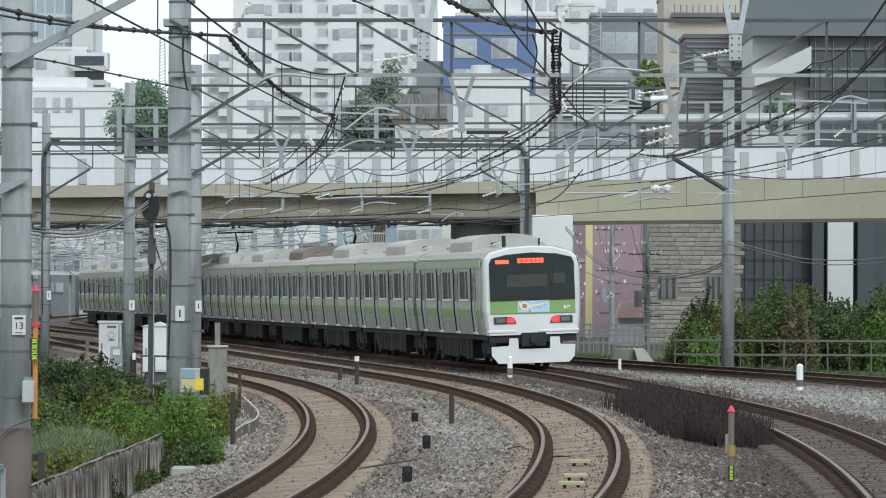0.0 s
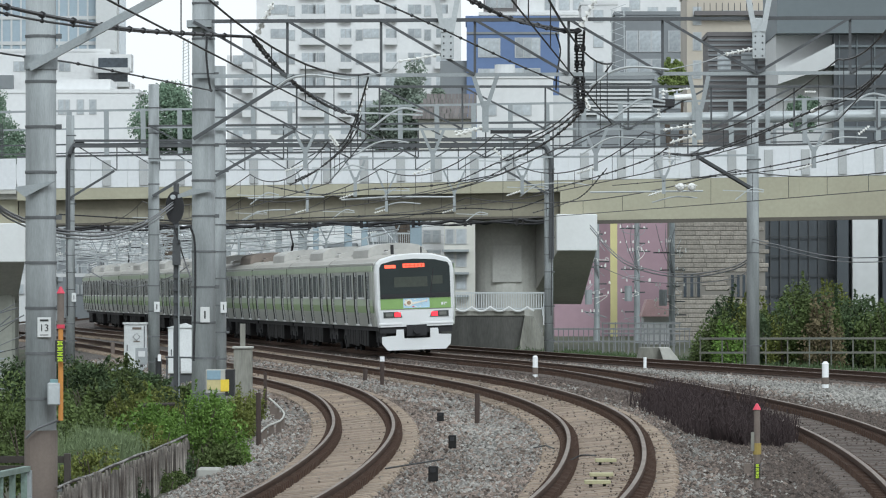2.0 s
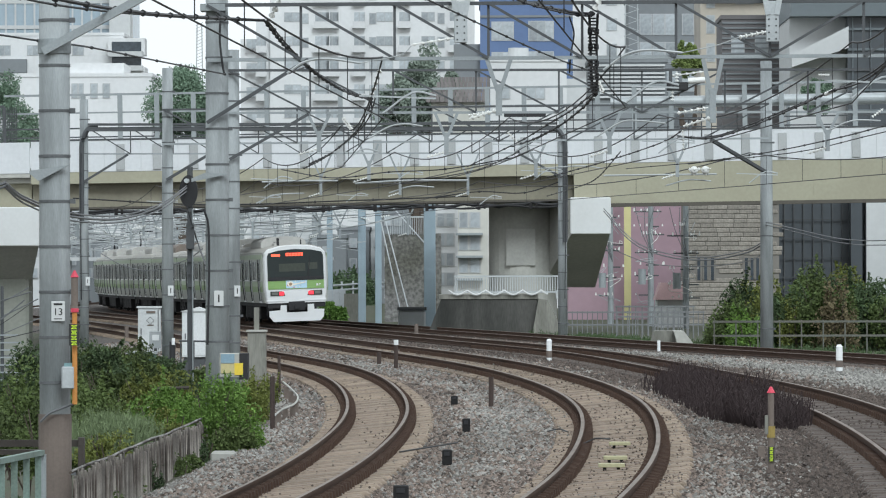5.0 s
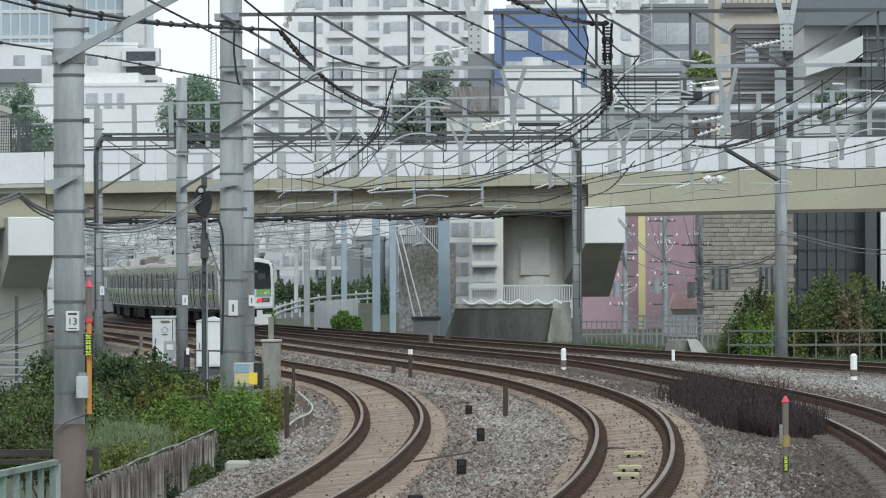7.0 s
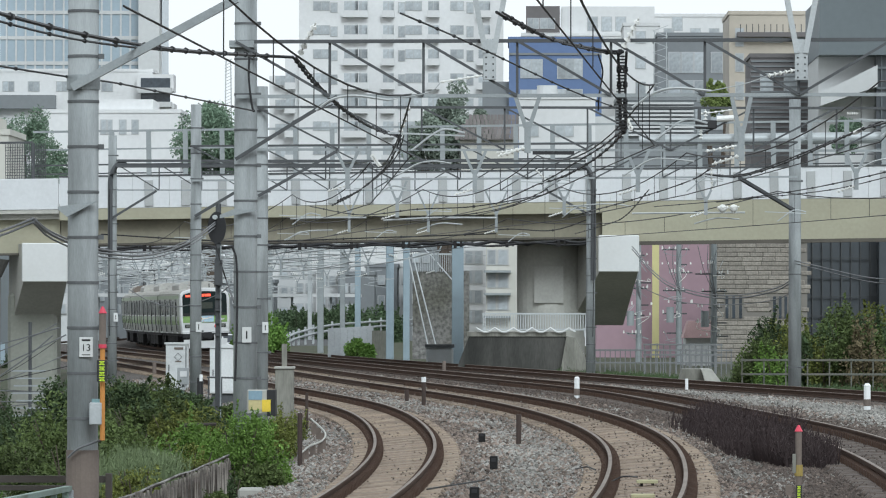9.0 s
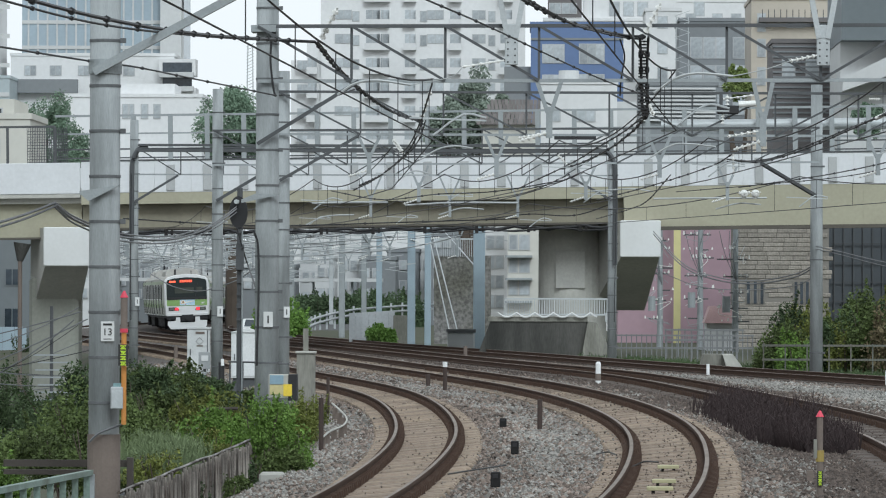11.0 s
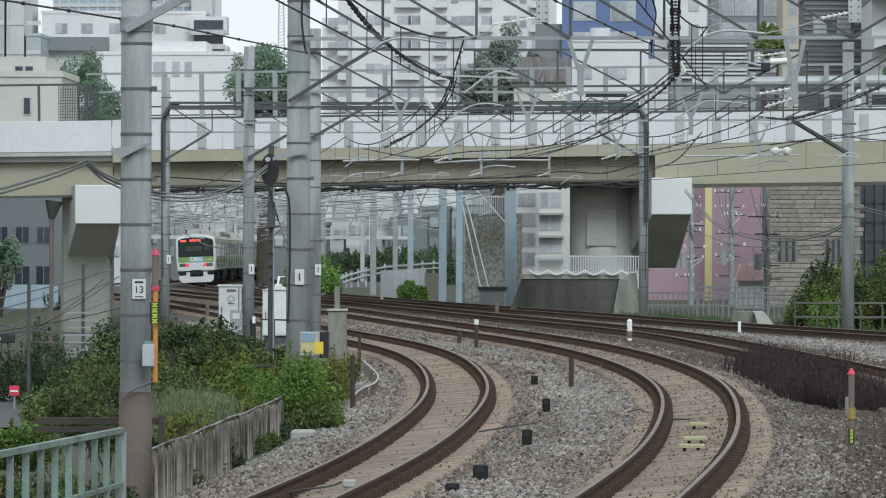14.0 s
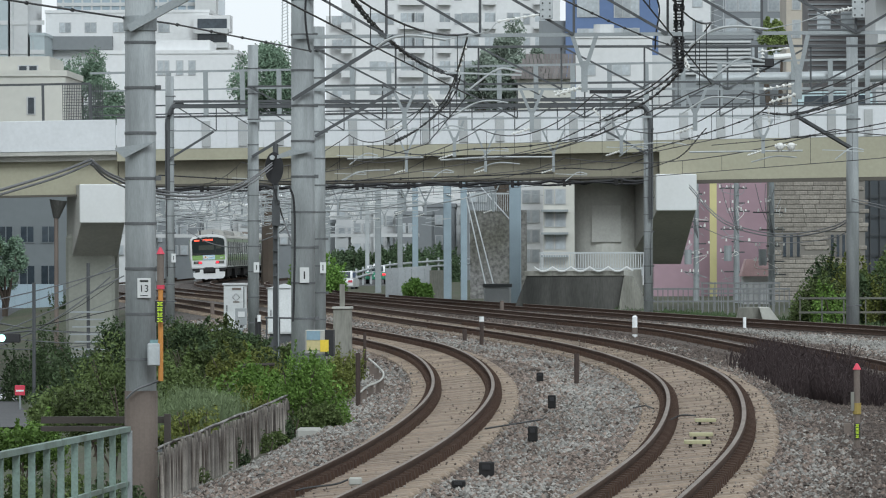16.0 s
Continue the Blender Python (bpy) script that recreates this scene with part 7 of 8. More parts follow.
def build_green_rail():
    f = thing("green_railing", label="pale green painted steel railing, chipped and weathered", category="railing")
    a, b = Vector((-5.027, 58, 0.326)), Vector((-5.394, 46.5, 0.454))
    part("top_rail", beam(bmesh.new(), a, b, 0.075, 0.06), FENCE_GREEN, f)
    d = Vector((0, 0, -0.62))
    part("lower_rail", beam(bmesh.new(), a + d, b + d, 0.05, 0.05), FENCE_GREEN, f)
    for i in range(11):
        p = a.lerp(b, (i + 0.3) / 10.5)
        part("bar", beam(bmesh.new(), p, p + Vector((0, 0, -1.1)), 0.07, 0.03), FENCE_GREEN, f)
    part("end_post", boxes((a.x - 0.06, a.x + 0.05, a.y - 0.05, a.y + 0.05, a.z - 1.6, a.z - 0.02)), STEEL, f, "grey end post")


build_green_rail()
TIMBER = mat("dark_creosoted_timber", (0.055, 0.046, 0.04), 0.85, grain=4)
tmb = thing("timber_barrier", label="dark brown horizontal timber rails on a post", category="barrier")
part("rail", boxes((-6.849, -5.177, 66, 66.1, 0.121, 0.209)), TIMBER, tmb)
part("rail", boxes((-6.953, -5.688, 67, 67.1, -0.017, 0.05)), TIMBER, tmb)
part("post", boxes((-5.235, -5.155, 65.85, 65.99, -2.2, 0.245)), TIMBER, tmb)


DARK_RUST = mat("dark_rust", (0.06, 0.042, 0.036), 0.9)


def marker_post(x, y, z0, z1, r, material, cap, label):
    p = thing("marker_post", label=label, category="marker post", group="trackside marker posts")
    part("post", rod(bmesh.new(), (x, y, z0 - 0.15), (x, y, z1), r, seg=12), material, p)
    if cap:
        part("cap", rod(bmesh.new(), (x, y, z1), (x, y, z1 + r * 0.7), r * 1.08, r * 0.5, 12), cap, p)
    return p


WHITE_LABEL, RUST_LABEL = "white round-topped marker post beside the rails", "rust-brown square-cut marker post in the ballast"
m1 = marker_post(1.93, 146, -0.018, 0.436, 0.075, WHITE_PAINT, WHITE_PAINT, WHITE_LABEL)
part("base", rod(bmesh.new(), (1.93, 146, -0.051), (1.93, 146, 0.144), 0.08, seg=12), RUSTY, m1)
m1 = marker_post(8.988, 128, 0.046, 0.501, 0.085, WHITE_PAINT, WHITE_PAINT, WHITE_LABEL)
part("base", rod(bmesh.new(), (8.988, 128, -0.011), (8.988, 128, 0.16), 0.09, seg=12), RUSTY, m1)
m1 = marker_post(-2.263, 134, 0.027, 0.504, 0.055, DARK_RUST, None, "brown marker post with a white top")
part("white_top", rod(bmesh.new(), (-2.263, 134, 0.489), (-2.263, 134, 0.623), 0.062, seg=12), WHITE_PAINT, m1)
marker_post(0.171, 96, 0.003, 0.409, 0.048, DARK_RUST, None, RUST_LABEL)
marker_post(5.564, 160, 0.057, 0.252, 0.05, WHITE_PAINT, None, WHITE_LABEL)
marker_post(-2.831, 140, 0.032, 0.203, 0.06, DARK_RUST, None, RUST_LABEL)
marker_post(-3.834, 93, -0.481, 0.49, 0.045, DARK_RUST, None, "tall rust-brown steel stake at the ballast edge")
marker_post(-4.468, 112, -0.089, 0.558, 0.035, DARK_RUST, None, "tall rust-brown steel stake at the ballast edge")
marker_post(-2.707, 210, -0.077, 0.297, 0.08, RUSTY, None, RUST_LABEL)
marker_post(-14.677, 210, -0.077, 0.25, 0.08, RUSTY, None, RUST_LABEL)

OLD_YELLOW = mat("dirty_yellow_sleeve", (0.30, 0.22, 0.06), 0.7)
rp = thing("marker_pole", label="grey marker pole with red cone cap and yellow-green sign", category="marker post")
x, y = 3.605, 63.5
part("pole", rod(bmesh.new(), (x, y, -0.35), (x, y, 0.861), 0.040, seg=14), RUSTY, rp, "brownish grey tube")
part("cap", rod(bmesh.new(), (x, y, 0.861), (x, y, 0.939), 0.054, 0.012, 14), RED, rp, "red cone cap")
part("clamp_block", boxes((x - 0.075, x - 0.035, y - 0.04, y + 0.06, 0.346, 0.579)), WEATHERED, rp)
part("yellow_sleeve", rod(bmesh.new(), (x, y, 0.304), (x, y, 0.445), 0.053, seg=14), OLD_YELLOW, rp, "dull yellow sleeve")
lime_sign(x, y - 0.05, 0.008, 0.191, 0.058, rp)
part("side_box", boxes((x - 0.16, x - 0.08, y - 0.02, y + 0.08, 0.064, 0.191)), RUSTY, rp)


def track_box(x, y, z, w, h, material, label):
    b = thing("track_box", label=label, category="box", group="small boxes in the ballast")
    w, h = w * 0.85, h * 0.8
    part("case", boxes((x - w / 2, x + w / 2, y, y + 0.25, z - 0.1, z + h), bevel=0.012), material, b)
    part("lid", boxes((x - w * 0.3, x + w * 0.25, y - 0.012, y, z + h * 0.2, z + h * 0.75)), UNDER, b)


track_box(-0.455, 66, -0.026, 0.15, 0.12, UNDER_GREY, "small dark cable box in the ballast")
track_box(-0.255, 82, -0.092, 0.15, 0.14, UNDER_GREY, "small dark cable box in the ballast")
track_box(-0.944, 59, -0.207, 0.21, 0.13, UNDER_GREY, "small dark cable box in the ballast")
track_box(-1.207, 56, -0.238, 0.18, 0.07, UNDER_GREY, "small dark cable box in the ballast")
track_box(-0.544, 100, -0.117, 0.16, 0.09, UNDER_GREY, "small dark cable box in the ballast")
COIL = mat("yellowed_resin_slab", (0.44, 0.41, 0.25), 0.8, stain=0.6)
for yy, w in ((72.2, 0.30), (66.6, 0.31), (64.0, 0.33)):
    c = thing("track_coil", label="pale slab signalling coil between the rails", category="signal coil", group="coils between the rails")
    xx = float(LINES[1][0](yy)) + 0.02
    part("slab", boxes((xx - w / 2, xx + w / 2, yy, yy + 0.32, -0.085, -0.04), bevel=0.004), COIL, c)
    part("foot", boxes((xx - w * 0.32, xx - w * 0.2, yy + 0.05, yy + 0.25, -0.22, -0.075)), UNDER_GREY, c)
    part("foot", boxes((xx + w * 0.2, xx + w * 0.32, yy + 0.05, yy + 0.25, -0.22, -0.075)), UNDER_GREY, c)
c = thing("track_coil", label="small white block beside a cable between rails", category="signal coil", group="coils between the rails")
xx = float(LINES[0][0](57.5)) + 0.05
part("slab", boxes((xx - 0.07, xx + 0.08, 57.5, 57.65, -0.3, -0.21), bevel=0.015), BRIDGE_CONC, c)
for knots, label in (
    ([(1.428, 73, -0.1), (1.63, 73.2, -0.02), (1.818, 72.4, 0.0)], "black cable to a track coil"),
    ([(-3.15, 55.0, -0.29), (-2.9, 56.0, -0.26), (-2.62, 57.2, -0.27), (-2.5, 57.6, -0.24)], "black cable lying on the sleepers"),
    ([(-1.152, 71, -0.13), (-0.832, 72, -0.11), (-0.362, 74, -0.1)], "thin black cable lying on the ballast"),
    ([(1.005, 78, -0.06), (1.196, 78.4, -0.04), (1.309, 77.6, -0.06)], "thin black cable lying on the ballast"),
    ([(-3.293, 66, -0.42), (-3.109, 65, -0.40), (-2.816, 64, -0.36)], "thin black cable lying on the ballast"),
):
    wire("ground_cable", curve_through(knots, 6), 0.012, BLACK, label)
# block beside the plank fence and low edging at the bend
blk = thing("concrete_block", label="pale concrete block at the end of the fence", category="block")
part("block", boxes((-4.276, -3.902, 80, 80.7, -0.75, -0.441), bevel=0.03), BRIDGE_CONC, blk)
eg = thing("low_edging", label="low dark edging with a pale bent top rail", category="edging")
path = curve_through([(-4.38, 112, -0.014), (-4.056, 108, -0.074), (-3.767, 104, -0.146), (-3.726, 101, -0.22), (-3.855, 98, -0.252), (-3.884, 95, -0.289)], 5)
part("top_rail", tube(bmesh.new(), path, 0.02, 6), BRIDGE_CONC, eg)
for p in path[3::3]:
    part("board", boxes((p.x - 0.09, p.x + 0.02, p.y - 0.03, p.y + 0.03, p.z - 0.26, p.z - 0.02)), RUSTY, eg)


# fences beyond the tracks
def rail_fence(name, label, xs, y, zb, zt, rails, material, r=0.035):
    f = thing(name, label=label, category="fence", group="fences beyond the tracks")
    for x in xs:
        part("post", boxes((x - r, x + r, y - r, y + r, zb - 0.5, zt)), material, f)
    for z in rails:
        part("rail", boxes((xs[0] - 0.05, xs[-1] + 0.05, y - r - 0.03, y - r, z - 0.035, z + 0.035)), material, f)


FENCE_GREY = mat("dull_grey_fence_paint", (0.17, 0.175, 0.18), 0.7)
OLIVE = mat("olive_grey_weathered_steel", (0.115, 0.122, 0.105), 0.8, col2=(0.13, 0.11, 0.085), stain=0.6)
rail_fence("low_fence", "olive-grey weathered low rail fence before a hedge", [7.672 + 0.72 * k for k in range(12)], 168, -0.35, 0.819, (0.763, 0.297), OLIVE, 0.022)
rail_fence("picket_fence", "grey steel picket fence beside the bridge pier", [5.659 + 0.27 * k for k in range(13)], 214, -0.4, 1.018, (0.971, 0.543), FENCE_GREY, 0.025)
rail_fence("picket_fence", "grey steel picket fence beside the bridge pier", [3.725 + 0.22 * k for k in range(28)], 222, -0.4, 0.722, (0.673, 0.13), FENCE_GREY, 0.022)
lump = thing("concrete_trough", label="weathered concrete trough cover beside the rails", category="concrete block")
part("cover", prism([(5.894, -0.3), (6.052, 0.352), (6.685, 0.352), (6.883, 0.095), (6.942, -0.3)], 178, 180), WEATHERED, lump)
part("slope", prism([(6.685, 0.352), (7.041, 0.352), (7.535, -0.3), (6.883, -0.3)], 177.4, 180), BRIDGE_CONC, lump)


def utility_pole(x, y, zt, seed):
    u = thing("utility_pole", label="slim grey utility pole crowded with insulators and transformers", category="utility pole", group="utility poles")
    part("pole", rod(bmesh.new(), (x, y, -1), (x, y, zt), 0.17, 0.13, 12), STEEL, u)
    rng = random.Random(seed)
    for k in range(7):
        z = zt - 0.5 - 0.72 * k + rng.uniform(-0.25, 0.25)
        part("crossarm", boxes((x - rng.uniform(0.1, 1.0), x + rng.uniform(0.1, 0.7), y - 0.06, y + 0.02, z, z + 0.07)), STEEL_DARK, u)
        for j in range(4):
            q = x + rng.uniform(-0.9, 0.7)
            part("insulator", rod(bmesh.new(), (q, y - 0.1, z + 0.05), (q, y - 0.1, z + rng.uniform(0.12, 0.25)), 0.045, 0.03, 8), PORCELAIN, u)
        part("cable_loop", tube(bmesh.new(), curve_through([(x + rng.uniform(-0.8, 0.6), y - 0.15, z + rng.uniform(-0.5, 0.4)) for _ in range(4)], 5), 0.016, 5), (STEEL, STEEL_PALE, PORCELAIN)[k % 3], u)
    part("transformer", rod(bmesh.new(), (x - 0.45, y - 0.2, zt - 4.4), (x - 0.45, y - 0.2, zt - 3.6), 0.2, seg=14), STEEL, u, "grey drum transformer")
    for k in range(3):
        part("drop_wire", tube(bmesh.new(), curve_through([(x - 0.8 + 0.5 * k, y - 0.1, zt - 0.4), (x - 0.5 + 0.2 * k, y - 0.2, zt - 1.6), (x + 0.1, y - 0.15, zt - 3.0)], 5), 0.018, 5), GREY_CABLE, u)


utility_pole(8.704, 262, 6.2, 1)
utility_pole(10.028, 250, 6.0, 2)
utility_pole(6.967, 275, 6.0, 3)

# ---- road, vehicles and guard rail beyond the bridge ----
ROAD = [(-17.8, 318), (-17.3, 338), (-16.6, 355), (-15.4, 375), (-15.2, 390), (-15.5, 415), (-16.5, 450), (-18.5, 490)]


def road_z(y):
    return float(np.interp(y, [320, 360, 420, 480], [-0.62, -0.6, -0.25, 0.1]))


def build_road():
    v, f = [], []
    pts = curve_through([(x, y, 0) for x, y in ROAD], 6)
    for p in pts:
        z = road_z(p.y) + 0.02
        v += [(p.x - 2.6, p.y, z), (p.x + 2.8, p.y, z), (p.x + 2.8, p.y, z - 1.0), (p.x - 2.6, p.y, z - 1.0)]
    for i in range(len(pts) - 1):
        for j in range(4):
            f.append((4 * i + j, 4 * i + (j + 1) % 4, 4 * i + 4 + (j + 1) % 4, 4 * i + 4 + j))
    tagged(new("road", mesh_from("road", v, f, ASPHALT)), "grey asphalt side road climbing beside the tracks", "road", kind="structure")
    g = thing("guard_rail", label="white corrugated guard rail with short posts", category="guard rail")
    line = [Vector((-17.6, 396, 0.20)), Vector((-16.7, 402, 0.68)), Vector((-14.6, 418, 1.22)), Vector((-11.1, 438, 1.50)), Vector((-8.6, 452, 1.62))]
    bm = bmesh.new()
    for drop in (0.0, 0.42):
        tube(bm, [p - Vector((0, 0, drop)) for p in curve_through(line, 6)], 0.10, 6)
    part("rail", bm, STEEL_PALE, g)
    for p in curve_through(line, 4):
        part("post", boxes((p.x - 0.08, p.x + 0.08, p.y + 0.2, p.y + 0.35, p.z - 1.4, p.z + 0.3)), STEEL_PALE, g)
    w = thing("sheet_wall", label="grey corrugated sheet wall beside the tracks", category="wall")
    for k in range(7):
        part("panel", boxes((-9.732 + 0.35 * k, -9.732 + 0.35 * k + 0.34, 272 + 0.02 * (k % 2), 272.1, -0.8, 1.443 + 0.02 * k)), DULL_WALL, w)
    part("block", boxes((-7.32, -6.48, 270, 271, -0.8, 1.33)), WEATHERED, w)
    d = thing("control_box", label="dark grey rounded equipment housing beside the track", category="box")
    part("case", boxes((-4.111, -2.778, 250, 251, -0.6, 0.572), bevel=0.08), GREY_WALL, d)
    part("lid", boxes((-4.167, -2.722, 249.95, 251.05, 0.572, 0.739)), STEEL_DARK, d)
    for a, b in (((-5.211, 262, 5.145), (-3.954, 256, -0.096)), ((-5.007, 262, 5.29), (-3.527, 256, -0.096)), ((-4.774, 262, 6.018), (-2.361, 253, 3.362))):
        s = thing("stay_wire", label="pale steel stay wire of a post", category="cable", group="stay wires")
        part("cable", tube(bmesh.new(), [a, b], 0.035, 5), STEEL_PALE, s)
    v, f = [], []
    for k, y in enumerate(range(180, 424, 6)):
        far = min(1.0, max(0.0, (y - 240) / 60))
        z = -4.0 * (1 - far) - 0.7 * far + 0.14
        v += [(-0.1056 * y - 16, y, z), (-0.1056 * y - 6, y, z + 0.02), (-0.1035 * y, y, z)]
        if k:
            f += [(3 * k - 3, 3 * k - 2, 3 * k + 1, 3 * k), (3 * k - 2, 3 * k - 1, 3 * k + 2, 3 * k + 1)]
    ob = new("road_lower", mesh_from("road_lower", v, f, ASPHALT))
    tagged(ob, "grey asphalt street below the bridge with white markings", "road", kind="structure")
    for k in range(4):
        bm = boxes((-27.6, -22.5, 214 + 2.6 * k, 215.2 + 2.6 * k, -3.850, -3.835))
        part("marking", bm, WHITE_PAINT, ob)
    ns = thing("road_sign", label="red no-entry sign on a grey post", category="road sign")
    part("post", rod(bmesh.new(), (-21.578, 200, -4), (-21.578, 200, -2.894), 0.04, seg=8), STEEL, ns)
    part("disc", boxes((-21.778, -21.378, 199.9, 199.95, -3.294, -2.894), bevel=0.02), RED, ns)
    part("bar", boxes((-21.733, -21.422, 199.88, 199.9, -3.139, -3.072)), WHITE_PAINT, ns)
    lp = thing("street_pole", label="dark street pole carrying a traffic signal", category="pole")
    part("pole", rod(bmesh.new(), (-20.602, 196, -4), (-20.602, 196, 1.174), 0.07, seg=8), STEEL_DARK, lp)
    part("arm", tube(bmesh.new(), [(-22.518, 196, -0.851), (-20.602, 196, -0.677)], 0.04), STEEL_DARK, lp)
    part("signal_head", boxes((-21.886, -21.103, 195.6, 195.9, -1.134, -0.786), bevel=0.03), BLACK, lp, "black traffic signal head")
    part("signal_lamp", rod(bmesh.new(), (-21.799, 195.55, -0.96), (-21.799, 195.6, -0.96), 0.14, seg=14), mat("lit_green_signal", (0.5, 1.0, 0.85), 0.4, emit=2.0), lp, "lit green signal lamp")


build_road()

tg = thing("cable_rack", label="tangle of grey aerial cables crossing above the street", category="cables")
rng = random.Random(77)
for k in range(11):
    a = (-25.5 + rng.uniform(-1, 1), 206, rng.uniform(-2.2, 0.6))
    b = (-18.2 + rng.uniform(-0.5, 0.5), 204 + rng.uniform(0, 6), rng.uniform(-1.6, 1.9))
    part("cable", tube(bmesh.new(), sag(a, b, rng.uniform(0.1, 0.7), 10), rng.uniform(0.012, 0.028), 5), (GREY_CABLE, GREY_CABLE, BLACK)[k % 3], tg)
part("post", rod(bmesh.new(), (-19.35, 205, -4), (-19.35, 205, 1.9), 0.07, seg=8), STEEL_DARK, tg, "dark steel cable post")
for k in range(7):
    part("crossarm", boxes((-20.1 + 0.1 * (k % 3), -18.7 + 0.15 * (k % 2), 204.9, 205.0, -1.9 + 0.3 * k, -1.84 + 0.3 * k)), STEEL, tg)

CAR_WHITE = mat("white_car_paint", (0.72, 0.73, 0.73), 0.25)
CAR_GREEN = mat("green_car_paint", (0.05, 0.28, 0.17), 0.25)
TYRE = mat("tyre_rubber", (0.02, 0.02, 0.02), 0.8)


def build_road_car(label, lower, sign, rear_glow):
    c = thing("car", label=label, category="car", group="cars on the side road")
    ring = [(-2.25, 0.35), (-2.28, 0.75), (-2.1, 0.92), (-1.55, 0.98), (1.0, 0.98), (2.1, 0.86), (2.28, 0.65), (2.25, 0.35)]
    cab = [(-1.9, 0.95), (-1.25, 1.46), (0.35, 1.48), (1.15, 0.96)]
    for name, pts, w, m in (("body", ring, 0.84, lower), ("cabin", cab, 0.72, CAR_WHITE)):
        bm = prism(pts, -w, w)
        bmesh.ops.rotate(bm, verts=bm.verts[:], cent=(0, 0, 0), matrix=Matrix.Rotation(radians(90), 3, "Z"))
        part(name, bm, m, c)
    part("rear_window", hull([(-0.6, -1.88, 1.0), (0.6, -1.88, 1.0), (0.6, -1.84, 1.02), (-0.6, -1.84, 1.02)], [(-0.55, -1.30, 1.43), (0.55, -1.30, 1.43), (0.55, -1.26, 1.42), (-0.55, -1.26, 1.42)]), GLASS, c)
    for s in (-1, 1):
        part("side_window", boxes((s * 0.715, s * 0.735, -1.2, 0.6, 1.02, 1.38)), GLASS, c)
        part("tail_light", boxes((s * 0.5, s * 0.8, -2.31, -2.27, 0.68, 0.84)), rear_glow, c, "red tail light")
        for w in (-1.35, 1.35):
            part("wheel", rod(bmesh.new(), (s * 0.62, w, 0.31), (s * 0.83, w, 0.31), 0.31, seg=16), TYRE, c)
    part("bumper", boxes((-0.82, 0.82, -2.36, -2.26, 0.38, 0.58), bevel=0.03), lower, c)
    part("plate", boxes((-0.17, 0.17, -2.375, -2.36, 0.6, 0.7)), WHITE_PAINT, c)
    if sign:
        part("roof_sign", boxes((-0.25, 0.25, -0.5, -0.3, 1.47, 1.62), bevel=0.03), WHITE_PAINT, c, "small white roof sign")
    return c


TAXI = build_road_car("green and white taxi with red tail lights", CAR_GREEN, True, TAIL_RED)
WHITE_CAR = build_road_car("white saloon car on the side road", CAR_WHITE, False, RED)


def on_road(y):
    x = float(np.interp(y, [q for p, q in ROAD], [p for p, q in ROAD]))
    x2 = float(np.interp(y + 4, [q for p, q in ROAD], [p for p, q in ROAD]))
    return Matrix.Translation((x, y, road_z(y) + 0.02)) @ Matrix.Rotation(-math.atan2(x2 - x, 4), 4, "Z")


def build_van(label, length, high, paint, name="van"):
    """A box-bodied vehicle; x runs along its length, forwards."""
    c = thing(name, label=label, category="vehicle", group="vehicles on the bridge")
    h = length / 2
    part("body", prism([(-h, 0.35), (h - 0.1, 0.35), (h, 0.9), (h - 0.35, 1.05), (h - 0.95, high), (-h + 0.1, high), (-h, high - 0.15)], -0.85, 0.85), paint, c)
    part("side_window", prism([(-h + 0.3, high - 0.75), (h - 0.95, high - 0.75), (h - 1.15, high - 0.2), (-h + 0.35, high - 0.2)], -0.87, -0.85), GLASS, c)
    part("windscreen", hull([(h - 0.42, -0.7, 1.1), (h - 0.42, 0.7, 1.1), (h - 0.38, 0.7, 1.1)], [(h - 0.93, -0.65, high - 0.08), (h - 0.93, 0.65, high - 0.08), (h - 0.9, 0.65, high - 0.08)]), GLASS, c)
    for s in (-1, 1):
        for w in (-h + 0.8, h - 0.8):
            part("wheel", rod(bmesh.new(), (w, s * 0.7, 0.33), (w, s * 0.88, 0.33), 0.33, seg=16), TYRE, c)
    part("bumper", boxes((h - 0.08, h + 0.06, -0.8, 0.8, 0.35, 0.55), bevel=0.02), UNDER_GREY, c)
    return c


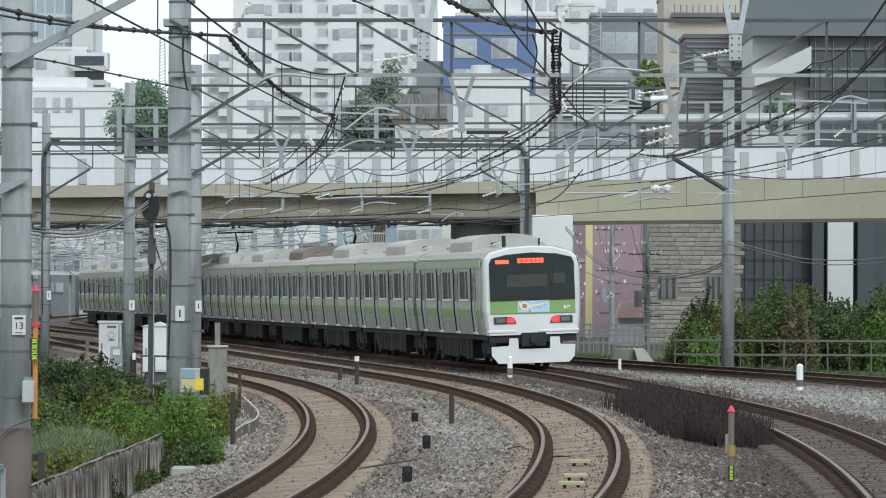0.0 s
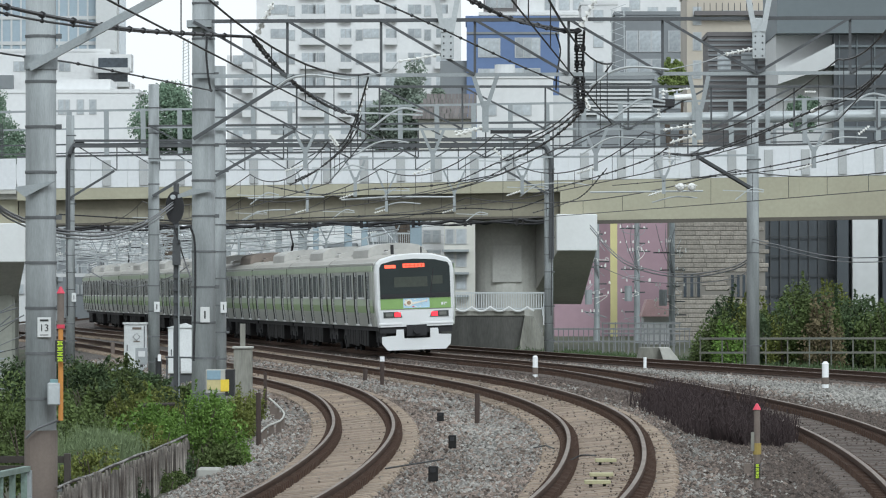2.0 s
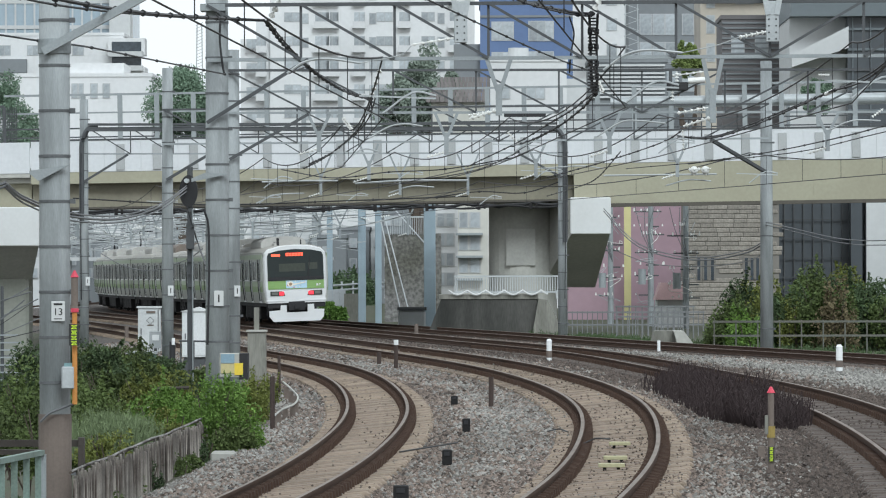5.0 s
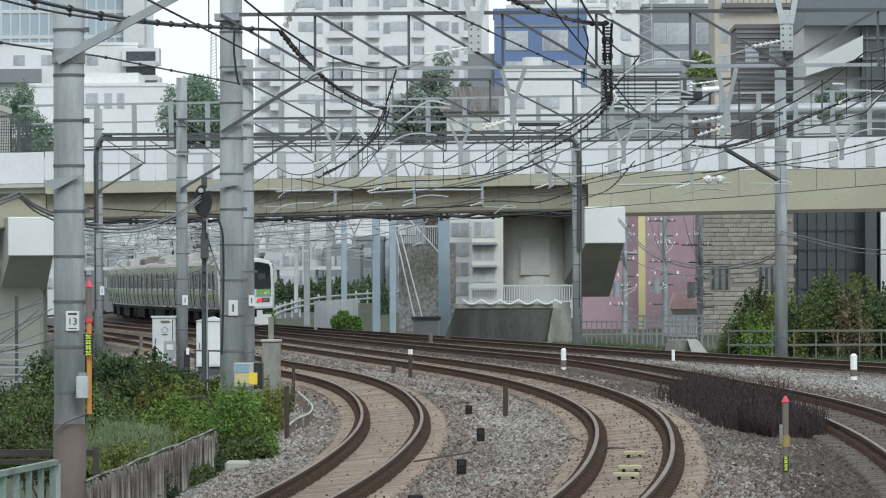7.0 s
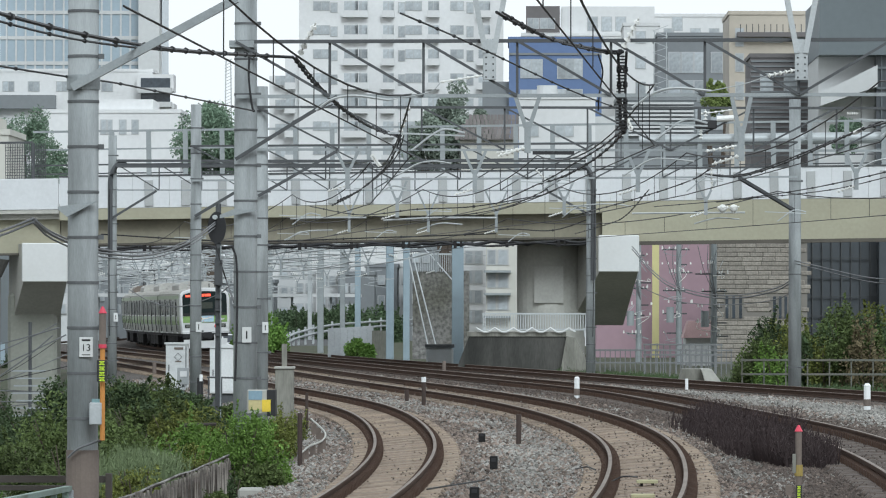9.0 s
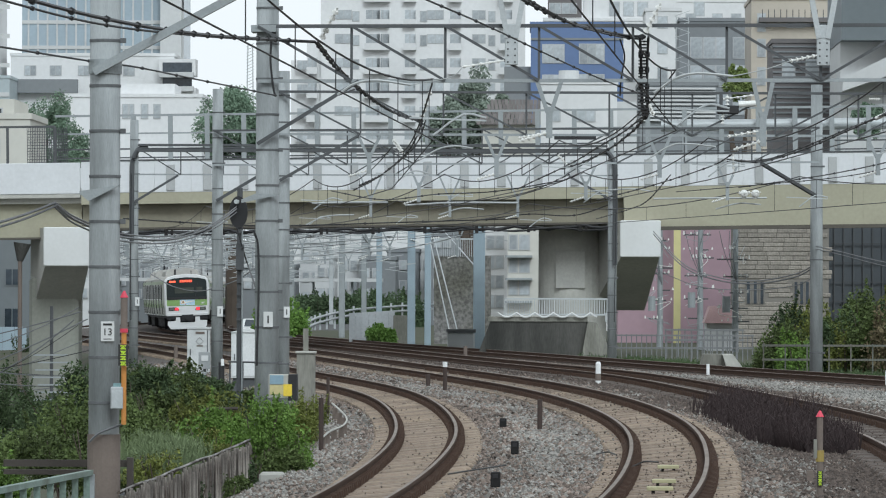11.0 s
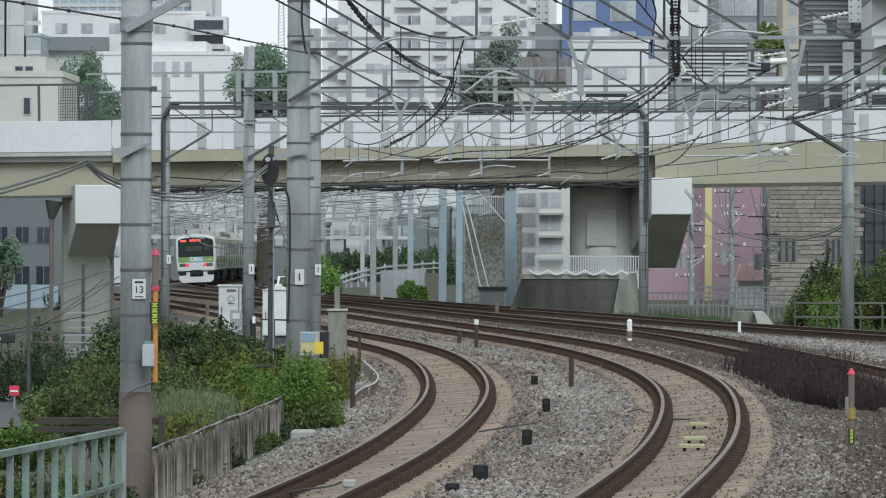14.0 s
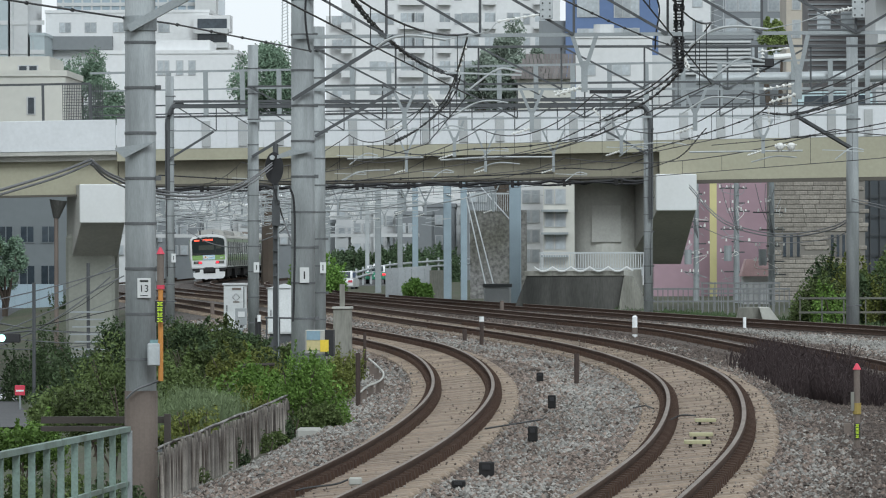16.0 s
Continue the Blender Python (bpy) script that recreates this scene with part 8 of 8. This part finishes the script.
VANS = [(build_van("white box truck crossing the road bridge", 5.6, 2.3, CAR_WHITE, "truck"), 12.0, -26.5),
        (build_van("dark green minibus crossing the road bridge", 4.6, 1.75, mat("dark_green_paint", (0.05, 0.16, 0.15), 0.3), "minibus"), 12.8, -23.5),
        (build_van("pale blue-white van crossing the road bridge", 4.4, 2.0, mat("pale_blue_car_paint", (0.52, 0.66, 0.68), 0.25)), 14.3, -23.5)]


def on_bridge(x):
    return Matrix.Translation((x, 240.5, 7.64 + 0.0148 * x)) @ Matrix.Rotation(-0.0148, 4, "Y")


pf = thing("pipe_frame", label="rusty brown pipe frame standing among the shrubs", category="frame")
part("bar", tube(bmesh.new(), [(-5.929, 92, 0.285), (-5.305, 92, 0.306)], 0.035), TIMBER, pf)
part("upright", tube(bmesh.new(), [(-5.888, 92, 0.306), (-5.888, 92, -1.166)], 0.032), TIMBER, pf)
part("pale_pipe", tube(bmesh.new(), curve_through([(-5.922, 91.9, 0.042), (-6.035, 91.9, -0.039), (-6.065, 91.9, -0.244), (-6.065, 91.9, -1.163)], 5), 0.025), W_CREAM, pf, "cream bent pipe")


def motions():
    for k, car in enumerate(TRAIN):
        walk(car, [(t, car_pose(k, t)) for t in range(17)])

    walk(TAXI, [(t, on_road(y)) for t, y in ((0, 336), (8, 337), (13, 340), (13.8, 352), (14.5, 371), (15.2, 387), (16, 412))])
    walk(WHITE_CAR, [(t, on_road(y)) for t, y in ((0, 324), (8, 325), (14, 328), (15.2, 347), (16, 365))])

    for k, (van, t0, x0) in enumerate(VANS):
        wait = -45.0 - 8.0 * k
        lead = (x0 - wait) / 21.5
        rows = [(0, wait), (t0 - lead - 0.6, wait)] + [(t0 - lead + 0.4 * j, wait + 8.6 * j) for j in range(1, 12)]
        rows = [(t, x) for t, x in rows if t < 15.95 and x < 62]
        rows.append((16, min(62 - 7.0 * k, rows[-1][1] + 21.5 * (16 - rows[-1][0]))))
        walk(van, [(t, on_bridge(x)) for t, x in rows])


motions()
